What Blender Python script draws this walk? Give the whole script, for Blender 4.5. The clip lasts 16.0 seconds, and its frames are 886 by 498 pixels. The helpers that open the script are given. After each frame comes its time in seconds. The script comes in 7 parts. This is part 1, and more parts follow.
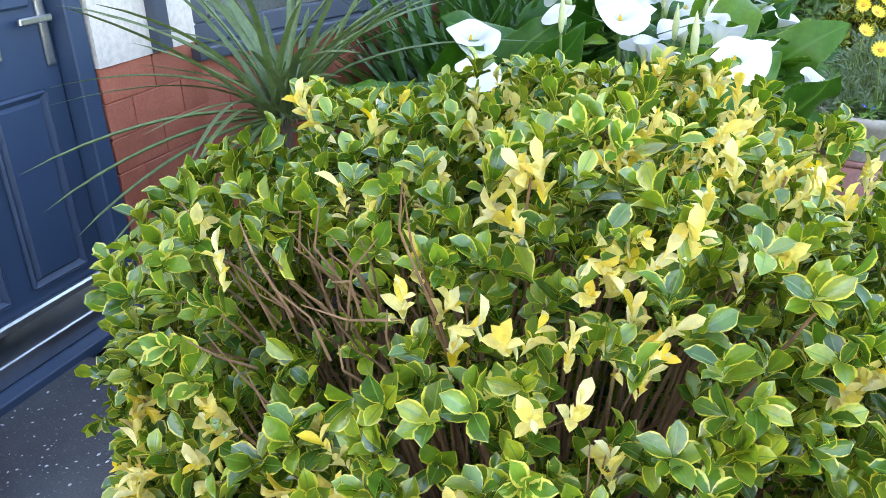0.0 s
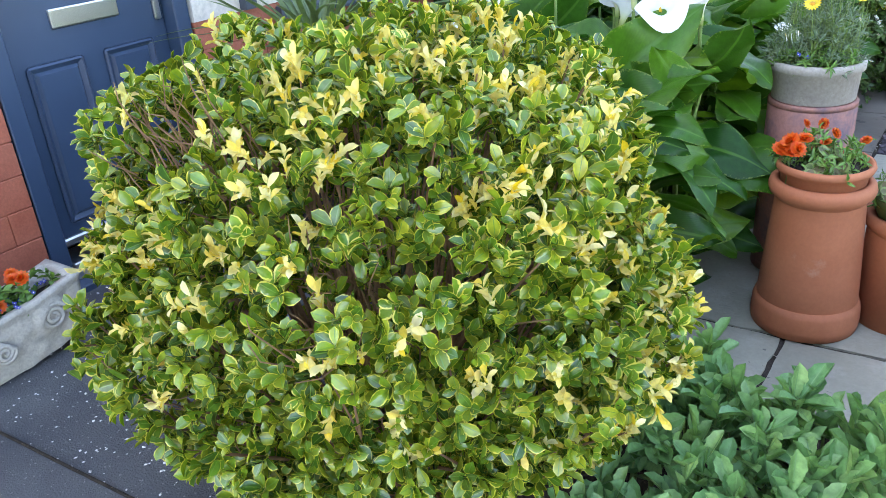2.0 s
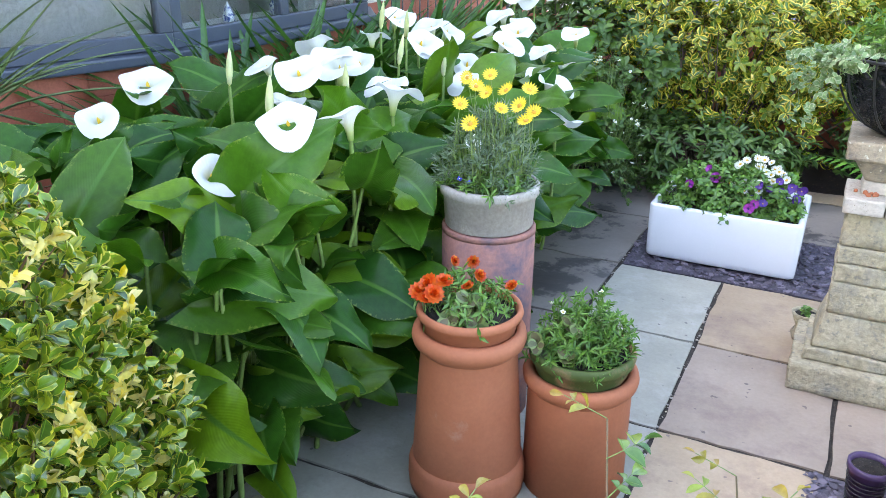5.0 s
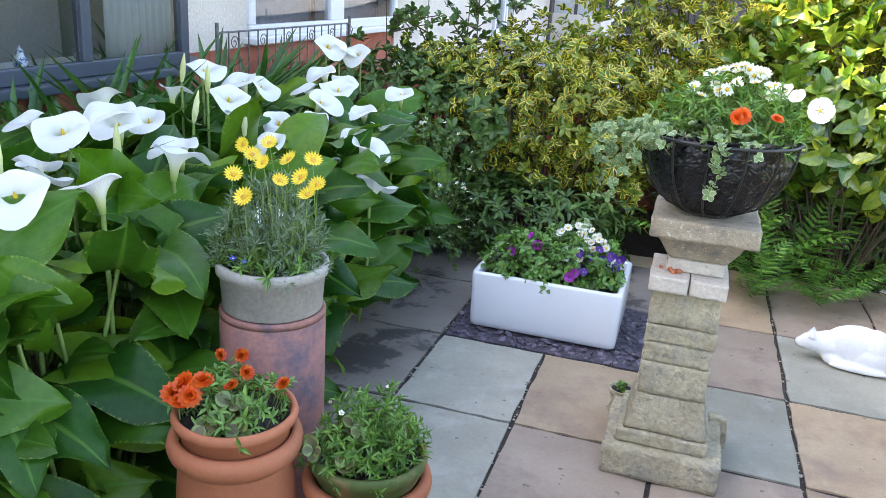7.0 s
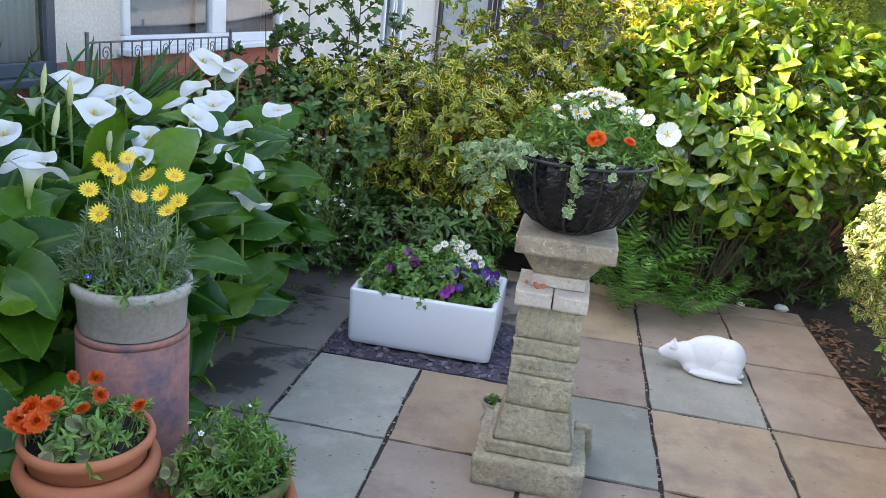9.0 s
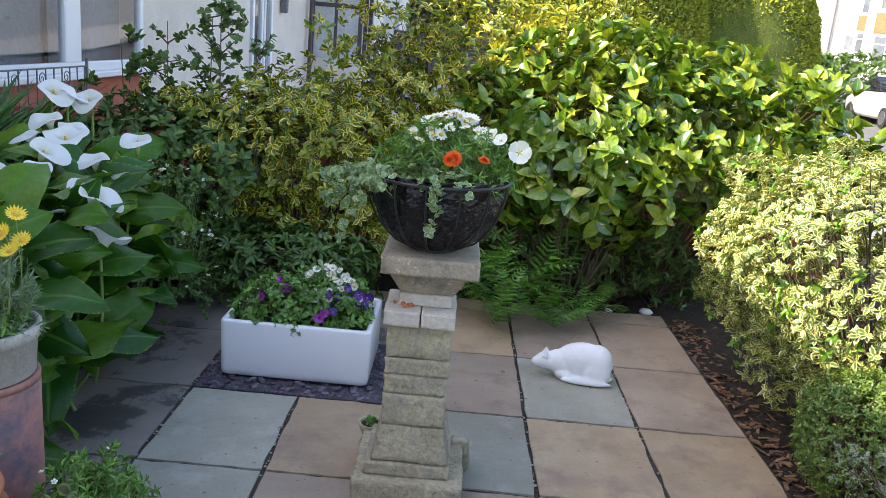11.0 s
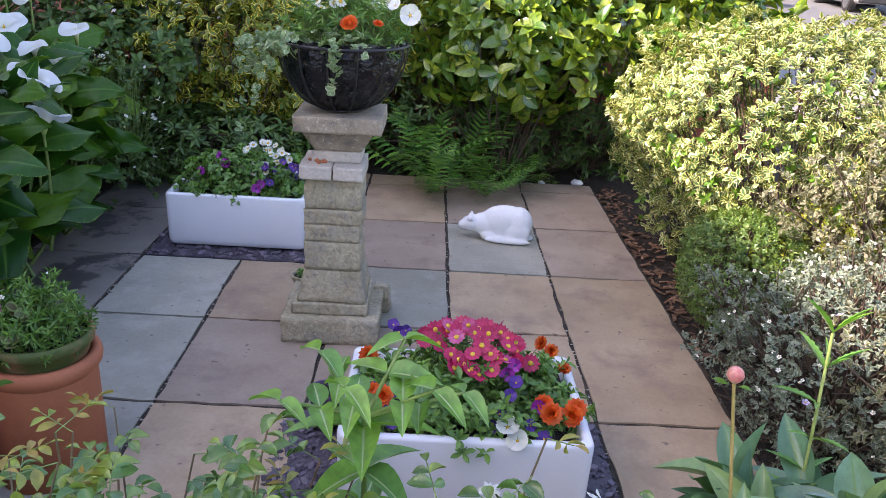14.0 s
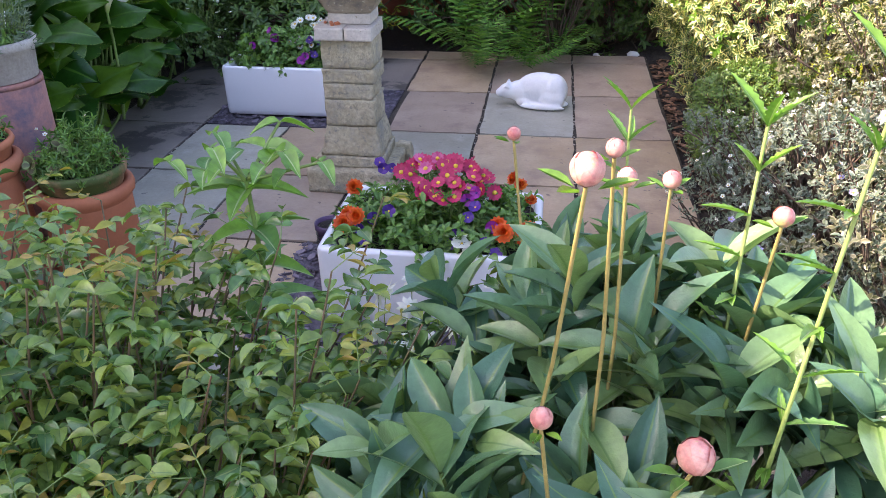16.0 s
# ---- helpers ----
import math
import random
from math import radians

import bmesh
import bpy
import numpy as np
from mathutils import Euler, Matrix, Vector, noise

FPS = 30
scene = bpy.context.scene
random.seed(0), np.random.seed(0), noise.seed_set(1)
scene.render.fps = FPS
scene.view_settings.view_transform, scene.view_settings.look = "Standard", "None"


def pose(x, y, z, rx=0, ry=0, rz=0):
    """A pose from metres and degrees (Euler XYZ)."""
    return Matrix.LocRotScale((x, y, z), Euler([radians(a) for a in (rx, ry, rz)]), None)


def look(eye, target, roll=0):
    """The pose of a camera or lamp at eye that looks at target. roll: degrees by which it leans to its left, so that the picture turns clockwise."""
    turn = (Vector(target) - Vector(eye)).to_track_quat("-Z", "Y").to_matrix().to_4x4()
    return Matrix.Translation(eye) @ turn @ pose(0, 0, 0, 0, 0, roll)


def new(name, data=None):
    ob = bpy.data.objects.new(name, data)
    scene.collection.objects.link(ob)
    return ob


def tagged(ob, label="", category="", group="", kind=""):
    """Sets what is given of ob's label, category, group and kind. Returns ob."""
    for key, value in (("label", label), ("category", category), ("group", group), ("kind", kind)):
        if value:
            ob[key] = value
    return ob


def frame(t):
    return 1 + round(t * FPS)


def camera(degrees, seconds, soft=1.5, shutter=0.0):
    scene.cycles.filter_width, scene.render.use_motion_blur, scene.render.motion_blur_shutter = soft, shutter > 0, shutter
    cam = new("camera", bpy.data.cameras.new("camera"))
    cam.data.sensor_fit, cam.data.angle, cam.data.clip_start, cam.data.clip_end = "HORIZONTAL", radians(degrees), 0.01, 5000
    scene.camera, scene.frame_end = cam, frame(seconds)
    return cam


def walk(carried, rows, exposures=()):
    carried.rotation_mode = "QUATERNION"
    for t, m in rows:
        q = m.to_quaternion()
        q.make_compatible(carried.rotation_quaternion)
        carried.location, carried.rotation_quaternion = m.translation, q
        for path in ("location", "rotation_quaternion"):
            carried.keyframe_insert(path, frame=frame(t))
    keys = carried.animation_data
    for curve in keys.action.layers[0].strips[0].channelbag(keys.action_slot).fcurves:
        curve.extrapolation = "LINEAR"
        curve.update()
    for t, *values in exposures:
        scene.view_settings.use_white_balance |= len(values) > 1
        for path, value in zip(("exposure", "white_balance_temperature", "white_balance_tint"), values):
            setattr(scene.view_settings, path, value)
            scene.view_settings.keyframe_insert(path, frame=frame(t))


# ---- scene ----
cam = camera(57.9, 16.0, soft=0.6)
METRES, EYE, TILT, LEAN, TURN = 4.0, 1.57, -1.3, -1.3, 22.0
EARLY = [
    (0.0, (0.01, 0.083, 1.572), (-0.673, 1.768, 0.735), -2.1),
    (0.5, (0.411, 0.051, 1.514), (-0.508, 1.618, 0.677), -3.6),
    (1.0, (0.593, -0.064, 1.533), (-0.436, 1.427, 0.687), -5.3),
    (1.5, (0.809, -0.153, 1.524), (-0.28, 1.307, 0.697), -5.1),
    (2.0, (0.889, -0.167, 1.589), (-0.154, 1.299, 0.715), -4.5),
    (2.5, (0.935, -0.051, 1.549), (-0.013, 1.467, 0.651), -2.8),
    (3.0, (1.049, 0.051, 1.581), (0.123, 1.561, 0.652), -2.0),
    (3.5, (1.061, 0.24, 1.579), (0.201, 1.797, 0.664), -0.8),
    (4.0, (1.114, 0.381, 1.607), (0.287, 1.962, 0.703), 0.1),
    (4.5, (1.275, 0.549, 1.628), (0.426, 2.159, 0.799), 0.0),
]
ROWS = [
    (7.0, 0.4398, 0.106, 0.0118, -4.24, -17.51, -2.32),
    (7.5, 0.4501, 0.1022, 0.016, -6.99, -16.48, -3.23),
    (8.0, 0.4521, 0.0991, 0.0161, -9.04, -16.21, -3.75),
    (8.5, 0.4538, 0.0976, 0.0155, -10.38, -16.03, -4.05),
    (11.0, 0.4716, 0.0834, 0.0189, -20.4, -13.79, -3.37),
    (11.5, 0.4706, 0.0723, 0.027, -23.8, -11.1, -2.53),
    (12.0, 0.4748, 0.0592, 0.0248, -25.77, -11.69, -2.79),
    (12.5, 0.4962, 0.0384, 0.0142, -25.17, -15.5, -2.67),
    (13.0, 0.5199, 0.0041, 0.0016, -25.07, -18.35, -2.82),
    (13.5, 0.5191, -0.0187, -0.0008, -24.37, -19.85, -2.59),
    (14.0, 0.504, -0.0342, -0.0011, -22.29, -20.47, -1.73),
    (14.5, 0.4927, -0.0652, -0.0055, -22.29, -22.3, -1.9),
    (15.0, 0.5191, -0.0959, -0.0055, -23.36, -22.85, -2.26),
    (15.5, 0.5696, -0.1301, -0.0174, -20.31, -25.11, -0.9),
    (16.0, 0.5933, -0.1603, -0.0236, -14.37, -27.37, 2.08),
]
EXPOSURES = [(0.0, 3.2), (2.0, 3.15), (4.5, 3.25), (7.0, 2.78), (8.5, 2.45), (11.0, 1.95), (12.0, 1.72), (13.0, 1.84), (14.5, 2.1), (16.0, 2.16)]
walk(cam, [(t, look(eye, target, roll)) for t, eye, target, roll in EARLY] + [(t, pose(0, 0, EYE, TILT, LEAN, TURN) @ pose(METRES * x, METRES * y, METRES * z, 90 + pitch, roll, yaw)) for t, x, y, z, yaw, pitch, roll in ROWS], [(t, stops, 7500 if t < 10 else 7200 if t < 12.5 else 6950, 15 if t < 12.5 else 21 if t < 14 else 27) for t, stops in EXPOSURES])

# ---- world, sun ----
world = bpy.data.worlds.new("sky")
scene.world = world
world.use_nodes = True
wn = world.node_tree
sky = wn.nodes.new("ShaderNodeTexSky")
sky.sky_type, sky.sun_disc = "NISHITA", False
SUN_TO = Vector((-0.76, -0.22, 0.57)).normalized()
sky.sun_elevation = math.asin(SUN_TO.z)
sky.sun_rotation = math.atan2(SUN_TO.x, SUN_TO.y)
sky.air_density, sky.dust_density = 1.0, 1.6
wn.nodes["Background"].inputs["Strength"].default_value = 0.15
wn.links.new(sky.outputs[0], wn.nodes["Background"].inputs["Color"])
sun = new("sun", bpy.data.lights.new("sun", "SUN"))
sun.data.energy, sun.data.angle, sun.data.color = 3.2, radians(0.5), (1.0, 0.93, 0.82)
sun.matrix_world = look((0, 0, 30), Vector((0, 0, 30)) - SUN_TO)


# ---- helpers for shapes and parts ----
def rgb(*c):
    return (c[0], c[1], c[2], 1.0)


def part(name, data, material, parent=None, label="", kind="", smooth=False):
    """Links a bmesh or mesh as one object under parent."""
    if isinstance(data, bmesh.types.BMesh):
        me = bpy.data.meshes.new(name)
        data.normal_update()
        data.to_mesh(me)
        data.free()
        if smooth:
            me.polygons.foreach_set("use_smooth", [True] * len(me.polygons))
    else:
        me = data
    if material is not None and not me.materials:
        for m in (material if isinstance(material, (list, tuple)) else [material]):
            me.materials.append(m)
    ob = new(name, me)
    ob.parent = parent
    if label or kind:
        tagged(ob, label, kind=kind)
    return ob


def thing(name, label, category, x=0, y=0, z=0, rz=0, group="", kind=""):
    ob = new(name)
    ob.matrix_world = pose(x, y, z, 0, 0, rz)
    ob.empty_display_size = 0.1
    return tagged(ob, label, category, group, kind)


def box(bm, x0, x1, y0, y1, z0, z1, bevel=0.0, seg=1):
    r = bmesh.ops.create_cube(bm, size=1.0, matrix=Matrix.LocRotScale(((x0 + x1) / 2, (y0 + y1) / 2, (z0 + z1) / 2), None, (x1 - x0, y1 - y0, z1 - z0)))
    if bevel:
        es = list({e for v in r["verts"] for e in v.link_edges})
        bmesh.ops.bevel(bm, geom=es, offset=bevel, segments=seg, affect="EDGES", profile=0.6)
    return bm


def boxes(*bs, bevel=0.0, seg=1):
    bm = bmesh.new()
    for b in bs:
        box(bm, *b, bevel=bevel, seg=seg)
    return bm


def lathe(profile, n=40, wob=0.0):
    """A turned shape from (radius, height) pairs; the first and last are closed if their radius is 0."""
    bm = bmesh.new()
    rings = []
    for r, z in profile:
        if r < 1e-5:
            rings.append([bm.verts.new((0, 0, z))])
        else:
            rings.append([bm.verts.new(((r + wob * noise.noise((math.cos(a) * 2, math.sin(a) * 2, z * 9))) * math.cos(a), (r + wob * noise.noise((math.cos(a) * 2, math.sin(a) * 2, z * 9))) * math.sin(a), z)) for a in (2 * math.pi * i / n for i in range(n))])
    for a, b in zip(rings, rings[1:]):
        for i in range(n):
            j = (i + 1) % n
            if len(a) == 1 and len(b) == 1:
                continue
            if len(a) == 1:
                bm.faces.new((a[0], b[j], b[i]))
            elif len(b) == 1:
                bm.faces.new((a[i], a[j], b[0]))
            else:
                bm.faces.new((a[i], a[j], b[j], b[i]))
    bmesh.ops.recalc_face_normals(bm, faces=bm.faces)
    return bm


def arrays_mesh(name, V, F, UV=None, smooth=True, slots=None):
    """A mesh from numpy vertices, faces of one size, and UVs by vertex."""
    me = bpy.data.meshes.new(name)
    V, F = np.asarray(V, np.float32), np.asarray(F, np.int32)
    k = F.shape[1]
    me.vertices.add(len(V))
    me.vertices.foreach_set("co", V.ravel())
    me.loops.add(F.size)
    me.loops.foreach_set("vertex_index", F.ravel())
    me.polygons.add(len(F))
    me.polygons.foreach_set("loop_start", np.arange(0, F.size, k, dtype=np.int32))
    if smooth:
        me.polygons.foreach_set("use_smooth", np.ones(len(F), bool))
    if slots is not None:
        me.polygons.foreach_set("material_index", np.asarray(slots, np.int32))
    if UV is not None:
        layer = me.uv_layers.new(name="leaf")
        layer.data.foreach_set("uv", np.asarray(UV, np.float32)[F.ravel()].ravel())
    me.update(calc_edges=True)
    return me


def unit(v):
    return v / np.maximum(np.linalg.norm(v, axis=-1, keepdims=True), 1e-9)


def leaf_shape(rows=6, peak=0.5, sharp=1.0, fold=0.15, curl=0.25, wave=0.0, heart=0.0, cols=2, teeth=0.0, aspect=0.5):
    """A leaf of unit length along y and unit width along x: verts, quads, uv. fold lifts the sides, curl bends the tip down."""
    V, UV, F = [], [], []
    for r in range(rows + 1):
        v = r / rows
        w = (math.sin(math.pi * v ** (math.log(0.5) / math.log(peak))) ** sharp) if 0 < v < 1 else 0.0
        w = max(w, 0.04 if v == 0 else 0.01)
        if teeth and 0 < r < rows:
            w *= 1 + teeth * (1 if r % 2 else -1)
        for c in range(-cols, cols + 1):
            u = c / cols
            back = heart * abs(u) ** 1.5 * max(0, 1 - v * 2.2)
            x = 0.5 * w * u if not heart else 0.5 * max(w, heart * 1.6 * (1 - v) if v < 0.15 else w) * u
            z = aspect * fold * abs(u) * w - curl * v * v + aspect * wave * 2 * math.sin(v * 9 + u * 2.5) * abs(u) * w
            V.append((x, v - back, z))
            UV.append((u * 0.5 + 0.5, v))
    n = 2 * cols + 1
    for r in range(rows):
        for c in range(n - 1):
            a = r * n + c
            F.append((a, a + 1, a + n + 1, a + n))
    return np.array(V), np.array(F), np.array(UV)


def leaves(name, shape, P, D, N, L, W):
    """Many leaves in one mesh: places, directions, upper sides, lengths, widths."""
    tv, tf, tuv = shape
    P, D, N = np.asarray(P, float), unit(np.asarray(D, float)), np.asarray(N, float)
    X = unit(np.cross(D, N))
    Z = np.cross(X, D)
    L, W = np.broadcast_to(L, len(P))[:, None, None], np.broadcast_to(W, len(P))[:, None, None]
    V = P[:, None] + X[:, None] * (W * tv[None, :, :1]) + D[:, None] * (L * tv[None, :, 1:2]) + Z[:, None] * (L * tv[None, :, 2:3])
    F = (tf[None] + (np.arange(len(P)) * len(tv))[:, None, None]).reshape(-1, tf.shape[1])
    return arrays_mesh(name, V.reshape(-1, 3), F, np.tile(tuv, (len(P), 1)))


def one_leaf(name, shape, material):
    me = arrays_mesh(name, shape[0], shape[1], shape[2])
    me.materials.append(material)
    return me


def leaf_objects(name, meshes, parent, P, D, N, L, W):
    """Leaves as objects of their own that share a few meshes."""
    inv = parent.matrix_world.inverted()
    P, D, N = np.asarray(P, float), unit(np.asarray(D, float)), np.asarray(N, float)
    X = unit(np.cross(D, N))
    Z = np.cross(X, D)
    L, W = np.broadcast_to(L, len(P)), np.broadcast_to(W, len(P))
    for i in range(len(P)):
        m = Matrix(((X[i][0] * W[i], D[i][0] * L[i], Z[i][0] * L[i], P[i][0]), (X[i][1] * W[i], D[i][1] * L[i], Z[i][1] * L[i], P[i][1]), (X[i][2] * W[i], D[i][2] * L[i], Z[i][2] * L[i], P[i][2]), (0, 0, 0, 1)))
        ob = new(name, meshes[i % len(meshes)])
        ob.parent = parent
        ob.matrix_basis = inv @ m


def sticks(name, A, B, ra, rb, n=5):
    """Tapered twigs from A to B in one mesh."""
    A, B = np.asarray(A, float), np.asarray(B, float)
    D = unit(B - A)
    ref = np.where(np.abs(D[:, 2:3]) > 0.9, np.array([[1.0, 0, 0]]), np.array([[0, 0, 1.0]]))
    X = unit(np.cross(D, ref))
    Y = np.cross(D, X)
    ra, rb = np.broadcast_to(ra, len(A)), np.broadcast_to(rb, len(A))
    ang = np.arange(n) * 2 * np.pi / n
    ring = X[:, None] * np.cos(ang)[None, :, None] + Y[:, None] * np.sin(ang)[None, :, None]
    V = np.concatenate([A[:, None] + ring * ra[:, None, None], B[:, None] + ring * rb[:, None, None]], 1)
    i = np.arange(n)
    f = np.stack([i, (i + 1) % n, (i + 1) % n + n, i + n], 1)
    F = (f[None] + (np.arange(len(A)) * 2 * n)[:, None, None]).reshape(-1, 4)
    return arrays_mesh(name, V.reshape(-1, 3), F)


def tube(name, P, r, n=6):
    """A round bar that follows the points P as one closed skin."""
    P = np.asarray(P, float)
    T = unit(np.gradient(P, axis=0))
    side = np.tile([1.0, 0, 0], (len(P), 1)) if np.ptp(P[:, 0]) < np.ptp(P[:, 1]) else np.tile([0, 1.0, 0], (len(P), 1))
    X = unit(side - T * (side * T).sum(1)[:, None])
    Y = np.cross(T, X)
    a = np.arange(n) * 2 * np.pi / n
    V = P[:, None] + r * (X[:, None] * np.cos(a)[None, :, None] + Y[:, None] * np.sin(a)[None, :, None])
    i = np.arange(n)
    f = np.stack([i, (i + 1) % n, (i + 1) % n + n, i + n], 1)
    F = (f[None] + (np.arange(len(P) - 1) * n)[:, None, None]).reshape(-1, 4)
    return arrays_mesh(name, V.reshape(-1, 3), F)


def bent_stems(name, A, B, sag, ra, rb, n=5, steps=4):
    """Stems that bow between A and B; sag is a vector for each."""
    A, B, sag = np.asarray(A, float), np.asarray(B, float), np.asarray(sag, float)
    pa, pb, qa, qb = [], [], [], []
    for s in range(steps):
        for t, out, rad in ((s / steps, pa, qa), ((s + 1) / steps, pb, qb)):
            out.append(A * (1 - t) + B * t + sag * (4 * t * (1 - t)))
            rad.append(np.broadcast_to(ra, len(A)) * (1 - t) + np.broadcast_to(rb, len(A)) * t)
    return sticks(name, np.concatenate(pa), np.concatenate(pb), np.concatenate(qa), np.concatenate(qb), n)


def ball_points(rng, n, c, r, power=2.4, shell=0.25, low=-1.0, lump=0.06):
    """Points in the outer shell of a lumpy rounded block, with their outward directions."""
    d = unit(rng.normal(size=(n * 2, 3)))
    d = d[d[:, 2] > low][:n]
    k = (np.abs(d) ** power).sum(1) ** (-1 / power)
    lumps = np.array([noise.noise(Vector(v * 2.6) + Vector(c)) for v in d])
    s = k * (1 + lump * lumps * 2) * (1 - shell * rng.random(len(d)) ** 1.6)
    return np.array(c) + d * s[:, None] * np.array(r), unit(d / np.array(r))


def whorls(rng, tips, dirs, k, spread=(40, 80), back=0.03):
    """k leaves round each shoot tip: places, directions, upper sides, shoot index."""
    n = len(tips)
    d = unit(dirs)
    ref = unit(rng.normal(size=(n, 3)))
    X = unit(np.cross(d, ref))
    Y = np.cross(d, X)
    idx = np.repeat(np.arange(n), k)
    a = np.tile(np.arange(k) * 2.4, n) + rng.random(n * k) * 0.8
    th = np.radians(rng.uniform(spread[0], spread[1], n * k))
    side = X[idx] * np.cos(a)[:, None] + Y[idx] * np.sin(a)[:, None]
    D = d[idx] * np.cos(th)[:, None] + side * np.sin(th)[:, None]
    N = d[idx] * np.sin(th)[:, None] - side * np.cos(th)[:, None] + rng.normal(size=(n * k, 3)) * 0.12
    P = tips[idx] - d[idx] * (np.tile(np.arange(k) / k, n) * back)[:, None]
    return P, D, N, idx


# ---- materials ----
def nodes_of(name):
    m = bpy.data.materials.new(name)
    m.use_nodes = True
    return m, m.node_tree.nodes, m.node_tree.links, m.node_tree.nodes["Principled BSDF"]


def ramp(n, stops, interp="LINEAR"):
    r = n.new("ShaderNodeValToRGB")
    r.color_ramp.interpolation = interp
    while len(r.color_ramp.elements) < len(stops):
        r.color_ramp.elements.new(0.5)
    for e, (p, c) in zip(r.color_ramp.elements, stops):
        e.position, e.color = p, (rgb(*c) if not isinstance(c, float) else (c, c, c, 1))
    return r


def mixed(n, l, fac, a, b, mode="MIX"):
    m = n.new("ShaderNodeMix")
    m.data_type, m.blend_type = "RGBA", mode
    for sock, val in ((m.inputs[0], fac), (m.inputs[6], a), (m.inputs[7], b)):
        if hasattr(val, "is_output"):
            l.new(val, sock)
        elif isinstance(val, (int, float)):
            sock.default_value = val
        else:
            sock.default_value = rgb(*val)
    return m.outputs[2]


def noisy(n, l, scale, detail=6, rough=0.6, vec=None):
    t = n.new("ShaderNodeTexNoise")
    t.inputs["Scale"].default_value, t.inputs["Detail"].default_value, t.inputs["Roughness"].default_value = scale, detail, rough
    if vec is None:
        vec = n.new("ShaderNodeNewGeometry").outputs["Position"]
    l.new(vec, t.inputs["Vector"])
    return t.outputs["Fac"]


def surf(name, c1, c2, scale=3.0, fine=60.0, rough=0.7, bump=0.25, dist=0.004, metal=0.0, stain=None, stain_at=(0.55, 0.7), stain_scale=2.0, rnd=0.0, coat=0.0, speck=None, speck_scale=120, speck_at=(0.66, 0.7), grain=0.16, relief=None):
    """A worn surface: two tones in large patches, fine grain, stains, relief."""
    m, n, l, b = nodes_of(name)
    big = ramp(n, [(0.3, c1), (0.7, c2)])
    l.new(noisy(n, l, scale), big.inputs[0])
    f = noisy(n, l, fine, 4)
    g = ramp(n, [(0.3, 1 - grain), (0.7, 1 + grain * 0.8)])
    l.new(f, g.inputs[0])
    col = mixed(n, l, 1.0, big.outputs[0], g.outputs[0], "MULTIPLY")
    if stain:
        s = ramp(n, [(stain_at[0], 0.0), (stain_at[1], 1.0)])
        l.new(noisy(n, l, stain_scale, 8, 0.7), s.inputs[0])
        col = mixed(n, l, s.outputs[0], col, stain)
    if speck:
        s = ramp(n, [(speck_at[0], 0.0), (speck_at[1], 1.0)])
        l.new(noisy(n, l, speck_scale, 2), s.inputs[0])
        col = mixed(n, l, s.outputs[0], col, speck)
    if rnd:
        o = n.new("ShaderNodeObjectInfo")
        r = ramp(n, [(0.0, 1 - rnd), (1.0, 1 + rnd)])
        l.new(o.outputs["Random"], r.inputs[0])
        col = mixed(n, l, 1.0, col, r.outputs[0], "MULTIPLY")
    l.new(col, b.inputs["Base Color"])
    b.inputs["Roughness"].default_value, b.inputs["Metallic"].default_value = rough, metal
    b.inputs["Coat Weight"].default_value = coat
    bp = n.new("ShaderNodeBump")
    bp.inputs["Strength"].default_value, bp.inputs["Distance"].default_value = bump, dist
    l.new(f, bp.inputs["Height"])
    if relief:
        b2 = n.new("ShaderNodeBump")
        b2.inputs["Strength"].default_value, b2.inputs["Distance"].default_value = 0.8, relief[1]
        l.new(noisy(n, l, relief[0], 8, 0.65), b2.inputs["Height"])
        l.new(bp.outputs[0], b2.inputs["Normal"])
        l.new(b2.outputs[0], b.inputs["Normal"])
    else:
        l.new(bp.outputs[0], b.inputs["Normal"])
    return m


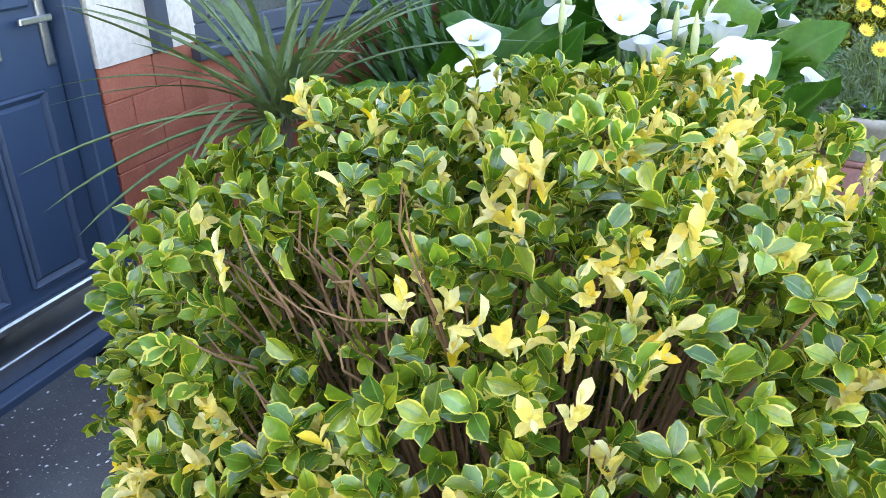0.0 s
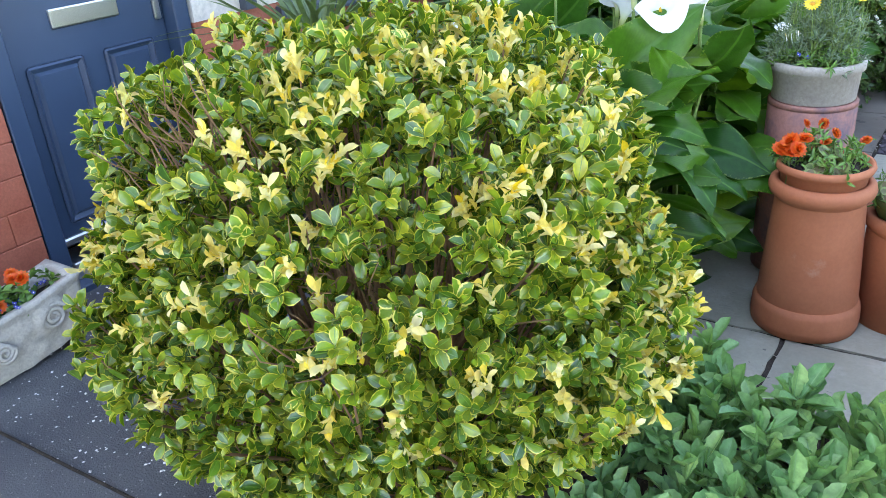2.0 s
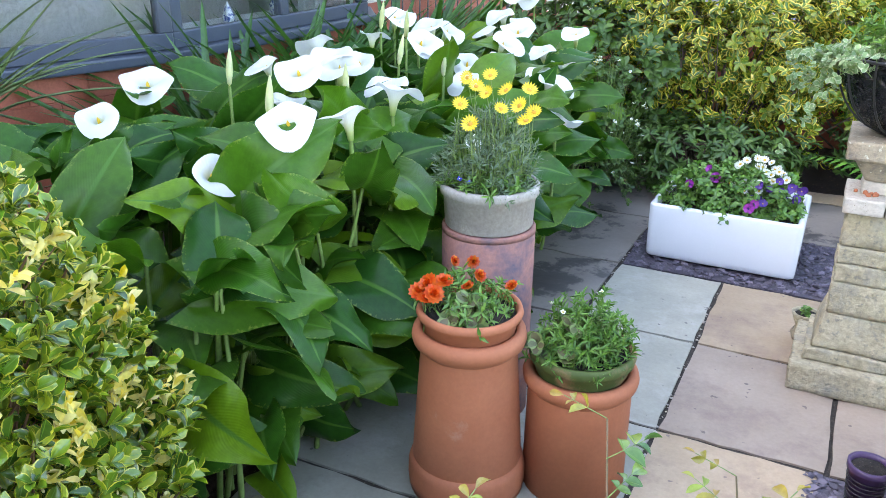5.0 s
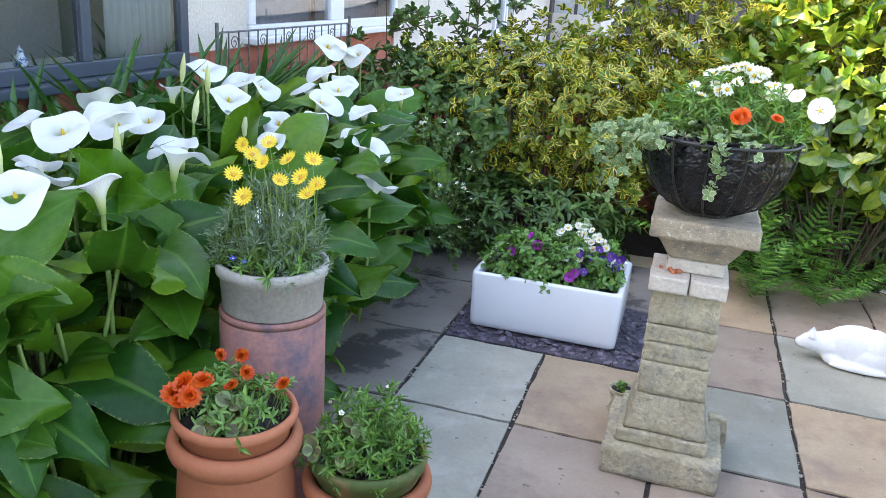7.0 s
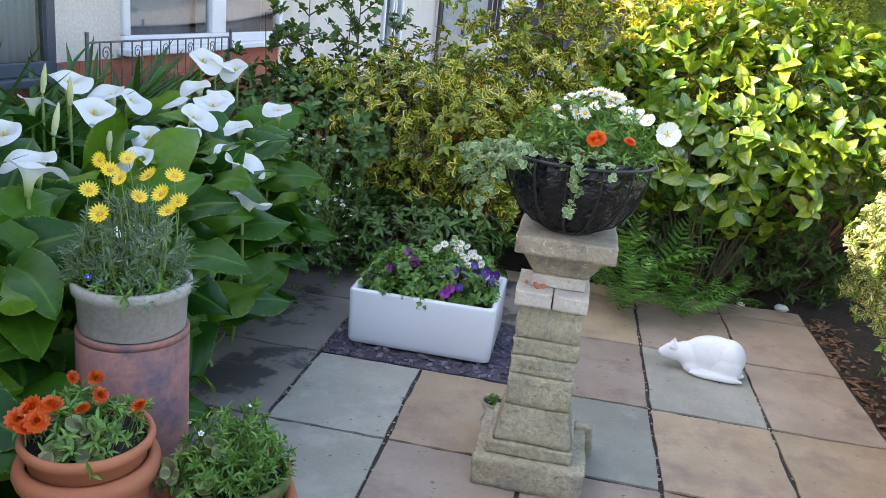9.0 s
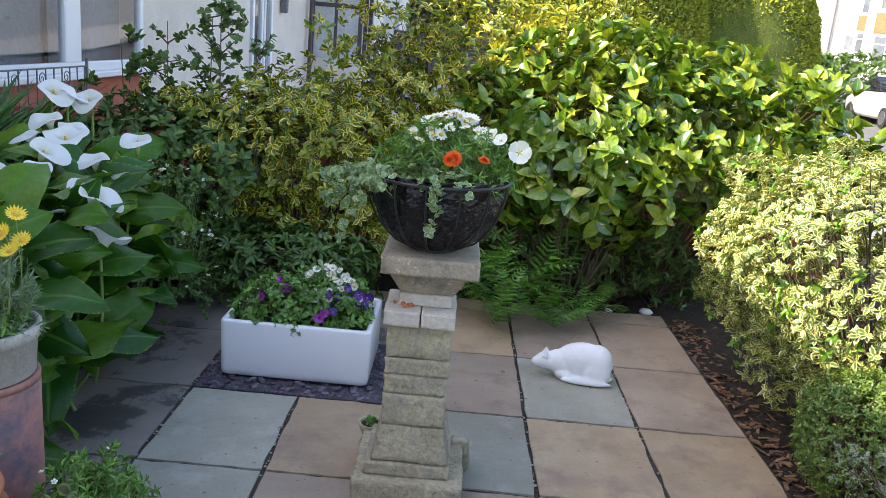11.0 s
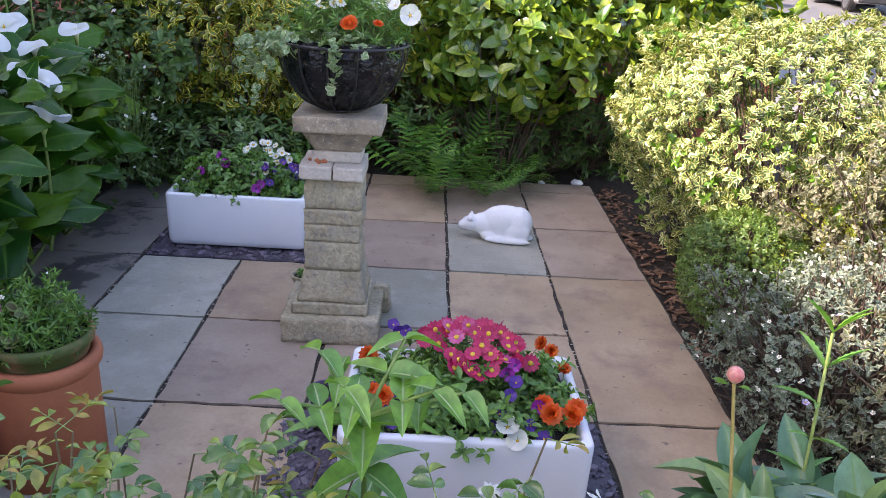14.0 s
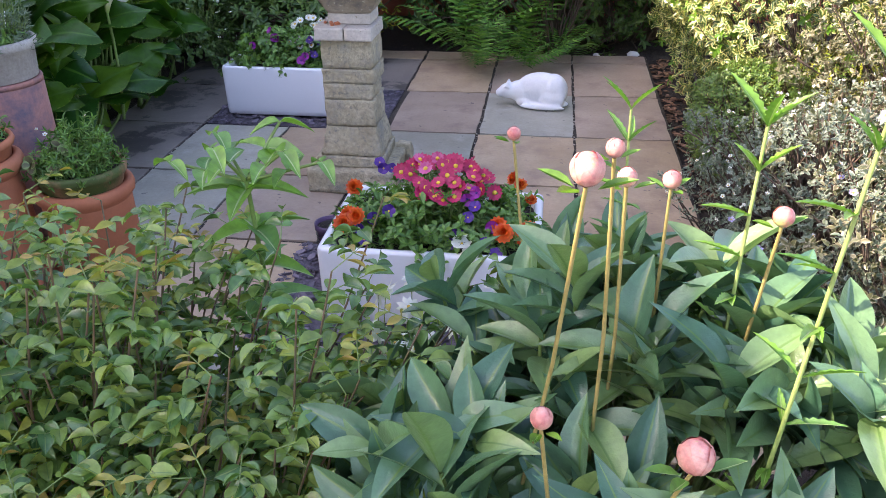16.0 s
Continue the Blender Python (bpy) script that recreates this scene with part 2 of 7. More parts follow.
def leaf_mat(name, tones, edge=None, edge_at=0.6, rough=0.38, glow=0.3, rib=None, patch=0.25, vein=0.0, gloss=0.7):
    """Leaves: tone by leaf, pale margin or midrib, light through the blade."""
    m, n, l, b = nodes_of(name)
    g = n.new("ShaderNodeNewGeometry")
    o = n.new("ShaderNodeObjectInfo")
    s = n.new("ShaderNodeMath")
    s.operation = "ADD"
    l.new(g.outputs["Random Per Island"], s.inputs[0])
    l.new(o.outputs["Random"], s.inputs[1])
    w = n.new("ShaderNodeMath")
    w.operation = "FRACT"
    l.new(s.outputs[0], w.inputs[0])
    r = ramp(n, [(i / max(1, len(tones) - 1), c) for i, c in enumerate(tones)])
    l.new(w.outputs[0], r.inputs[0])
    col = r.outputs[0]
    gr = ramp(n, [(0.35, 1 - patch), (0.65, 1 + patch * 0.6)])
    l.new(noisy(n, l, 40, 3), gr.inputs[0])
    col = mixed(n, l, 1.0, col, gr.outputs[0], "MULTIPLY")
    uv = n.new("ShaderNodeUVMap")
    sep = n.new("ShaderNodeSeparateXYZ")
    l.new(uv.outputs[0], sep.inputs[0])
    a = n.new("ShaderNodeMath")
    a.operation = "SUBTRACT"
    l.new(sep.outputs[0], a.inputs[0])
    a.inputs[1].default_value = 0.5
    ab = n.new("ShaderNodeMath")
    ab.operation = "ABSOLUTE"
    l.new(a.outputs[0], ab.inputs[0])
    if edge:
        ad = n.new("ShaderNodeMath")
        ad.operation = "MULTIPLY_ADD"
        l.new(noisy(n, l, 90, 2), ad.inputs[0])
        ad.inputs[1].default_value = 0.3
        l.new(ab.outputs[0], ad.inputs[2])
        e = ramp(n, [(edge_at * 0.5 + 0.13, 0.0), (edge_at * 0.5 + 0.19, 1.0)])
        l.new(ad.outputs[0], e.inputs[0])
        col = mixed(n, l, e.outputs[0], col, edge)
    if rib:
        e = ramp(n, [(0.02, 1.0), (0.05, 0.0)])
        l.new(ab.outputs[0], e.inputs[0])
        col = mixed(n, l, e.outputs[0], col, rib)
    l.new(col, b.inputs["Base Color"])
    b.inputs["Roughness"].default_value = rough
    b.inputs["Specular IOR Level"].default_value = gloss
    bp = n.new("ShaderNodeBump")
    bp.inputs["Strength"].default_value, bp.inputs["Distance"].default_value = 0.3, 0.003
    if vein:
        wv = n.new("ShaderNodeTexWave")
        wv.inputs["Scale"].default_value, wv.inputs["Distortion"].default_value = vein, 1.5
        cb = n.new("ShaderNodeCombineXYZ")
        mm = n.new("ShaderNodeMath")
        mm.operation = "SUBTRACT"
        l.new(sep.outputs[1], mm.inputs[0])
        l.new(ab.outputs[0], mm.inputs[1])
        l.new(mm.outputs[0], cb.inputs[0])
        l.new(cb.outputs[0], wv.inputs["Vector"])
        bp.inputs["Strength"].default_value = 0.09
        l.new(wv.outputs["Fac"], bp.inputs["Height"])
    else:
        l.new(noisy(n, l, 150, 2), bp.inputs["Height"])
    l.new(bp.outputs[0], b.inputs["Normal"])
    if glow:
        t = n.new("ShaderNodeBsdfTranslucent")
        warm = mixed(n, l, 1.0, col, (1.0, 1.1, 0.45), "MULTIPLY")
        l.new(warm, t.inputs["Color"])
        x = n.new("ShaderNodeMixShader")
        x.inputs[0].default_value = glow
        l.new(b.outputs[0], x.inputs[1])
        l.new(t.outputs[0], x.inputs[2])
        l.new(x.outputs[0], n["Material Output"].inputs["Surface"])
    return m


def glass_mat(name, tint=(0.9, 0.95, 0.97), rough=0.02):
    m, n, l, b = nodes_of(name)
    b.inputs["Base Color"].default_value = rgb(*tint)
    b.inputs["Transmission Weight"].default_value = 1.0
    b.inputs["Roughness"].default_value = rough
    b.inputs["IOR"].default_value = 1.5
    return m


M_asphalt = surf("asphalt", (0.06, 0.065, 0.078), (0.125, 0.13, 0.14), 2.5, 130, 0.8, 1.0, 0.01, speck=(0.26, 0.26, 0.26), speck_scale=95, speck_at=(0.66, 0.7))
M_soil = surf("soil", (0.02, 0.013, 0.009), (0.045, 0.029, 0.02), 6, 60, 0.95, 1.0, 0.03, speck=(0.2, 0.13, 0.08), speck_scale=55)
M_slate = surf("slate_chip", (0.085, 0.075, 0.10), (0.18, 0.145, 0.175), 9, 90, 0.55, 0.4, 0.003, rnd=0.55)
M_slate_grit = surf("slate_grit", (0.05, 0.045, 0.065), (0.15, 0.12, 0.15), 45, 90, 0.6, 0.4, 0.003)
M_joint = surf("joint_grit", (0.028, 0.022, 0.018), (0.085, 0.068, 0.052), 9, 120, 0.95, 1.0, 0.01, speck=(0.3, 0.26, 0.2), speck_scale=90)
M_paveconc = surf("pavement_concrete", (0.22, 0.21, 0.20), (0.29, 0.275, 0.26), 1.5, 80, 0.85, 0.3)
M_brick = surf("painted_brick", (0.36, 0.092, 0.052), (0.46, 0.14, 0.085), 5, 90, 0.6, 0.35, 0.003, stain=(0.45, 0.25, 0.2), stain_at=(0.6, 0.75), rnd=0.1)
M_mortar = surf("red_mortar", (0.36, 0.095, 0.055), (0.44, 0.14, 0.09), 7, 120, 0.9, 0.4)
M_render = surf("cream_render", (0.62, 0.54, 0.47), (0.74, 0.67, 0.60), 1.2, 40, 0.9, 0.5, 0.004)
M_white_render = surf("white_render", (0.70, 0.68, 0.65), (0.80, 0.78, 0.75), 0.8, 50, 0.9, 0.3)
M_blue = surf("navy_door_paint", (0.03, 0.056, 0.108), (0.04, 0.07, 0.128), 2, 300, 0.38, 0.12, 0.001)
M_upvc = surf("white_upvc", (0.76, 0.77, 0.79), (0.82, 0.82, 0.83), 2, 200, 0.3, 0.02)
M_greyframe = surf("grey_window_frame", (0.05, 0.065, 0.09), (0.065, 0.08, 0.11), 2, 200, 0.4, 0.05)
M_chrome = surf("brushed_chrome", (0.6, 0.6, 0.6), (0.75, 0.75, 0.75), 6, 200, 0.3, 0.05, metal=1.0)
M_glass = glass_mat("window_glass")
M_roof = surf("roof_tile", (0.20, 0.09, 0.06), (0.28, 0.13, 0.09), 3, 40, 0.8, 0.5)
M_wall_in = surf("room_wall", (0.50, 0.49, 0.47), (0.58, 0.57, 0.55), 1, 30, 0.9, 0.1)
M_road = surf("road_asphalt", (0.10, 0.10, 0.10), (0.14, 0.14, 0.14), 0.5, 90, 0.9, 0.3)
M_iron = surf("weathered_iron", (0.10, 0.10, 0.10), (0.2, 0.2, 0.2), 20, 120, 0.6, 0.3, metal=0.3)
M_bark = surf("bark_mulch", (0.12, 0.06, 0.035), (0.26, 0.15, 0.09), 30, 90, 0.9, 0.5, rnd=0.4)

# ---- ground ----
def ground_z(y):
    return -0.02 + 0.025 * min(max(y - 9, 0), 17) + 0.08 * max(y - 26, 0)


def strip(name, x0, x1, ys, lift, material, label, cat):
    bm = bmesh.new()
    rows = [[bm.verts.new((x, y, ground_z(y) + lift)) for x in np.linspace(x0, x1, 5)] for y in ys]
    for a, b in zip(rows, rows[1:]):
        for i in range(4):
            bm.faces.new((a[i], a[i + 1], b[i + 1], b[i]))
    return tagged(part(name, bm, material), label, cat, kind="structure")


strip("ground", -60, 120, (-60, -2, 9, 26, 60, 220), -0.03, M_soil, "dark brown garden soil spreading to the horizon", "ground")
strip("path", -2.36, -0.12, (-6, -2, 1.98), 0.005, M_asphalt, "dark worn asphalt path with pale stone chips", "path")
strip("pavement", -0.1, 12, (-6, -2, 0.62), 0.0, M_paveconc, "grey concrete pavement beside the front garden", "pavement")
strip("road", 8.2, 40, (9, 14, 26, 60, 120), 0.02, M_road, "sunlit grey asphalt road rising gently", "road")
strip("road_pavement", 5.2, 8.0, (9, 14, 26, 60, 120), 0.10, M_paveconc, "pale concrete pavement with a kerb along the road", "pavement")

# paving bed, slabs laid on it at the end of the file
part("patio_bed", boxes((-0.12, 3.13, 1.98, 6.25, -0.06, -0.012)), M_joint)
tagged(bpy.data.objects["patio_bed"], "dark gritty bed under the patio slabs", "patio bed", kind="structure")

# ---- house ----
WX = -2.3


def wall_run(name, pieces, material, label, cat="wall"):
    return tagged(part(name, boxes(*pieces), material), label, cat, kind="structure")


wall_run("wall_front", [
    (WX - 0.25, WX, -3.0, 1.41, 0.97, 4.45), (WX - 0.25, WX, 2.42, 3.05, 0.97, 4.45), (WX - 0.25, WX, 1.41, 2.42, 2.2, 4.45),
    (WX - 0.25, WX, 3.05, 6.5, 2.75, 4.45), (WX - 0.25, WX, 6.5, 7.35, 0.97, 4.45), (WX - 0.25, WX, 7.35, 10.9, 2.75, 4.45),
    (WX - 0.25, WX, 10.9, 15.9, 0.0, 4.45), (WX - 0.25, WX, 15.9, 17.6, 2.9, 4.45), (WX - 0.25, WX, 17.6, 26.0, 0.0, 4.45)], M_render, "cream painted render house front")
wall_run("wall_brick_base", [(WX - 0.24, WX - 0.015, -3.0, 1.40, -0.03, 0.965), (WX - 0.24, WX - 0.015, 2.43, 3.05, -0.03, 0.965), (WX - 0.24, WX - 0.015, 6.5, 10.9, -0.03, 0.965)], M_mortar, "red painted brick base of the house")
wall_run("wall_back", [(-8.2, -8.0, -3.0, 26.0, -0.03, 4.45), (-8.0, WX - 0.25, -3.2, -3.0, -0.03, 4.45), (-8.0, WX - 0.25, 26.0, 26.2, -0.03, 4.45), (-8.0, WX - 0.25, 6.6, 6.8, -0.03, 4.45), (-3.6, -3.5, 2.6, 6.5, 0.0, 2.7), (-4.9, -4.8, 6.9, 25.9, 0.0, 2.7)], M_wall_in, "plain inner and rear walls of the house")
wall_run("floor_indoor", [(-8.0, WX - 0.26, -3.0, 26.0, 0.08, 0.12)], M_wall_in, "plain indoor floor behind the windows", "floor")
wall_run("ceiling", [(-8.0, WX - 0.26, -3.0, 26.0, 2.78, 2.9)], M_white_render, "plain white indoor ceiling", "ceiling")
bm = bmesh.new()
vs = [bm.verts.new(v) for v in ((-2.05, -3.4, 4.38), (-2.05, 26.4, 4.38), (-5.2, 26.4, 6.85), (-5.2, -3.4, 6.85), (-8.5, -3.4, 4.5), (-8.5, 26.4, 4.5))]
bm.faces.new((vs[0], vs[1], vs[2], vs[3]))
bm.faces.new((vs[3], vs[2], vs[5], vs[4]))
bmesh.ops.solidify(bm, geom=bm.faces[:], thickness=0.12)
tagged(part("roof", bm, M_roof), "red-brown tiled house roof", "roof", kind="structure")


# front door: frame, leaf, panels, glass, letter plate, handle, threshold
def front_door():
    d = thing("door_1", "closed navy blue panelled front door with chrome letter plate", "door", WX - 0.12, 1.42, 0.08, kind="structure")
    part("door_frame", boxes((-0.05, 0.11, 0, 0.085, 0, 2.11), (-0.05, 0.11, 0.905, 0.99, 0, 2.11), (-0.05, 0.11, 0.085, 0.905, 2.02, 2.11), bevel=0.006), M_blue, d)
    leaf = part("door_leaf", boxes((-0.03, 0.03, 0.09, 0.90, 0.06, 2.015), bevel=0.004), M_blue, d)

    def panel(y0, y1, z0, z1):
        bm = boxes((0.028, 0.046, y0, y1, z0, z1), bevel=0.012)
        f = max((f for f in bm.faces if f.normal.x > 0.9), key=lambda f: f.calc_area())
        bmesh.ops.inset_region(bm, faces=[f], thickness=0.028, depth=-0.016)
        bmesh.ops.inset_region(bm, faces=[f], thickness=0.018, depth=0.014)
        part("panel", bm, M_blue, leaf)
    panel(0.17, 0.44, 0.16, 0.86)
    panel(0.54, 0.81, 0.16, 0.86)
    part("letter_plate", boxes((0.03, 0.044, 0.33, 0.66, 0.985, 1.065), bevel=0.006, seg=2), M_chrome, leaf, "brushed chrome letter plate")
    bm = boxes((0.03, 0.05, 0.16, 0.82, 1.14, 1.20), (0.03, 0.05, 0.16, 0.82, 1.82, 1.88), (0.03, 0.05, 0.16, 0.22, 1.2, 1.82), (0.03, 0.05, 0.76, 0.82, 1.2, 1.82), bevel=0.01)
    part("glazing_frame", bm, M_blue, leaf)
    part("pane", boxes((0.031, 0.036, 0.221, 0.759, 1.201, 1.819)), M_glassdoor, leaf, "patterned pale door glass")
    hd = part("handle_plate", boxes((0.03, 0.042, 0.845, 0.883, 0.93, 1.17), bevel=0.008, seg=2), M_chrome, leaf, "chrome handle plate")
    bm = boxes((0.042, 0.07, 0.853, 0.873, 1.09, 1.11), (0.065, 0.082, 0.73, 0.873, 1.088, 1.112), bevel=0.004)
    part("handle", bm, M_chrome, hd)
    part("threshold", boxes((-0.05, 0.13, 0.085, 0.905, -0.06, 0.02), bevel=0.005), M_chrome, d, "worn metal threshold strip")
    part("step", boxes((0.02, 0.2, 0, 0.99, -0.115, -0.062), bevel=0.006), M_blue, d)
    part("weather_bar", boxes((0.03, 0.06, 0.1, 0.89, 0.075, 0.11), bevel=0.008), M_chrome, leaf)


M_glassdoor = surf("patterned_glass", (0.45, 0.55, 0.52), (0.62, 0.7, 0.66), 12, 70, 0.15, 0.6, 0.004)
front_door()

# canted bay with grey frames
BX, SZ = -1.98, 0.95
BAY = [(WX, 3.0), (BX, 4.05), (BX, 6.05), (WX, 6.5)]


def bay_window():
    b = thing("window_1", "wide bay window with dark blue-grey frames and sill", "window", 0, 0, 0, kind="structure")
    for k, ((x0, y0), (x1, y1)) in enumerate(zip(BAY, BAY[1:])):
        L, a = math.hypot(x1 - x0, y1 - y0), math.degrees(math.atan2(y1 - y0, x1 - x0))
        m = pose(x0, y0, 0, 0, 0, a)
        def lay(name, bm, mat, **kw):
            ob = part(name, bm, mat, b, **kw)
            ob.matrix_basis = m
            return ob
        lay("bay_base", boxes((0, L, 0.02, 0.2, -0.03, SZ - 0.06)), M_mortar)
        lay("window_sill", boxes((-0.03, L + 0.03, -0.06, 0.2, SZ - 0.06, SZ + 0.0), bevel=0.012, seg=2), M_greyframe)
        fr = [(0, L, 0, 0.07, SZ + 0.002, SZ + 0.09), (0, L, 0, 0.07, 2.6, 2.7), (0, 0.08, 0, 0.07, SZ + 0.09, 2.6), (L - 0.08, L, 0, 0.07, SZ + 0.09, 2.6)]
        if L > 1.5:
            fr.append((L * 0.5 - 0.04, L * 0.5 + 0.04, 0.0, 0.07, SZ + 0.09, 2.6))
        lay("window_frame", boxes(*fr, bevel=0.006), M_greyframe)
        cuts = [0.08, L * 0.5 - 0.04] if L > 1.5 else [0.08]
        ends = [L * 0.5 - 0.04, L - 0.08] if L > 1.5 else [L - 0.08]
        for c0, c1 in zip(cuts, ends if L <= 1.5 else [L * 0.5 - 0.04, L - 0.08]):
            c0 = c0 if c0 < 0.1 else L * 0.5 + 0.04
            p = lay("pane", boxes((c0 + 0.002, c1 - 0.002, 0.03, 0.036, SZ + 0.092, 2.598)), M_glass)
            p.visible_shadow = False
        if k < 2:
            n = int(L / 0.3) + 1
            me = bpy.data.meshes.new("brick")
            bb = boxes((0, 0.296, 0, 0.03, 0, 0.136), bevel=0.003)
            bb.to_mesh(me)
            bb.free()
            me.materials.append(M_brick)
            for r in range(7):
                for i in range(n + 1):
                    x = i * 0.3 - (0.15 if r % 2 else 0)
                    if x < -0.03 or x + 0.292 > L + 0.04:
                        continue
                    o = part("brick", me, None, b)
                    o.matrix_basis = m @ pose(x, 0.014, SZ - 0.197 - r * 0.14)
    top = bmesh.new()
    vs = [top.verts.new((x, y, 2.7)) for x, y in BAY]
    top.faces.new(vs)
    bmesh.ops.solidify(top, geom=top.faces[:], thickness=-0.25)
    part("bay_roof", top, M_render, b)


bay_window()
part("post", boxes((WX - 0.02, WX + 0.045, 2.72, 2.80, 0.975, 4.5), bevel=0.004), M_greyframe)
tagged(bpy.data.objects["post"], "dark blue-grey post on the house front", "post", kind="structure")

# white neighbour window with brick base, in a shallow bay
def white_window(name, y0, y1, x, z0, z1, n, label):
    w = thing(name, label, "window", x, y0, z0, kind="structure")
    L, H = y1 - y0, z1 - z0
    fr = [(-0.06, 0.02, 0, L, 0, 0.1), (-0.06, 0.02, 0, L, H - 0.09, H), (-0.06, 0.02, 0, 0.1, 0.1, H - 0.09), (-0.06, 0.02, L - 0.1, L, 0.1, H - 0.09)]
    for i in range(1, n):
        fr.append((-0.06, 0.02, L * i / n - 0.16, L * i / n + 0.16, 0.1, H - 0.09))
    part("window_frame", boxes(*fr, bevel=0.012), M_upvc, w)
    part("window_sill", boxes((-0.02, 0.1, -0.05, L + 0.05, -0.06, 0.0), bevel=0.01), M_upvc, w)
    for i in range(n):
        a = 0.1 if i == 0 else L * i / n + 0.16
        c = L - 0.1 if i == n - 1 else L * (i + 1) / n - 0.16
        part("pane", boxes((-0.03, -0.024, a, c, 0.1, H - 0.09)), M_glass, w).visible_shadow = False
        # added sheet behind the pane, grey like the sky reflected in the glass
        bd = part("blind", boxes((-0.3, -0.28, a - 0.1, c + 0.1, -0.05, H)), M_reflection_grey, w)
    return w


# blue-grey of the reflection in the panes, painted on the sheets behind them
M_reflection_grey = surf("reflection_grey", (0.16, 0.18, 0.21), (0.22, 0.24, 0.27), 1.5, 20, 0.8, 0.1)
white_window("window_2", 7.35, 10.9, WX + 0.02, 1.05, 2.75, 2, "white plastic window with brick below")
white_window("window_3", 16.0, 16.75, WX + 0.02, 0.7, 2.8, 1, "tall white plastic glazed door panel")
white_window("window_4", 16.85, 17.5, WX + 0.02, 0.7, 2.8, 1, "tall white plastic side window")

# ---- hard things of the garden ----
M_terra = surf("terracotta", (0.40, 0.12, 0.052), (0.49, 0.165, 0.078), 4, 80, 0.75, 0.25, 0.002, stain=(0.55, 0.34, 0.25), stain_at=(0.62, 0.8), stain_scale=3, grain=0.06)
M_terra_dark = surf("sooty_terracotta", (0.30, 0.13, 0.11), (0.42, 0.18, 0.13), 2.2, 80, 0.7, 0.25, 0.002, stain=(0.09, 0.075, 0.10), stain_at=(0.5, 0.64), stain_scale=2.4)
M_terra_moss = surf("mossy_terracotta", (0.34, 0.15, 0.08), (0.45, 0.22, 0.13), 5, 80, 0.7, 0.3, 0.002, stain=(0.07, 0.10, 0.02), stain_at=(0.32, 0.44), stain_scale=2)
M_greypot = surf("weathered_grey_pot", (0.33, 0.30, 0.27), (0.45, 0.42, 0.38), 6, 90, 0.85, 0.3, 0.002, stain=(0.6, 0.58, 0.54), stain_at=(0.6, 0.72), stain_scale=9)
M_glaze = surf("white_sink_glaze", (0.74, 0.75, 0.78), (0.80, 0.80, 0.82), 2, 90, 0.18, 0.03, 0.001, stain=(0.62, 0.60, 0.56), stain_at=(0.66, 0.8), stain_scale=5, coat=0.3, grain=0.01)
M_stone = surf("lichen_stone", (0.36, 0.30, 0.19), (0.52, 0.45, 0.31), 6, 55, 0.95, 0.9, 0.008, stain=(0.27, 0.265, 0.235), stain_at=(0.5, 0.72), stain_scale=7, speck=(0.24, 0.22, 0.17), speck_scale=45, speck_at=(0.56, 0.72), grain=0.24, relief=(18, 0.02))
M_cap = surf("weathered_cap_stone", (0.30, 0.24, 0.17), (0.42, 0.35, 0.26), 9, 100, 0.95, 0.9, 0.006, stain=(0.18, 0.16, 0.14), stain_at=(0.5, 0.66), stain_scale=12, relief=(35, 0.008), speck=(0.5, 0.46, 0.36), speck_scale=60, speck_at=(0.64, 0.68))
M_tile = surf("pale_tile_stone", (0.44, 0.39, 0.33), (0.54, 0.48, 0.41), 8, 80, 0.9, 0.6, 0.004, speck=(0.3, 0.25, 0.2), speck_scale=90)
M_plaster = surf("white_painted_concrete", (0.74, 0.74, 0.74), (0.82, 0.82, 0.81), 6, 90, 0.8, 0.6, 0.003, stain=(0.62, 0.62, 0.6), stain_at=(0.62, 0.75), stain_scale=9, grain=0.04)
M_liner = surf("black_plastic_liner", (0.004, 0.004, 0.006), (0.008, 0.008, 0.011), 8, 11, 0.10, 1.0, 0.05, relief=(26, 0.012))
M_wire = surf("black_wire", (0.012, 0.012, 0.013), (0.03, 0.03, 0.03), 20, 100, 0.45, 0.2)
M_mud = surf("potting_compost", (0.012, 0.009, 0.007), (0.04, 0.03, 0.022), 25, 150, 0.95, 1.0, 0.01, speck=(0.16, 0.12, 0.08), speck_scale=160)
M_trough = surf("carved_concrete", (0.42, 0.40, 0.36), (0.54, 0.51, 0.46), 5, 80, 0.95, 0.7, 0.004, stain=(0.28, 0.27, 0.25), stain_at=(0.56, 0.7), stain_scale=5)


def pot(name, label, x, y, z, profile, mat, soil_r, soil_z, cat="flower pot", n=48, bands=(), slim=1.0, tall=1.0):
    profile = [(r * slim, h * tall) for r, h in profile]
    bands = [(nm, [(r * slim, h * tall) for r, h in prof]) for nm, prof in bands]
    soil_r *= slim
    p = thing(name, label, cat, x, y, z)
    for nm, prof in bands:
        part(nm, lathe(prof, n, 0.0015), mat, p, smooth=True)
    part("body", lathe(profile, n, 0.0015), mat, p, smooth=True)
    if soil_r:
        bm = lathe([(0, soil_z + 0.012), (soil_r * 0.5, soil_z + 0.01), (soil_r, soil_z)], 24, 0.006)
        part("soil", bm, M_mud, p, "dark potting compost", smooth=True)
    return p


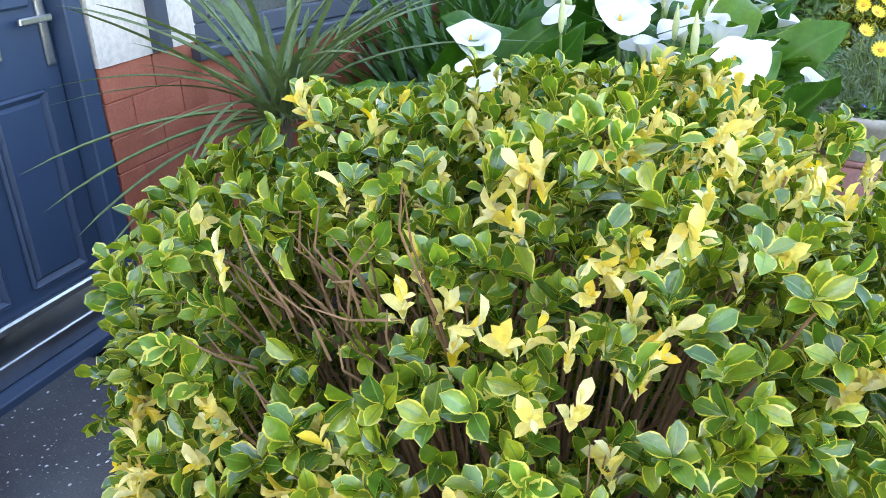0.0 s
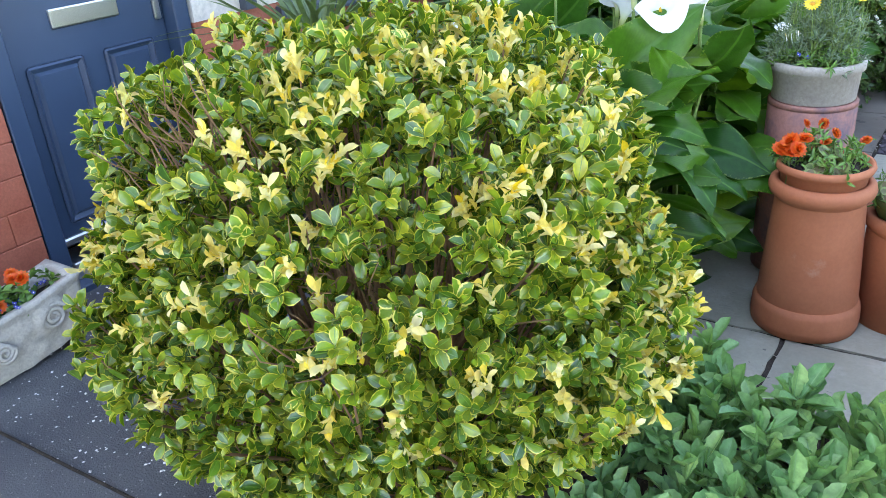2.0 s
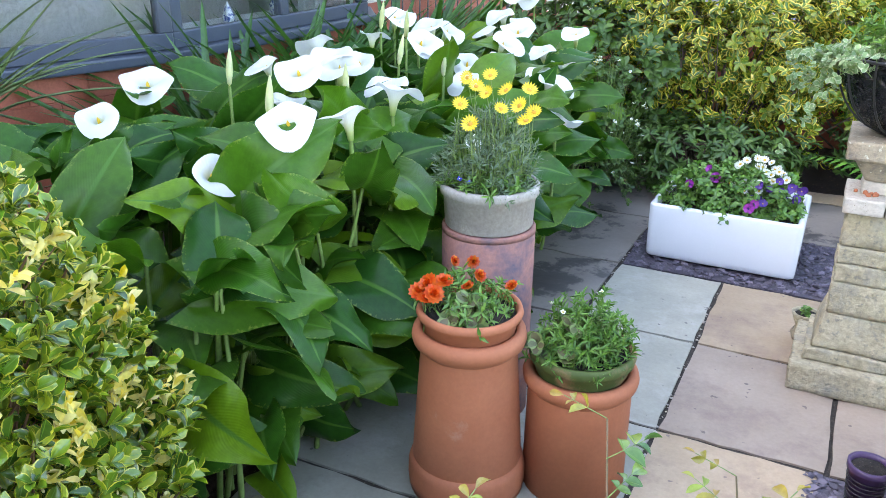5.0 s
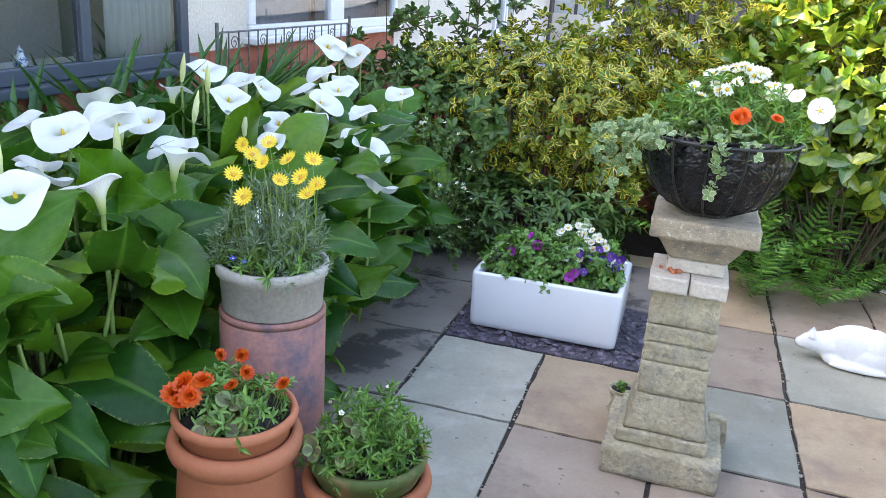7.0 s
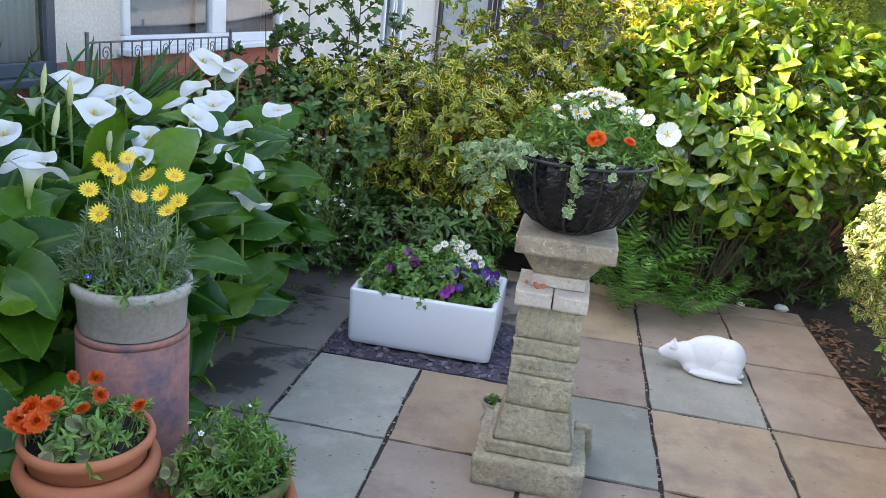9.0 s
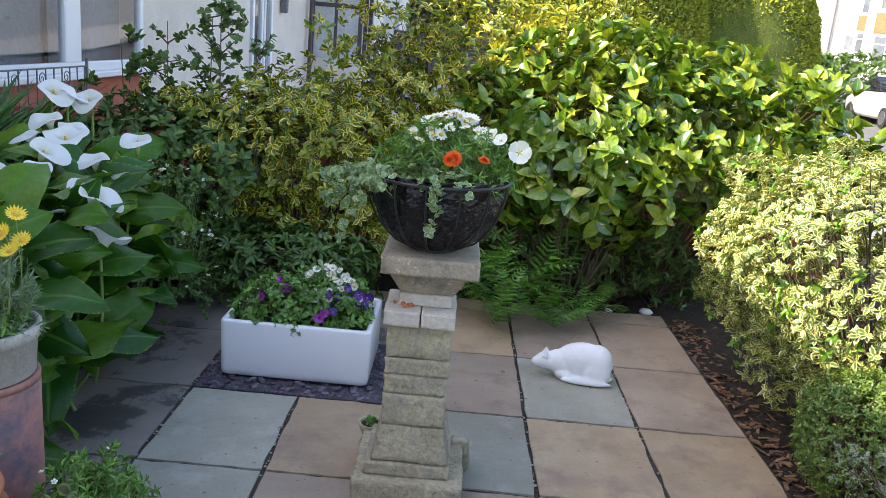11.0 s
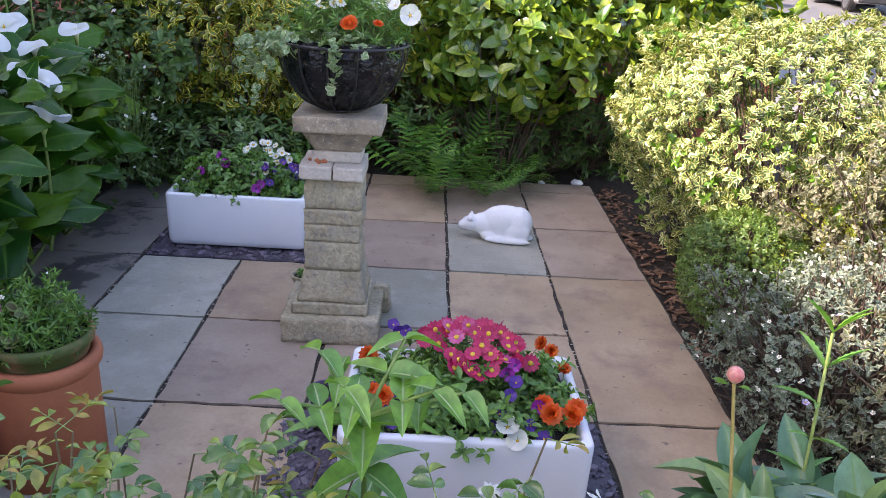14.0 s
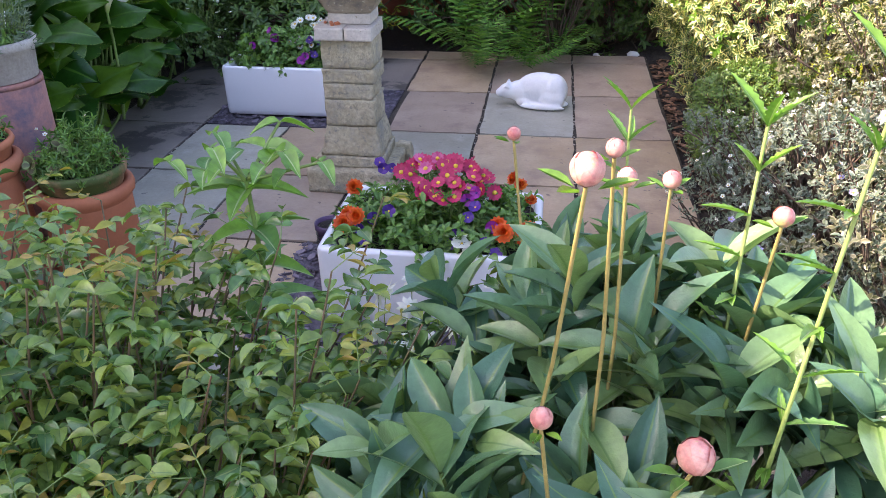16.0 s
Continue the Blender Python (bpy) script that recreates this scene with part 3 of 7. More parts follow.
pot("chimney_pot", "tall sooty cylindrical clay chimney pot stood on slabs", 0.37, 3.02, 0.0,
    [(0.148, 0.0), (0.164, 0.0), (0.164, 0.675), (0.147, 0.675), (0.146, 0.01)], M_terra_dark, 0, 0, "chimney pot", slim=0.955,
    bands=[("rim", [(0.147, 0.674), (0.1645, 0.674), (0.165, 0.688), (0.161, 0.694), (0.148, 0.694), (0.147, 0.675)])])
pot("flower_pot", "weathered grey round pot on a tall chimney pot", 0.37, 3.02, 0.694,
    [(0, 0.001), (0.150, 0.001), (0.153, 0.004), (0.160, 0.108), (0.171, 0.112), (0.173, 0.138), (0.168, 0.145), (0.157, 0.145), (0.152, 0.135), (0.144, 0.10)], M_greypot, 0.147, 0.118, slim=0.955)
pot("chimney_pot", "tapered orange terracotta chimney pot with rolled collars", 0.505, 2.59, 0.0,
    [(0.165, 0.06), (0.176, 0.09), (0.168, 0.2), (0.15, 0.435), (0.15, 0.455), (0.142, 0.46), (0.14, 0.38)], M_terra, 0, 0, "chimney pot", slim=0.955, tall=1.09,
    bands=[("base_band", [(0.16, 0.0), (0.186, 0.0), (0.19, 0.03), (0.188, 0.075), (0.178, 0.1), (0.168, 0.098)]), ("collar", [(0.148, 0.436), (0.157, 0.446), (0.172, 0.458), (0.177, 0.475), (0.172, 0.492), (0.158, 0.5), (0.146, 0.499), (0.142, 0.47)])])
pot("flower_pot", "orange terracotta flower pot wedged in a chimney pot", 0.505, 2.59, 0.425,
    [(0, 0.002), (0.095, 0.002), (0.118, 0.08), (0.138, 0.1), (0.146, 0.15), (0.158, 0.155), (0.163, 0.168), (0.158, 0.182), (0.148, 0.182), (0.143, 0.17), (0.135, 0.13)], M_terra, 0.142, 0.158, slim=0.955)
pot("chimney_pot", "short orange terracotta chimney pot with a rolled collar", 0.8, 2.75, 0.0,
    [(0.15, 0.0), (0.166, 0.0), (0.162, 0.3), (0.16, 0.33), (0.146, 0.33), (0.146, 0.2)], M_terra, 0, 0, "chimney pot", slim=0.955, tall=1.12,
    bands=[("collar", [(0.158, 0.302), (0.167, 0.315), (0.178, 0.325), (0.181, 0.34), (0.176, 0.356), (0.165, 0.36), (0.15, 0.358), (0.147, 0.335)])])
pot("flower_pot", "mossy green-stained terracotta pot in a chimney pot", 0.8, 2.75, 0.332,
    [(0, 0.002), (0.11, 0.002), (0.144, 0.07), (0.153, 0.1), (0.162, 0.105), (0.166, 0.125), (0.160, 0.138), (0.15, 0.138), (0.146, 0.12), (0.14, 0.09)], M_terra_moss, 0.146, 0.112, slim=0.955)


def sink(x0, x1, y0, y1, h, label):
    s = thing("sink_planter", label, "planter", (x0 + x1) / 2, (y0 + y1) / 2, 0.012, group="white sink planters")
    a, b, w = (x1 - x0) / 2, (y1 - y0) / 2, 0.032
    bm = bmesh.new()

    def ring(ax, by, r, z):
        out = []
        for cx, cy, s0 in ((ax - r, by - r, 0), (-ax + r, by - r, 1), (-ax + r, -by + r, 2), (ax - r, -by + r, 3)):
            for i in range(5):
                t = math.pi / 2 * (s0 + i / 4)
                out.append(bm.verts.new((cx + r * math.cos(t), cy + r * math.sin(t), z)))
        return out
    rs = [ring(a - 0.014, b - 0.014, 0.03, 0.0), ring(a - 0.006, b - 0.006, 0.03, 0.008), ring(a - 0.004, b - 0.004, 0.03, 0.03), ring(a, b, 0.03, h - 0.012), ring(a - 0.004, b - 0.004, 0.028, h - 0.003), ring(a - 0.012, b - 0.012, 0.024, h),
          ring(a - w + 0.008, b - w + 0.008, 0.03, h), ring(a - w, b - w, 0.03, h - 0.008), ring(a - w - 0.004, b - w - 0.004, 0.03, h - 0.09)]
    for p, q in zip(rs, rs[1:]):
        for i in range(20):
            j = (i + 1) % 20
            bm.faces.new((p[i], p[j], q[j], q[i]))
    bm.faces.new(list(reversed(rs[0])))
    part("basin", bm, M_glaze, s, smooth=True)
    bm = bmesh.new()
    bmesh.ops.create_grid(bm, x_segments=16, y_segments=12, size=0.5, matrix=Matrix.Diagonal((2 * (a - w - 0.002), 2 * (b - w - 0.002), 1, 1)))
    for v in bm.verts:
        v.co.z = h - 0.045 + 0.012 * noise.noise((v.co.x * 14, v.co.y * 14, x0))
    part("soil", bm, M_mud, s, "dark potting compost", smooth=True)
    return s


sink(0.56, 1.295, 4.63, 5.18, 0.285, "white glazed stone sink planter on slate chippings")
sink(1.705, 2.445, 2.54, 3.08, 0.285, "white glazed sink planter full of flowers, slate around")


def rough_block(x0, x1, y0, y1, z0, z1, top=1.0, amp=0.006, seed=0.0, cuts=5, low=1.0):
    bm = bmesh.new()
    bmesh.ops.create_cube(bm, size=1.0)
    bmesh.ops.bevel(bm, geom=bm.edges[:], offset=0.024, segments=1, affect="EDGES")
    bmesh.ops.subdivide_edges(bm, edges=[e for e in bm.edges if e.calc_length() > 0.3], cuts=cuts, use_grid_fill=True)
    cx, cy, cz = (x0 + x1) / 2, (y0 + y1) / 2, (z0 + z1) / 2
    for v in bm.verts:
        k = low + (top - low) * (v.co.z + 0.5)
        p = Vector((cx + v.co.x * (x1 - x0) * k, cy + v.co.y * (y1 - y0) * k, cz + v.co.z * (z1 - z0)))
        d = Vector((noise.noise(p * 14 + Vector((seed, 0, 0))) + 0.6 * noise.noise(p * 40 + Vector((0, seed, 0))), noise.noise(p * 14 + Vector((0, seed + 7, 0))) + 0.6 * noise.noise(p * 40 + Vector((9, seed, 0))), 0.4 * noise.noise(p * 18 + Vector((0, 0, seed)))))
        v.co = p + d * amp
    return bm


def pedestal():
    cx, cy = 1.55, 3.82
    p = thing("pedestal", "stacked lichen-covered stone block pedestal on the patio", "pedestal", cx, cy, 0.0)

    def lay(name, w, d, z0, z1, mat=M_stone, dx=0.0, dy=0.0, **kw):
        part(name, rough_block(dx - w / 2, dx + w / 2, dy - d / 2, dy + d / 2, z0 + 0.001, z1 - 0.001, seed=z0 * 31, **kw), mat, p, smooth=True)
    lay("plinth", 0.405, 0.40, 0.0, 0.115, amp=0.008)
    lay("step_stone", 0.315, 0.31, 0.115, 0.165, amp=0.004, dx=-0.005)
    lay("stone_block", 0.29, 0.28, 0.165, 0.30, top=0.8, amp=0.007)
    lay("stone_block", 0.232, 0.225, 0.30, 0.425, amp=0.008)
    lay("stone_block", 0.226, 0.22, 0.425, 0.50, amp=0.008, dx=-0.005)
    lay("stone_block", 0.236, 0.225, 0.50, 0.565, amp=0.007, dx=0.003)
    lay("stone_block", 0.228, 0.22, 0.565, 0.695, amp=0.008)
    lay("cap_tile", 0.128, 0.26, 0.695, 0.752, M_tile, dx=-0.068, dy=-0.012, amp=0.003)
    lay("cap_tile", 0.122, 0.26, 0.695, 0.752, M_tile, dx=0.062, dy=-0.012, amp=0.003)
    lay("neck_block", 0.19, 0.17, 0.752, 0.80, M_tile, dx=0.01, dy=0.02, amp=0.004)
    lay("capital", 0.285, 0.28, 0.80, 0.885, M_cap, dx=0.015, dy=0.02, low=0.66, top=1.0, amp=0.004)
    lay("cap_slab", 0.345, 0.34, 0.885, 0.952, M_cap, dx=0.018, dy=0.02, amp=0.004)
    # a few crumbs left on the tile
    rng = random.Random(3)
    for _ in range(12):
        s = rng.uniform(0.006, 0.012)
        bm = bmesh.new()
        bmesh.ops.create_icosphere(bm, subdivisions=1, radius=s, matrix=pose(-0.068 + rng.uniform(-0.035, 0.035), -0.07 + rng.uniform(-0.025, 0.025), 0.752 + s * 0.5))
        part("crumb", bm, M_terra, p)


pedestal()


def basket():
    cx, cy, z0, h, R = 1.568, 3.84, 0.955, 0.262, 0.252
    b = thing("hanging_basket", "black wire basket with torn black plastic liner on a pedestal", "basket", cx, cy, z0)

    def rad(t):
        return 0.085 + (R - 0.085) * (1 - (1 - t) ** 2.0) ** 0.62
    prof = [(0, 0.004), (0.07, 0.004)] + [(rad(t) - 0.008, 0.006 + h * t) for t in np.linspace(0, 1.04, 12)] + [(R - 0.02, h * 0.96), (R - 0.03, h * 0.85)]
    bm = lathe(prof, 60)
    crease = random.Random(12)
    for v in bm.verts:
        a = math.atan2(v.co.y, v.co.x)
        k = 1 + 0.02 * math.sin(12 * a) * (v.co.z / h) + 0.018 * noise.noise((a * 6, v.co.z * 25, 3))
        v.co.x *= k
        v.co.y *= k
        if v.co.z > 0.02:
            v.co += Vector((crease.uniform(-1, 1), crease.uniform(-1, 1), crease.uniform(-1, 1))) * 0.0045
    part("liner", bm, M_liner, b, "shiny black plastic liner")
    part("soil", lathe([(0, h * 0.95), (0.1, h * 0.95), (R - 0.025, h * 0.88)], 24, 0.008), M_mud, b, smooth=True)

    def hoop(r, z, w):
        n = 64
        A = np.array([(r * math.cos(2 * math.pi * i / n), r * math.sin(2 * math.pi * i / n), z) for i in range(n)])
        return sticks("hoop", A, np.roll(A, -1, 0), w, w, 8)
    part("rim_wire", hoop(R + 0.004, h, 0.0055), M_wire, b)
    part("base_wire", hoop(0.09, 0.006, 0.004), M_wire, b)
    for i in range(14):
        a = 2 * math.pi * i / 14 + 0.1
        pts = np.array([((rad(t) + 0.004) * math.cos(a), (rad(t) + 0.004) * math.sin(a), 0.006 + h * t * 0.995) for t in np.linspace(0, 1, 9)])
        part("rib_wire", sticks("rib_wire", pts[:-1], pts[1:], 0.004, 0.004, 6), M_wire, b)
    return b


basket()


def cat_statue():
    bm = bmesh.new()

    def blob(cx, cy, cz, rx, ry, rz, ax=0, ay=0, az=0):
        bmesh.ops.create_uvsphere(bm, u_segments=20, v_segments=12, radius=1.0, matrix=pose(cx, cy, cz, ax, ay, az) @ Matrix.Diagonal((rx, ry, rz, 1)))
    blob(0.05, 0, 0.105, 0.15, 0.072, 0.10)
    blob(0.12, 0, 0.10, 0.09, 0.078, 0.10)
    blob(-0.06, 0, 0.085, 0.10, 0.058, 0.068)
    blob(-0.145, -0.01, 0.085, 0.062, 0.046, 0.046)
    blob(-0.192, -0.012, 0.073, 0.032, 0.032, 0.027)
    blob(0.12, -0.052, 0.062, 0.078, 0.034, 0.06)
    blob(0.12, 0.052, 0.062, 0.078, 0.034, 0.06)
    blob(-0.045, -0.034, 0.03, 0.05, 0.03, 0.034)
    blob(-0.045, 0.034, 0.03, 0.05, 0.03, 0.034)
    blob(0.06, 0, 0.02, 0.16, 0.075, 0.024)
    blob(0.07, -0.082, 0.018, 0.14, 0.022, 0.018)
    for sy in (-0.032, 0.03):
        bmesh.ops.create_cone(bm, segments=10, radius1=0.019, radius2=0.003, depth=0.045, cap_ends=True, matrix=pose(-0.15, sy - 0.01, 0.135, -12 if sy < 0 else 12, 8, 0))
    ob = part("cat_statue", bm, M_plaster, None, smooth=True)
    ob.matrix_world = pose(2.345, 5.02, 0.002, 0, 0, -6)
    md = ob.modifiers.new("merge", "REMESH")
    md.mode, md.voxel_size, md.use_smooth_shade = "VOXEL", 0.0065, True
    s = ob.modifiers.new("soften", "SMOOTH")
    s.iterations, s.factor = 6, 0.5
    tagged(ob, "white painted concrete crouching cat on a slab", "statue")


cat_statue()


def slate_bed(x0, x1, y0, y1, hx0, hx1, hy0, hy1, n, seed):
    rng = random.Random(seed)
    b = thing("slate_bed", "bed of purple-grey slate chippings round a sink", "gravel", (x0 + x1) / 2, (y0 + y1) / 2, 0.0, kind="structure")
    meshes = []
    for k in range(6):
        bm = bmesh.new()
        m = rng.randint(4, 6)
        pts = [(math.cos(2 * math.pi * i / m + rng.uniform(-0.3, 0.3)) * rng.uniform(0.6, 1.1), math.sin(2 * math.pi * i / m + rng.uniform(-0.3, 0.3)) * rng.uniform(0.35, 0.75)) for i in range(m)]
        lo = [bm.verts.new((x, y, 0)) for x, y in pts]
        hi = [bm.verts.new((x * 0.9, y * 0.9, 0.32)) for x, y in pts]
        bm.faces.new(hi)
        bm.faces.new(list(reversed(lo)))
        for i in range(m):
            bm.faces.new((lo[i], lo[(i + 1) % m], hi[(i + 1) % m], hi[i]))
        me = bpy.data.meshes.new("slate_chip")
        bmesh.ops.recalc_face_normals(bm, faces=bm.faces)
        bm.to_mesh(me)
        bm.free()
        me.materials.append(M_slate)
        meshes.append(me)
    c = b.matrix_world.translation
    made = 0
    while made < n:
        x, y = rng.uniform(x0, x1), rng.uniform(y0, y1)
        if hx0 < x < hx1 and hy0 < y < hy1:
            continue
        s = rng.uniform(0.014, 0.028)
        o = part("slate_chip", meshes[made % 6], None, b)
        o.matrix_basis = pose(x - c.x, y - c.y, rng.uniform(-0.008, 0.004), rng.uniform(-24, 24), rng.uniform(-24, 24), rng.uniform(0, 360)) @ Matrix.Scale(s, 4)
        made += 1
    nr = np.random.default_rng(seed + 50)
    q = np.c_[nr.uniform(x0, x1, 2600), nr.uniform(y0, y1, 2600)]
    q = q[~((q[:, 0] > hx0) & (q[:, 0] < hx1) & (q[:, 1] > hy0) & (q[:, 1] < hy1))] - np.array([c.x, c.y])
    flat = np.array([(-1, -0.5, 0), (0.7, -0.8, 0), (1, 0.4, 0), (-0.5, 0.8, 0), (0, 0, 0.35)])
    sides = np.array([(0, 1, 4), (1, 2, 4), (2, 3, 4), (3, 0, 4)])
    R = np.array([[(math.cos(t), -math.sin(t)), (math.sin(t), math.cos(t))] for t in nr.uniform(0, 6.28, len(q))])
    W = np.repeat(flat[None], len(q), 0) * nr.uniform(0.006, 0.014, (len(q), 1, 1))
    W[:, :, :2] = np.einsum("nij,nkj->nki", R, W[:, :, :2])
    W += np.c_[q, nr.uniform(-0.005, 0.003, len(q))][:, None]
    W[:, :, 2] += nr.normal(size=(len(q), 5)) * 0.002
    part("slate_grit", arrays_mesh("slate_grit", W.reshape(-1, 3), (sides[None] + np.arange(len(q))[:, None, None] * 5).reshape(-1, 3), smooth=False), M_slate_grit, b, kind="stuff")
    part("slate_base", boxes((x0 - c.x, x1 - c.x, y0 - c.y, y1 - c.y, -0.011, -0.004)), M_slate, b)


slate_bed(0.485, 1.515, 4.51, 5.24, 0.6, 1.26, 4.67, 5.14, 290, 1)
slate_bed(1.46, 2.585, 2.44, 3.125, 1.74, 2.41, 2.58, 3.04, 290, 2)


def trough():
    L, W, H = 0.95, 0.22, 0.24
    t = thing("trough", "old carved concrete flower trough on the asphalt path", "planter", -1.95, 0.80, -0.012, 90)
    bm = bmesh.new()
    nx, nz = 60, 14

    def outer(u, v):
        x = -L / 2 + L * u
        k = 0.78 + 0.16 * math.sin(v * math.pi * 0.5) + (0.08 if v > 0.86 else 0.0)
        wave = 0.012 * math.sin(u * 18) * (1 if 0.55 < v < 0.8 else 0.3)
        relief = 0.016 * max(0, noise.noise((x * 16, v * 5, 2))) + (0.018 * max(0, 1 - abs(math.hypot((x - 0.33) * 22, (v - 0.6) * 5) - 1.0) * 1.6)) + 0.012 * max(0, 1 - math.hypot((x - 0.33) * 40, (v - 0.6) * 9))
        return x, (W / 2) * k + wave * 0.5 + relief
    for side in (-1, 1):
        g = [[bm.verts.new((outer(i / nx, j / nz)[0] * (0.94 + 0.06 * j / nz), side * outer(i / nx, j / nz)[1], H * j / nz)) for j in range(nz + 1)] for i in range(nx + 1)]
        for i in range(nx):
            for j in range(nz):
                f = (g[i][j], g[i + 1][j], g[i + 1][j + 1], g[i][j + 1])
                bm.faces.new(f)
        if side == -1:
            g0 = g
    for i in (0, nx):
        for j in range(nz):
            bm.faces.new((g0[i][j], g0[i][j + 1], g[i][j + 1], g[i][j]))
    inn = {}
    for s, gg in ((-1, g0), (1, g)):
        inn[s] = [bm.verts.new((max(-L / 2 + 0.035, min(L / 2 - 0.035, gg[i][nz].co.x)), s * (abs(gg[i][nz].co.y) - 0.032), H)) for i in range(nx + 1)]
        low = [bm.verts.new((v.co.x, v.co.y, H - 0.06)) for v in inn[s]]
        for i in range(nx):
            bm.faces.new((gg[i][nz], gg[i + 1][nz], inn[s][i + 1], inn[s][i]))
            bm.faces.new((inn[s][i], inn[s][i + 1], low[i + 1], low[i]))
        inn[s, 1] = low
    for i in (0, nx):
        bm.faces.new((g0[i][nz], g[i][nz], inn[1][i], inn[-1][i]))
        bm.faces.new((inn[-1][i], inn[1][i], inn[1, 1][i], inn[-1, 1][i]))
    for v in bm.verts:
        v.co.z += 0.055 * (2 * v.co.x / L) ** 2
    bmesh.ops.recalc_face_normals(bm, faces=bm.faces)
    part("body", bm, M_trough, t, smooth=True)
    part("soil", boxes((-L / 2 + 0.03, L / 2 - 0.03, -W / 2 + 0.03, W / 2 - 0.03, 0.02, H - 0.035)), M_mud, t)
    return t


trough()

# small pots behind the pedestal and beside the sink
pot("small_planter", "small grey stone planter behind the pedestal", 1.375, 4.06, 0.0, [(0, 0.0), (0.04, 0.0), (0.05, 0.03), (0.035, 0.06), (0.055, 0.11), (0.06, 0.125), (0.048, 0.125), (0.044, 0.11)], M_stone, 0.045, 0.115, n=24)
bm = rough_block(-0.04, 0.04, -0.035, 0.035, 0.0, 0.13, top=0.8, amp=0.012, seed=5)
sn = part("stone_ornament", bm, M_stone, None, smooth=True)
sn.matrix_world = pose(1.745, 3.98, 0.0)
tagged(sn, "small weathered carved stone ornament on the patio", "ornament")
M_purple = surf("purple_pot_plastic", (0.05, 0.025, 0.07), (0.08, 0.04, 0.11), 6, 90, 0.4, 0.1)
bp_ = pot("small_pot", "small ribbed dark purple plastic pot on slate", 1.62, 3.02, 0.008, [(0, 0), (0.045, 0), (0.055, 0.12), (0.062, 0.124), (0.062, 0.145), (0.054, 0.145), (0.05, 0.13)], M_purple, 0.05, 0.13, n=24)
for k in range(7):
    A = np.array([(0.0475 + 0.01 * k / 7) * np.array([math.cos(a), math.sin(a), 0]) + np.array([0, 0, 0.012 + 0.015 * k]) for a in np.arange(24) * math.pi / 12])
    part("rib", sticks("rib", A, np.roll(A, -1, 0), 0.002, 0.002, 4), M_wire, bp_)
es = part("edge_stone", rough_block(-0.12, 0.12, -0.05, 0.05, -0.03, 0.06, amp=0.01, seed=9), M_stone, None, smooth=True)
es.matrix_world = pose(0.02, 2.08, 0.0, 0, 0, 50)
tagged(es, "rough mossy edging stone beside the paving", "stone")
for k, (x, y) in enumerate(((2.78, 6.35), (2.62, 6.12), (3.05, 6.4))):
    bm = bmesh.new()
    bmesh.ops.create_icosphere(bm, subdivisions=2, radius=0.028 + 0.008 * k)
    for v in bm.verts:
        v.co *= 1 + 0.25 * noise.noise(v.co * 40 + Vector((k, 0, 0)))
        v.co.z *= 0.6
    o = part("pebble", bm, M_plaster, None, smooth=True)
    o.matrix_world = pose(x, y, -0.03)
    tagged(o, "pale rounded pebble lying on soil", "pebble", "pale pebbles")

# ---- leaf and flower kinds ----
M_euo = leaf_mat("euonymus_leaf", [(0.04, 0.115, 0.011), (0.10, 0.22, 0.015), (0.22, 0.33, 0.02), (0.05, 0.14, 0.014), (0.36, 0.41, 0.03), (0.035, 0.10, 0.014), (0.15, 0.27, 0.02), (0.28, 0.36, 0.025), (0.07, 0.17, 0.016)], edge=(0.58, 0.54, 0.06), edge_at=0.84, rough=0.2, glow=0.2, gloss=0.9, rib=(0.13, 0.25, 0.04))
M_euo_y = leaf_mat("euonymus_yellow_leaf", [(0.84, 0.62, 0.05), (0.88, 0.78, 0.36), (0.80, 0.56, 0.015), (0.88, 0.80, 0.44), (0.86, 0.70, 0.16)], rough=0.32, glow=0.3)
M_euo_half = leaf_mat("euonymus_margined_leaf", [(0.10, 0.24, 0.02), (0.20, 0.34, 0.03)], edge=(0.74, 0.68, 0.14), edge_at=0.66, rough=0.25, glow=0.25)
M_twig = surf("twig_bark", (0.15, 0.08, 0.038), (0.30, 0.17, 0.08), 20, 120, 0.9, 0.4)
M_twig_dark = surf("dark_twig_bark", (0.07, 0.05, 0.035), (0.13, 0.09, 0.06), 20, 120, 0.9, 0.4)
M_green_stem = surf("green_stem", (0.14, 0.22, 0.05), (0.2, 0.3, 0.08), 20, 120, 0.5, 0.1)
M_rose_cane = surf("rose_cane_bark", (0.10, 0.10, 0.04), (0.22, 0.11, 0.06), 14, 120, 0.5, 0.1)
M_tan_stem = surf("tan_stem", (0.30, 0.24, 0.07), (0.40, 0.30, 0.10), 20, 120, 0.55, 0.1)
M_elae = leaf_mat("elaeagnus_leaf", [(0.05, 0.115, 0.017), (0.13, 0.21, 0.024), (0.07, 0.15, 0.02), (0.22, 0.28, 0.03)], edge=(0.74, 0.58, 0.07), edge_at=0.62, rough=0.26, glow=0.14, gloss=0.6)
M_elae_g = leaf_mat("elaeagnus_green_leaf", [(0.06, 0.135, 0.018), (0.15, 0.24, 0.024), (0.34, 0.36, 0.035)], edge=(0.52, 0.47, 0.06), edge_at=0.85, rough=0.26, glow=0.14, gloss=0.6)
M_dark = leaf_mat("dark_shrub_leaf", [(0.04, 0.10, 0.025), (0.095, 0.18, 0.035), (0.06, 0.13, 0.03), (0.14, 0.23, 0.05)], rough=0.3, glow=0.12, gloss=0.4)
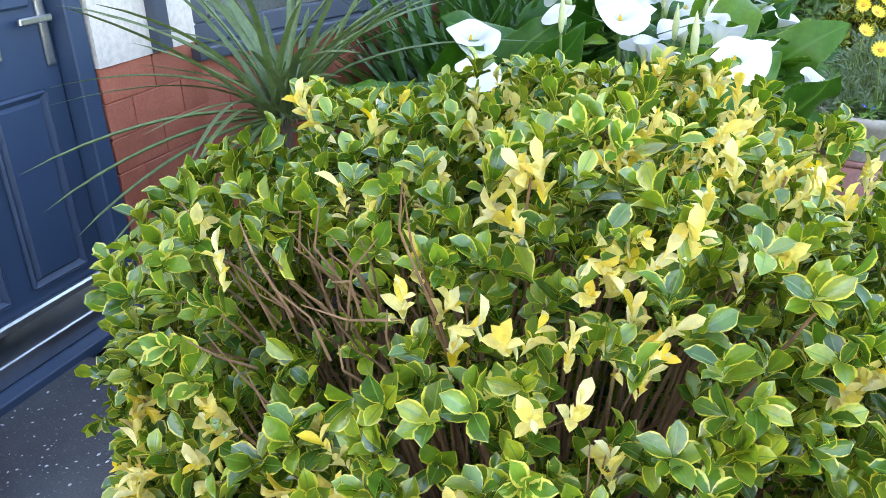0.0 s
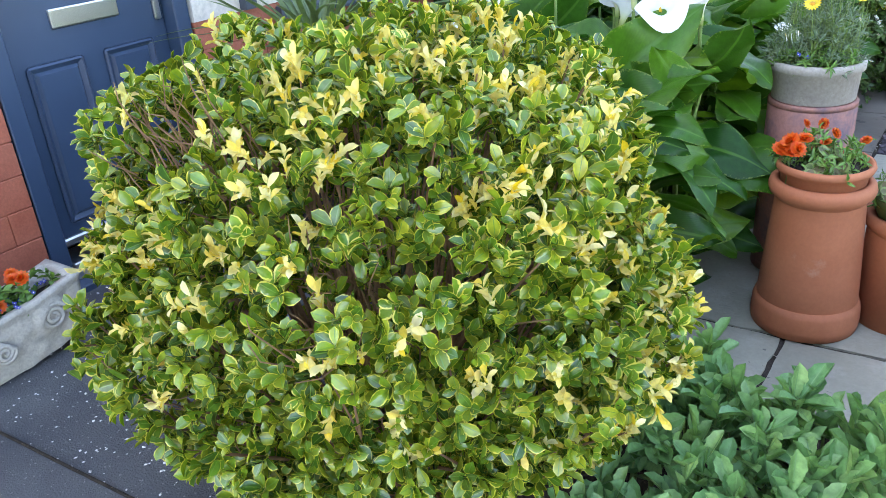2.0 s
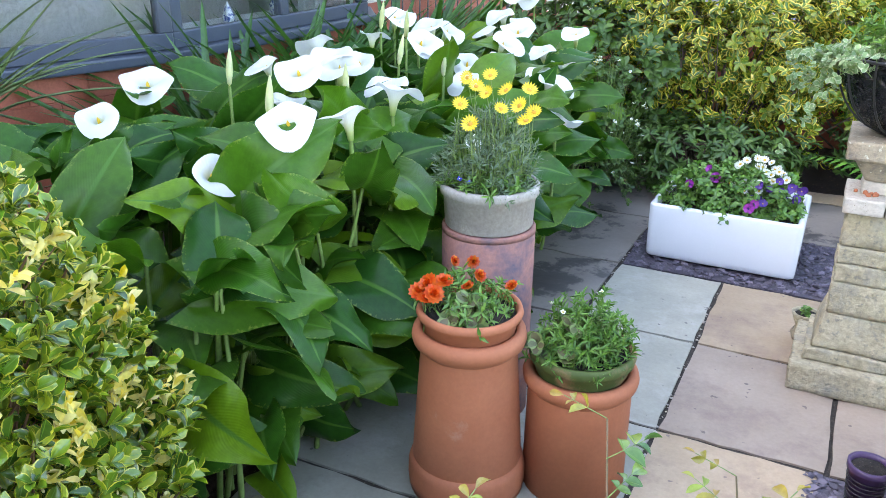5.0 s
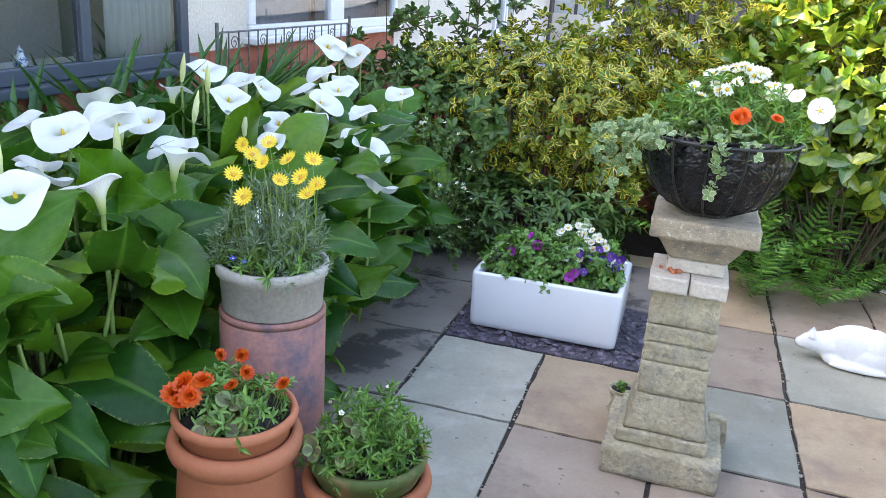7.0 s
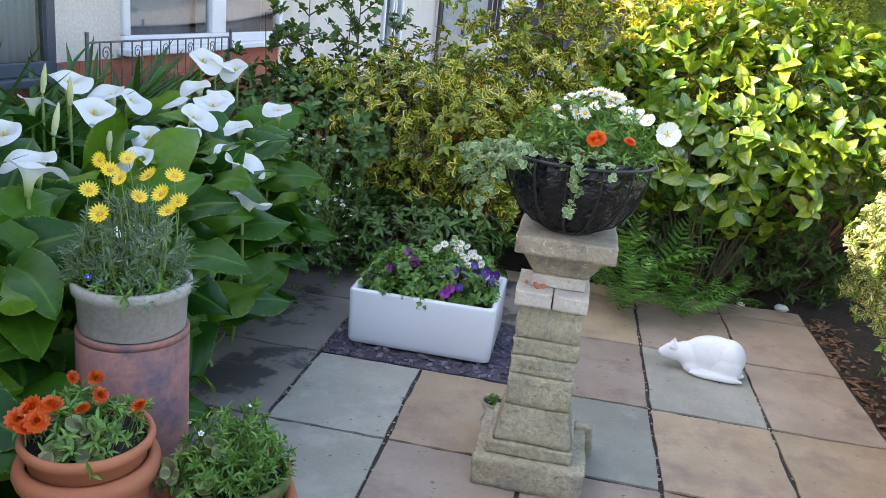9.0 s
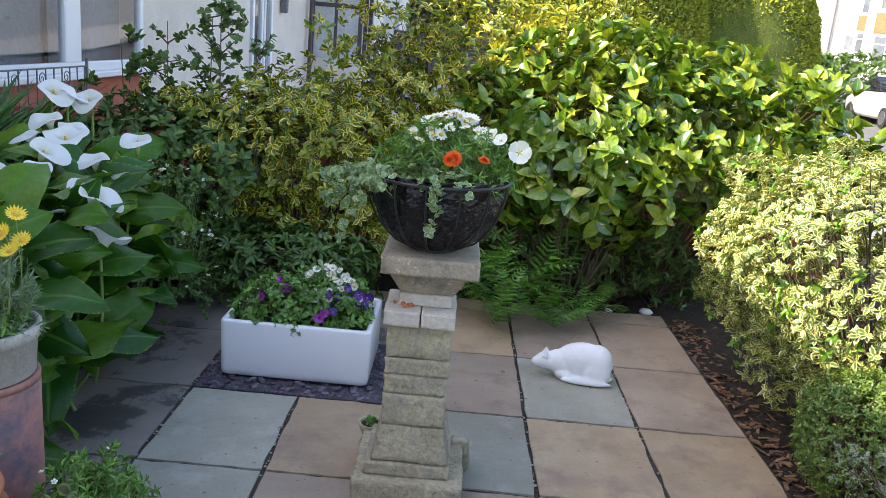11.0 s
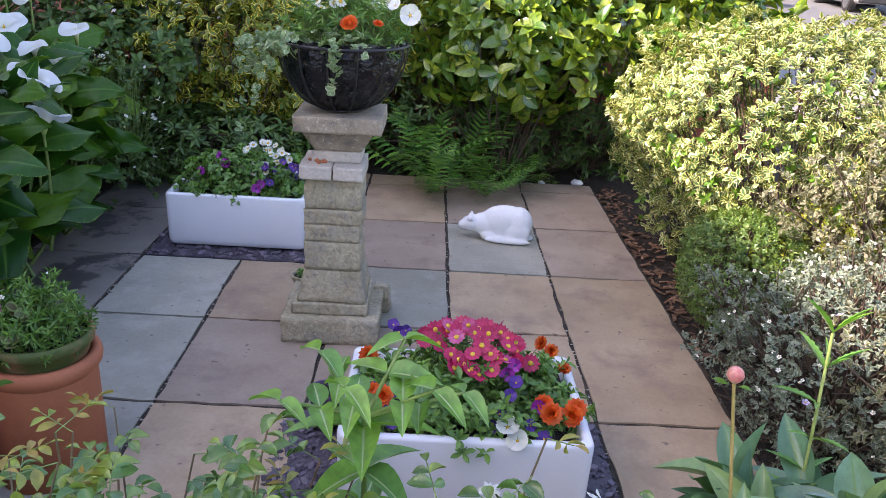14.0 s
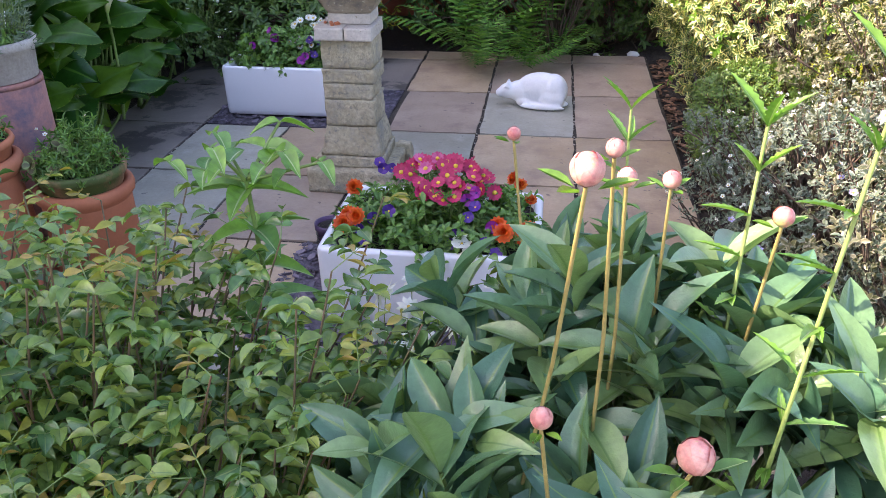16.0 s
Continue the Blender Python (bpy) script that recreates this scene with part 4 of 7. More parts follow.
M_hyd = leaf_mat("hydrangea_leaf", [(0.04, 0.12, 0.014), (0.10, 0.21, 0.018), (0.25, 0.35, 0.028), (0.055, 0.145, 0.015), (0.36, 0.42, 0.04), (0.15, 0.26, 0.022)], rough=0.24, glow=0.16, rib=(0.14, 0.25, 0.06), vein=9, gloss=0.8)
M_vbox = leaf_mat("cream_edged_leaf", [(0.05, 0.12, 0.03), (0.10, 0.19, 0.045), (0.16, 0.26, 0.04), (0.07, 0.15, 0.035)], edge=(0.70, 0.63, 0.25), edge_at=0.56, rough=0.33, glow=0.2)
M_vgreen = leaf_mat("plain_green_leaf", [(0.10, 0.24, 0.02), (0.18, 0.34, 0.03)], rough=0.33, glow=0.3)
M_boxleaf = leaf_mat("box_leaf", [(0.07, 0.15, 0.025), (0.14, 0.25, 0.04), (0.2, 0.28, 0.05)], rough=0.35, glow=0.25)
M_boxyellow = leaf_mat("golden_box_leaf", [(0.3, 0.36, 0.03), (0.48, 0.48, 0.05)], rough=0.35, glow=0.3)
M_silver = leaf_mat("silvery_leaf", [(0.09, 0.13, 0.085), (0.18, 0.23, 0.15), (0.13, 0.18, 0.11)], edge=(0.42, 0.45, 0.34), edge_at=0.8, rough=0.5, glow=0.15)
M_lept = leaf_mat("cream_fine_leaf", [(0.08, 0.10, 0.045), (0.16, 0.17, 0.08), (0.20, 0.18, 0.10), (0.12, 0.15, 0.055)], edge=(0.36, 0.33, 0.22), edge_at=0.7, rough=0.45, glow=0.22)
M_calla = leaf_mat("calla_leaf", [(0.014, 0.075, 0.010), (0.03, 0.12, 0.012), (0.07, 0.19, 0.012), (0.02, 0.095, 0.012), (0.15, 0.28, 0.012), (0.018, 0.085, 0.012), (0.04, 0.14, 0.012)], edge=(0.20, 0.29, 0.05), edge_at=0.99, rough=0.33, glow=0.25, rib=(0.08, 0.20, 0.03), vein=7, patch=0.15, gloss=0.32)
M_strap = leaf_mat("strap_leaf", [(0.035, 0.12, 0.025), (0.075, 0.20, 0.035), (0.05, 0.15, 0.03)], rough=0.35, glow=0.25, rib=(0.06, 0.16, 0.04))
M_cord = leaf_mat("cordyline_leaf", [(0.10, 0.16, 0.06), (0.17, 0.24, 0.09), (0.13, 0.2, 0.07)], rough=0.4, glow=0.2)
M_sedum = leaf_mat("sedum_leaf", [(0.13, 0.30, 0.11), (0.20, 0.40, 0.14), (0.33, 0.52, 0.19), (0.15, 0.34, 0.13), (0.27, 0.46, 0.15)], rough=0.42, glow=0.2, rib=(0.20, 0.37, 0.15), gloss=0.5)
M_rose = leaf_mat("rose_leaf", [(0.065, 0.16, 0.045), (0.12, 0.25, 0.06), (0.21, 0.33, 0.075), (0.31, 0.40, 0.07), (0.085, 0.20, 0.055)], rough=0.2, glow=0.25, rib=(0.15, 0.25, 0.06))
M_rose_new = leaf_mat("young_rose_leaf", [(0.36, 0.36, 0.05), (0.44, 0.28, 0.06), (0.28, 0.38, 0.05)], rough=0.32, glow=0.35)
M_peony = leaf_mat("peony_leaf", [(0.05, 0.14, 0.08), (0.085, 0.20, 0.11), (0.14, 0.27, 0.12), (0.22, 0.34, 0.11), (0.06, 0.16, 0.09)], rough=0.3, glow=0.18, rib=(0.12, 0.23, 0.06), patch=0.15)
M_spurge = leaf_mat("spurge_leaf", [(0.12, 0.30, 0.035), (0.2, 0.40, 0.05), (0.09, 0.25, 0.05)], rough=0.42, glow=0.3, rib=(0.4, 0.5, 0.25))
M_fern = leaf_mat("fern_leaf", [(0.04, 0.14, 0.022), (0.09, 0.24, 0.035), (0.17, 0.35, 0.05)], rough=0.42, glow=0.15, gloss=0.4)
M_herb = leaf_mat("bedding_leaf", [(0.06, 0.17, 0.03), (0.13, 0.29, 0.045), (0.20, 0.37, 0.07), (0.09, 0.22, 0.04)], rough=0.42, glow=0.28)
M_herb_grey = leaf_mat("fine_grey_leaf", [(0.10, 0.17, 0.09), (0.16, 0.23, 0.13)], rough=0.5, glow=0.2)
M_trail = leaf_mat("trailing_leaf", [(0.13, 0.24, 0.09), (0.2, 0.32, 0.12)], edge=(0.42, 0.48, 0.3), edge_at=0.7, rough=0.5, glow=0.25)
M_geran = leaf_mat("bronze_leaf", [(0.10, 0.17, 0.04), (0.14, 0.11, 0.05)], edge=(0.2, 0.28, 0.08), edge_at=0.55, rough=0.5, glow=0.2)


def petal_mat(name, a, b, rough=0.5, glow=0.25):
    return leaf_mat(name, [a, b], rough=rough, glow=glow, patch=0.08)


M_white = petal_mat("white_petal", (0.80, 0.80, 0.76), (0.84, 0.84, 0.82))
M_yellow = petal_mat("yellow_petal", (0.86, 0.57, 0.015), (0.88, 0.66, 0.05))
M_yolk = petal_mat("flower_eye", (0.75, 0.45, 0.02), (0.8, 0.5, 0.03), glow=0.0)
M_orange = petal_mat("marigold_petal", (0.84, 0.16, 0.01), (0.78, 0.08, 0.006))
M_orange_rim = petal_mat("marigold_dark_petal", (0.55, 0.025, 0.005), (0.75, 0.18, 0.01))
M_pink = petal_mat("magenta_petal", (0.50, 0.010, 0.085), (0.64, 0.025, 0.13))
M_violet = petal_mat("violet_petal", (0.06, 0.014, 0.22), (0.11, 0.022, 0.31))
M_purple_petal = petal_mat("purple_petal", (0.33, 0.02, 0.33), (0.42, 0.04, 0.40))
M_blue_petal = petal_mat("blue_petal", (0.04, 0.05, 0.5), (0.07, 0.08, 0.6))
M_spathe_g = petal_mat("calla_spathe_base", (0.70, 0.71, 0.40), (0.76, 0.77, 0.52), 0.45, 0.35)

S_ov_fine = leaf_shape(7, 0.6, 0.62, 0.3, 0.2)
S_ov = leaf_shape(5, 0.6, 0.62, 0.3, 0.2, cols=1)
S_obov = leaf_shape(5, 0.62, 0.55, 0.32, 0.12, cols=1)
S_petwide = leaf_shape(6, 0.7, 0.5, 0.1, 0.12)
S_small = leaf_shape(3, 0.5, 0.8, 0.25, 0.15, cols=1)
S_lance_fine = leaf_shape(8, 0.48, 0.85, 0.4, 0.22, aspect=0.33)
S_lance = leaf_shape(5, 0.48, 0.85, 0.4, 0.22, cols=1, aspect=0.33)
S_spray = leaf_shape(2, 0.5, 0.7, 0.25, 0.15, cols=1)
S_rose = leaf_shape(5, 0.5, 0.7, 0.5, 0.25, cols=1)
S_needle = leaf_shape(2, 0.5, 0.6, 0.1, 0.1, cols=1, aspect=0.1)
S_strap = leaf_shape(10, 0.35, 0.35, 0.5, 0.55, cols=1, aspect=0.025)
S_sed = leaf_shape(11, 0.66, 0.72, 0.3, -0.05, teeth=0.07)
S_petal = leaf_shape(3, 0.65, 0.6, 0.1, 0.1, cols=1)
S_hyd = leaf_shape(6, 0.44, 0.7, 0.3, 0.3, cols=1, aspect=0.55)
S_round = leaf_shape(6, 0.5, 0.55, 0.15, 0.1)


def foliage(root, rng, P, d, k, L, W, shape, mat, spread=(35, 80), name="foliage", back=0.03, vary=(0.65, 1.15)):
    p, dd, nn, _ = whorls(rng, np.asarray(P, float), np.asarray(d, float), k, spread, back)
    s = rng.uniform(vary[0], vary[1], len(p))
    o = np.array(root.matrix_world.translation)
    return part(name, leaves(name, shape, p - o, dd, nn, L * s, W * s), mat, root, kind="stuff")


def twigs(root, A, B, ra, rb, mat, name="twig_tangle", sag=None, n=5):
    o = np.array(root.matrix_world.translation)
    A, B = np.asarray(A, float) - o, np.asarray(B, float) - o
    me = sticks(name, A, B, ra, rb, n) if sag is None else bent_stems(name, A, B, sag, ra, rb, n)
    return part(name, me, mat, root, kind="stuff")


def flower_mesh(name, n, L, W, cup, petal, eye, rc, layers=1, eye_h=0.5, shape=None):
    """A flower facing up: rings of petals and a domed eye."""
    tv, tf, tuv = shape or S_petal
    V, F, UV, S = [], [], [], []
    for ly in range(layers):
        for i in range(n):
            a = 2 * math.pi * (i + 0.5 * ly) / n
            th = math.radians(cup + 22 * ly)
            k = 1 - 0.22 * ly
            D = np.array([math.cos(a) * math.cos(th), math.sin(a) * math.cos(th), math.sin(th)])
            X = np.array([-math.sin(a), math.cos(a), 0])
            Z = np.cross(X, D) * -1
            base = len(V)
            for (x, y, z), u in zip(tv, tuv):
                V.append(D * (rc * 0.6 + y * L * k) + X * x * W - Z * z * L)
                UV.append(u)
            F += [tuple(j + base for j in f) for f in tf]
            S += [0] * len(tf)
    base = len(V)
    for r in range(4):
        for i in range(8):
            a, t = 2 * math.pi * i / 8, r / 3 * math.pi / 2
            V.append(np.array([rc * math.cos(t) * math.cos(a), rc * math.cos(t) * math.sin(a), rc * eye_h * math.sin(t) + 0.001]))
            UV.append((0.5, 0.5))
    for r in range(3):
        for i in range(8):
            j = (i + 1) % 8
            F.append((base + r * 8 + i, base + r * 8 + j, base + r * 8 + 8 + j, base + r * 8 + 8 + i))
            S.append(1)
    me = arrays_mesh(name, np.array(V), np.array(F), np.array(UV), slots=S)
    me.materials.append(petal)
    me.materials.append(eye)
    return me


def put_flowers(root, mesh, spots, rng, up=(0, -0.25, 1), jitter=0.45, size=(0.85, 1.15), name="flower", stem=None, stem_len=0.1):
    o = root.matrix_world.translation
    inv = root.matrix_world.inverted()
    A, B = [], []
    for p in spots:
        u = Vector(up) + Vector(rng.normal(size=3) * jitter)
        q = u.to_track_quat("Z", "Y")
        s = rng.uniform(*size)
        ob = new(name, mesh)
        ob.parent = root
        ob.matrix_basis = inv @ Matrix.LocRotScale(Vector(p), q, (s, s, s))
        B.append(np.array(p))
        A.append(np.array(p) + np.array([rng.normal() * 0.02, rng.normal() * 0.02, -stem_len]))
    if stem is not None and A:
        twigs(root, A, B, 0.0016, 0.0012, stem, "flower_stalk", n=4)


FL_daisy_w = flower_mesh("white_daisy", 11, 0.017, 0.008, 8, M_white, M_yolk, 0.006)
FL_daisy_y = flower_mesh("yellow_daisy", 17, 0.025, 0.0068, 14, M_yellow, petal_mat("orange_eye", (0.62, 0.27, 0.01), (0.7, 0.34, 0.01), glow=0.0), 0.0075)
FL_daisy_p = flower_mesh("magenta_daisy", 12, 0.022, 0.012, 8, M_pink, M_yolk, 0.007)
FL_daisy_p2 = flower_mesh("pale_magenta_daisy", 12, 0.02, 0.011, 8, petal_mat("pale_magenta_petal", (0.60, 0.06, 0.22), (0.66, 0.14, 0.32)), M_yolk, 0.007)
FL_mari = flower_mesh("marigold", 13, 0.027, 0.018, 2, M_orange, M_orange, 0.005, layers=5)
FL_mari_d = flower_mesh("dark_marigold", 10, 0.02, 0.017, 6, M_orange_rim, M_orange, 0.005, layers=4)
FL_viola = flower_mesh("viola", 5, 0.019, 0.023, 18, M_violet, M_yolk, 0.003, shape=S_round)
FL_petunia = flower_mesh("purple_petunia", 5, 0.022, 0.028, 24, M_purple_petal, M_violet, 0.005, shape=S_round)
FL_petw = flower_mesh("white_petunia", 5, 0.041, 0.043, 15, M_white, M_yolk, 0.006, shape=S_petwide)
FL_lob = flower_mesh("lobelia", 4, 0.008, 0.007, 15, M_blue_petal, M_white, 0.002)
FL_tiny = flower_mesh("tiny_white_flower", 5, 0.007, 0.006, 20, M_white, M_yolk, 0.002)


# ---- shrubs ----
def shrub(name, label, c, r, n, k, L, W, shape, mats, seed, fr=(1.0,), power=2.4, shell=0.3, spread=(35, 80), up=0.4, low=-0.9, lump=0.08, stems=300, cat="shrub", gaps=(), keep=0.15, twig=None, twig_r=1.0, single=0, wild=0.35, clusters=0):
    rng = np.random.default_rng(seed)
    root = thing(name, label, cat, c[0], c[1], 0.0)
    P, O = ball_points(rng, n, c, r, power, shell, low, lump)
    ok = np.ones(len(P), bool)
    for gx, gy, gz, gr in gaps:
        ok &= (np.linalg.norm(P - np.array([gx, gy, gz]), axis=1) > gr) | (rng.random(len(P)) < keep)
    Pall = P
    P, O = P[ok], O[ok]
    d = unit(O + rng.normal(size=O.shape) * wild + np.array([0, 0, up]))
    sel = rng.choice(len(mats), len(P), p=fr)
    if clusters:
        out = (np.abs((P - np.array(c)) / np.array(r)) ** power).sum(1)
        odds = np.where(out > np.quantile(out, 0.5), 1.0, 0.0) * (0.5 + np.clip((P[:, 0] - c[0]) / r[0] + (P[:, 2] - c[2]) / r[2], -0.3, 1.2))
        heart = P[rng.choice(len(P), clusters, replace=False, p=odds / odds.sum())]
        near_c = np.min(np.linalg.norm(P[:, None] - heart[None], axis=2), axis=1)
        sel = np.where(near_c < rng.uniform(0.015, 0.058, len(P)), 1, np.where(rng.random(len(P)) < 0.02 + 0.06 * np.clip((P[:, 2] - c[2]) / r[2], 0, 1), 2, 0))
    for i, m in enumerate(mats):
        t = np.where(sel == i)[0]
        if not len(t):
            continue
        if single and i == 0:
            near = t[np.argsort(P[t, 1] - P[t, 2] * 0.5)][: single // k]
            p, dd, nn, _ = whorls(rng, P[near], d[near], k, spread)
            s = rng.uniform(0.7, 1.15, len(p))
            leaf_objects("leaf", [one_leaf("leaf", shape, m)], root, p, dd, nn, L * s, W * s)
            t = np.setdiff1d(t, near)
        if m is M_euo_y:
            foliage(root, rng, P[t] + d[t] * 0.004, d[t], 9, L * 0.9, W * 0.72, shape, m, (4, 60), back=0.055, vary=(0.3, 1.05))
            continue
        foliage(root, rng, P[t], d[t], k, L, W, shape, m, spread)
    if stems:
        t = rng.choice(len(Pall), min(len(Pall), stems), replace=False)
        base = np.array([c[0], c[1], 0.0]) + (Pall[t] - np.array(c)) * np.array([0.25, 0.25, 0.0]) * rng.uniform(0.2, 1, (len(t), 1))
        mid = base * 0.4 + Pall[t] * 0.6 + rng.normal(size=(len(t), 3)) * 0.05
        end = Pall[t]
        fork = mid + (end - mid) * 0.4
        off = fork + (end - mid) * 0.42 + rng.normal(size=(len(t), 3)) * 0.035
        ra = np.concatenate([np.full(len(t), 0.008), np.full(len(t), 0.0045), np.full(len(t), 0.003)]) * twig_r
        rb = np.concatenate([np.full(len(t), 0.0045), np.full(len(t), 0.002), np.full(len(t), 0.0015)]) * twig_r
        twigs(root, np.concatenate([base, mid, fork]), np.concatenate([mid, end, off]), ra, rb, twig or M_twig_dark)
    if gaps and (~ok).any():
        # bare crossing twigs where the leaves are thin
        g = np.repeat(Pall[~ok], 3, axis=0)
        away = unit(g - np.array(c))
        a0 = g - away * rng.uniform(0.03, 0.2, (len(g), 1)) + rng.normal(size=g.shape) * 0.035
        a1 = a0 + away * 0.055 + np.array([0, 0, 0.035]) + rng.normal(size=g.shape) * 0.02
        a2 = a1 + (a1 - a0) * 0.5 + rng.normal(size=g.shape) * 0.016
        twigs(root, np.concatenate([a0, a1]), np.concatenate([a1, a2]), np.repeat([0.0021, 0.0015], len(g)), np.repeat([0.0015, 0.0008], len(g)), twig or M_twig_dark, "bare_twig_tangle")
    return root


shrub("euonymus_bush", "rounded evergreen euonymus bush with yellow variegated shoots", (-0.30, 1.235, 0.685), (0.735, 0.66, 0.6), 5600, 7, 0.042, 0.0235, S_obov, [M_euo, M_euo_y, M_euo_half], 1, (0.83, 0.14, 0.03), 2.25, 0.34, (12, 66), 0.6, low=-0.85, stems=240, cat="bush", twig=M_twig, single=294,
      gaps=((-0.42, 0.78, 1.09, 0.10), (-0.56, 0.8, 1.08, 0.10), (-0.29, 0.8, 1.06, 0.07), (-0.02, 0.72, 0.82, 0.10), (-0.05, 0.74, 0.90, 0.07), (-0.44, 0.71, 0.54, 0.09)), keep=0.25, wild=0.6, clusters=210)
shrub("elaeagnus_shrub", "yellow-edged variegated elaeagnus shrub in a hedge", (0.55, 6.4, 0.78), (1.0, 0.5, 0.58), 1900, 6, 0.062, 0.03, S_ov, [M_elae, M_elae_g], 2, (0.6, 0.4), stems=120, lump=0.32, shell=0.5, spread=(45, 88), wild=0.7)
shrub("elaeagnus_shrub", "tall yellow-edged elaeagnus shrub reaching into the sun", (1.75, 7.3, 1.18), (1.25, 0.6, 0.84), 2400, 6, 0.062, 0.03, S_ov, [M_elae, M_elae_g], 3, (0.55, 0.45), stems=120, lump=0.35, shell=0.5, spread=(45, 88), wild=0.7)
# top growth in golden leaves, with the sunlight put into their brighter colour
shrub("elaeagnus_shrub", "golden top growth of an elaeagnus shrub, coloured brighter for sunlight", (2.25, 7.1, 1.62), (0.42, 0.35, 0.28), 320, 6, 0.075, 0.028, S_ov, [leaf_mat("sunlit_golden_leaf", [(0.5, 0.46, 0.04), (0.66, 0.58, 0.08), (0.3, 0.34, 0.04)], glow=0.3)], 33, stems=60, lump=0.3)
shrub("dark_shrub", "dark green glossy shrub beside the lilies", (-0.35, 6.25, 0.62), (0.75, 0.6, 0.56), 900, 6, 0.075, 0.034, S_ov, [M_dark], 4, stems=150, lump=0.2)
shrub("dark_shrub", "low dark glossy shrub with palm-shaped leaves", (0.6, 5.9, 0.22), (0.62, 0.36, 0.24), 520, 7, 0.07, 0.024, S_lance, [M_dark], 41, stems=100, spread=(55, 90), lump=0.2)
shrub("hydrangea_shrub", "large-leaved green hydrangea shrub, sunlit above", (3.0, 6.75, 1.15), (1.3, 0.7, 0.6), 1150, 6, 0.118, 0.068, S_hyd, [M_hyd], 5, stems=70, lump=0.22, spread=(14, 64), wild=0.55, up=0.7)
shrub("hydrangea_shrub", "lower shaded boughs of a large-leaved hydrangea", (2.45, 6.25, 0.85), (0.5, 0.35, 0.35), 170, 6, 0.13, 0.078, S_hyd, [M_hyd], 51, stems=40, lump=0.2, spread=(45, 90), up=0.1)
shrub("euonymus_mound", "clipped cream-variegated euonymus mound, sunlit on top", (3.98, 4.95, 0.72), (0.95, 1.0, 0.62), 5600, 7, 0.040, 0.02, S_small, [M_vbox, M_vgreen], 6, (0.93, 0.07), power=2.8, shell=0.24, stems=160, twig=M_twig_dark, cat="bush", gaps=((3.6, 3.95, 0.45, 0.28), (4.1, 3.9, 0.4, 0.3)), keep=0.05, lump=0.1)
shrub("box_ball", "small clipped green box ball beside the patio", (3.36, 3.93, 0.3), (0.28, 0.29, 0.28), 3000, 6, 0.017, 0.009, S_spray, [M_boxleaf], 7, cat="bush", stems=80, lump=0.04, shell=0.14, wild=0.3)
shrub("golden_box", "clipped golden box bush catching the sun", (3.78, 4.05, 0.32), (0.36, 0.3, 0.3), 1500, 7, 0.017, 0.009, S_small, [M_boxyellow, M_boxleaf], 8, (0.6, 0.4), cat="bush", stems=80)
cot = shrub("cotoneaster_mound", "grey-green small-leaved mound with tiny white flowers", (3.5, 3.15, 0.3), (0.5, 0.5, 0.34), 2600, 6, 0.019, 0.01, S_small, [M_silver], 9, stems=300, lump=0.25, wild=0.7)
crng = np.random.default_rng(91)
cp_, co_ = ball_points(crng, 200, (3.5, 3.15, 0.31), (0.5, 0.5, 0.35), 2.4, 0.03, -0.1, 0.25)
put_flowers(cot, FL_tiny, cp_[:140], crng)
shrub("hebe_bush", "large pale fine-leaved bush in full sun", (4.15, 3.75, 0.55), (0.62, 0.55, 0.5), 3600, 6, 0.026, 0.013, S_small, [M_lept], 10, stems=120, lump=0.3, wild=0.8, twig=M_twig_dark)
hb = shrub("hebe_bush", "pale fine-leaved bush with mauve flowers beside peonies", (3.75, 2.3, 0.45), (0.6, 0.55, 0.42), 2400, 6, 0.026, 0.013, S_small, [M_lept, M_silver], 11, (0.6, 0.4), stems=90, lump=0.35, wild=0.8, twig=M_twig_dark)
FL_mauve = flower_mesh("mauve_flower", 5, 0.011, 0.010, 18, petal_mat("mauve_petal", (0.42, 0.36, 0.62), (0.52, 0.46, 0.70)), M_yolk, 0.003)
hp_, _ = ball_points(crng, 130, (3.75, 2.3, 0.46), (0.61, 0.56, 0.43), 2.4, 0.03, -0.1, 0.35)
put_flowers(hb, FL_mauve, hp_[:80], crng)
# two dark shrubs added as filler to deepen the shade at the hedge's foot
shrub("dark_shrub", "dark leafy filler added to deepen the shade below the hydrangea", (2.3, 6.5, 0.3), (0.9, 0.28, 0.36), 420, 6, 0.06, 0.022, S_lance, [M_dark], 42, stems=60, spread=(40, 90), lump=0.25)
shrub("dark_shrub", "dark leafy filler added to deepen the shade behind the ferns", (3.05, 6.75, 0.34), (0.75, 0.3, 0.42), 360, 6, 0.07, 0.026, S_lance, [M_dark], 43, stems=90, spread=(40, 90), lump=0.25)
# upright shoot above the hedge
rng = np.random.default_rng(12)
st = thing("upright_shrub", "upright green shrub shoots before the neighbour's wall", "shrub", 0.03, 6.35, 0.0)
A, B, T = [], [], []
for x, y, h, kk in ((0.03, 6.35, 2.1, 26), (-0.35, 6.45, 1.65, 16), (-0.1, 6.5, 1.7, 14), (0.25, 6.5, 1.6, 10), (-0.55, 6.3, 1.5, 12)):
    A.append((x, y, 0.3))
    B.append((x + rng.normal() * 0.03, y, h))
    for i in range(kk):
        t = rng.uniform(0.55, 1.0)
        p = np.array((x, y, 0.3 + (h - 0.3) * t))
        q = p + np.array([rng.normal() * 0.16, rng.normal() * 0.1, rng.uniform(0.03, 0.14)]) * (1.3 - t * 0.6)
        A.append(p)
        B.append(q)
        T += [p * 0.5 + q * 0.5, q]
twigs(st, A, B, 0.006, 0.003, M_twig_dark, "branch")
T = np.array(T)
foliage(st, rng, T, rng.normal(size=T.shape) + [0, 0, 1], 6, 0.055, 0.034, S_ov, M_dark)


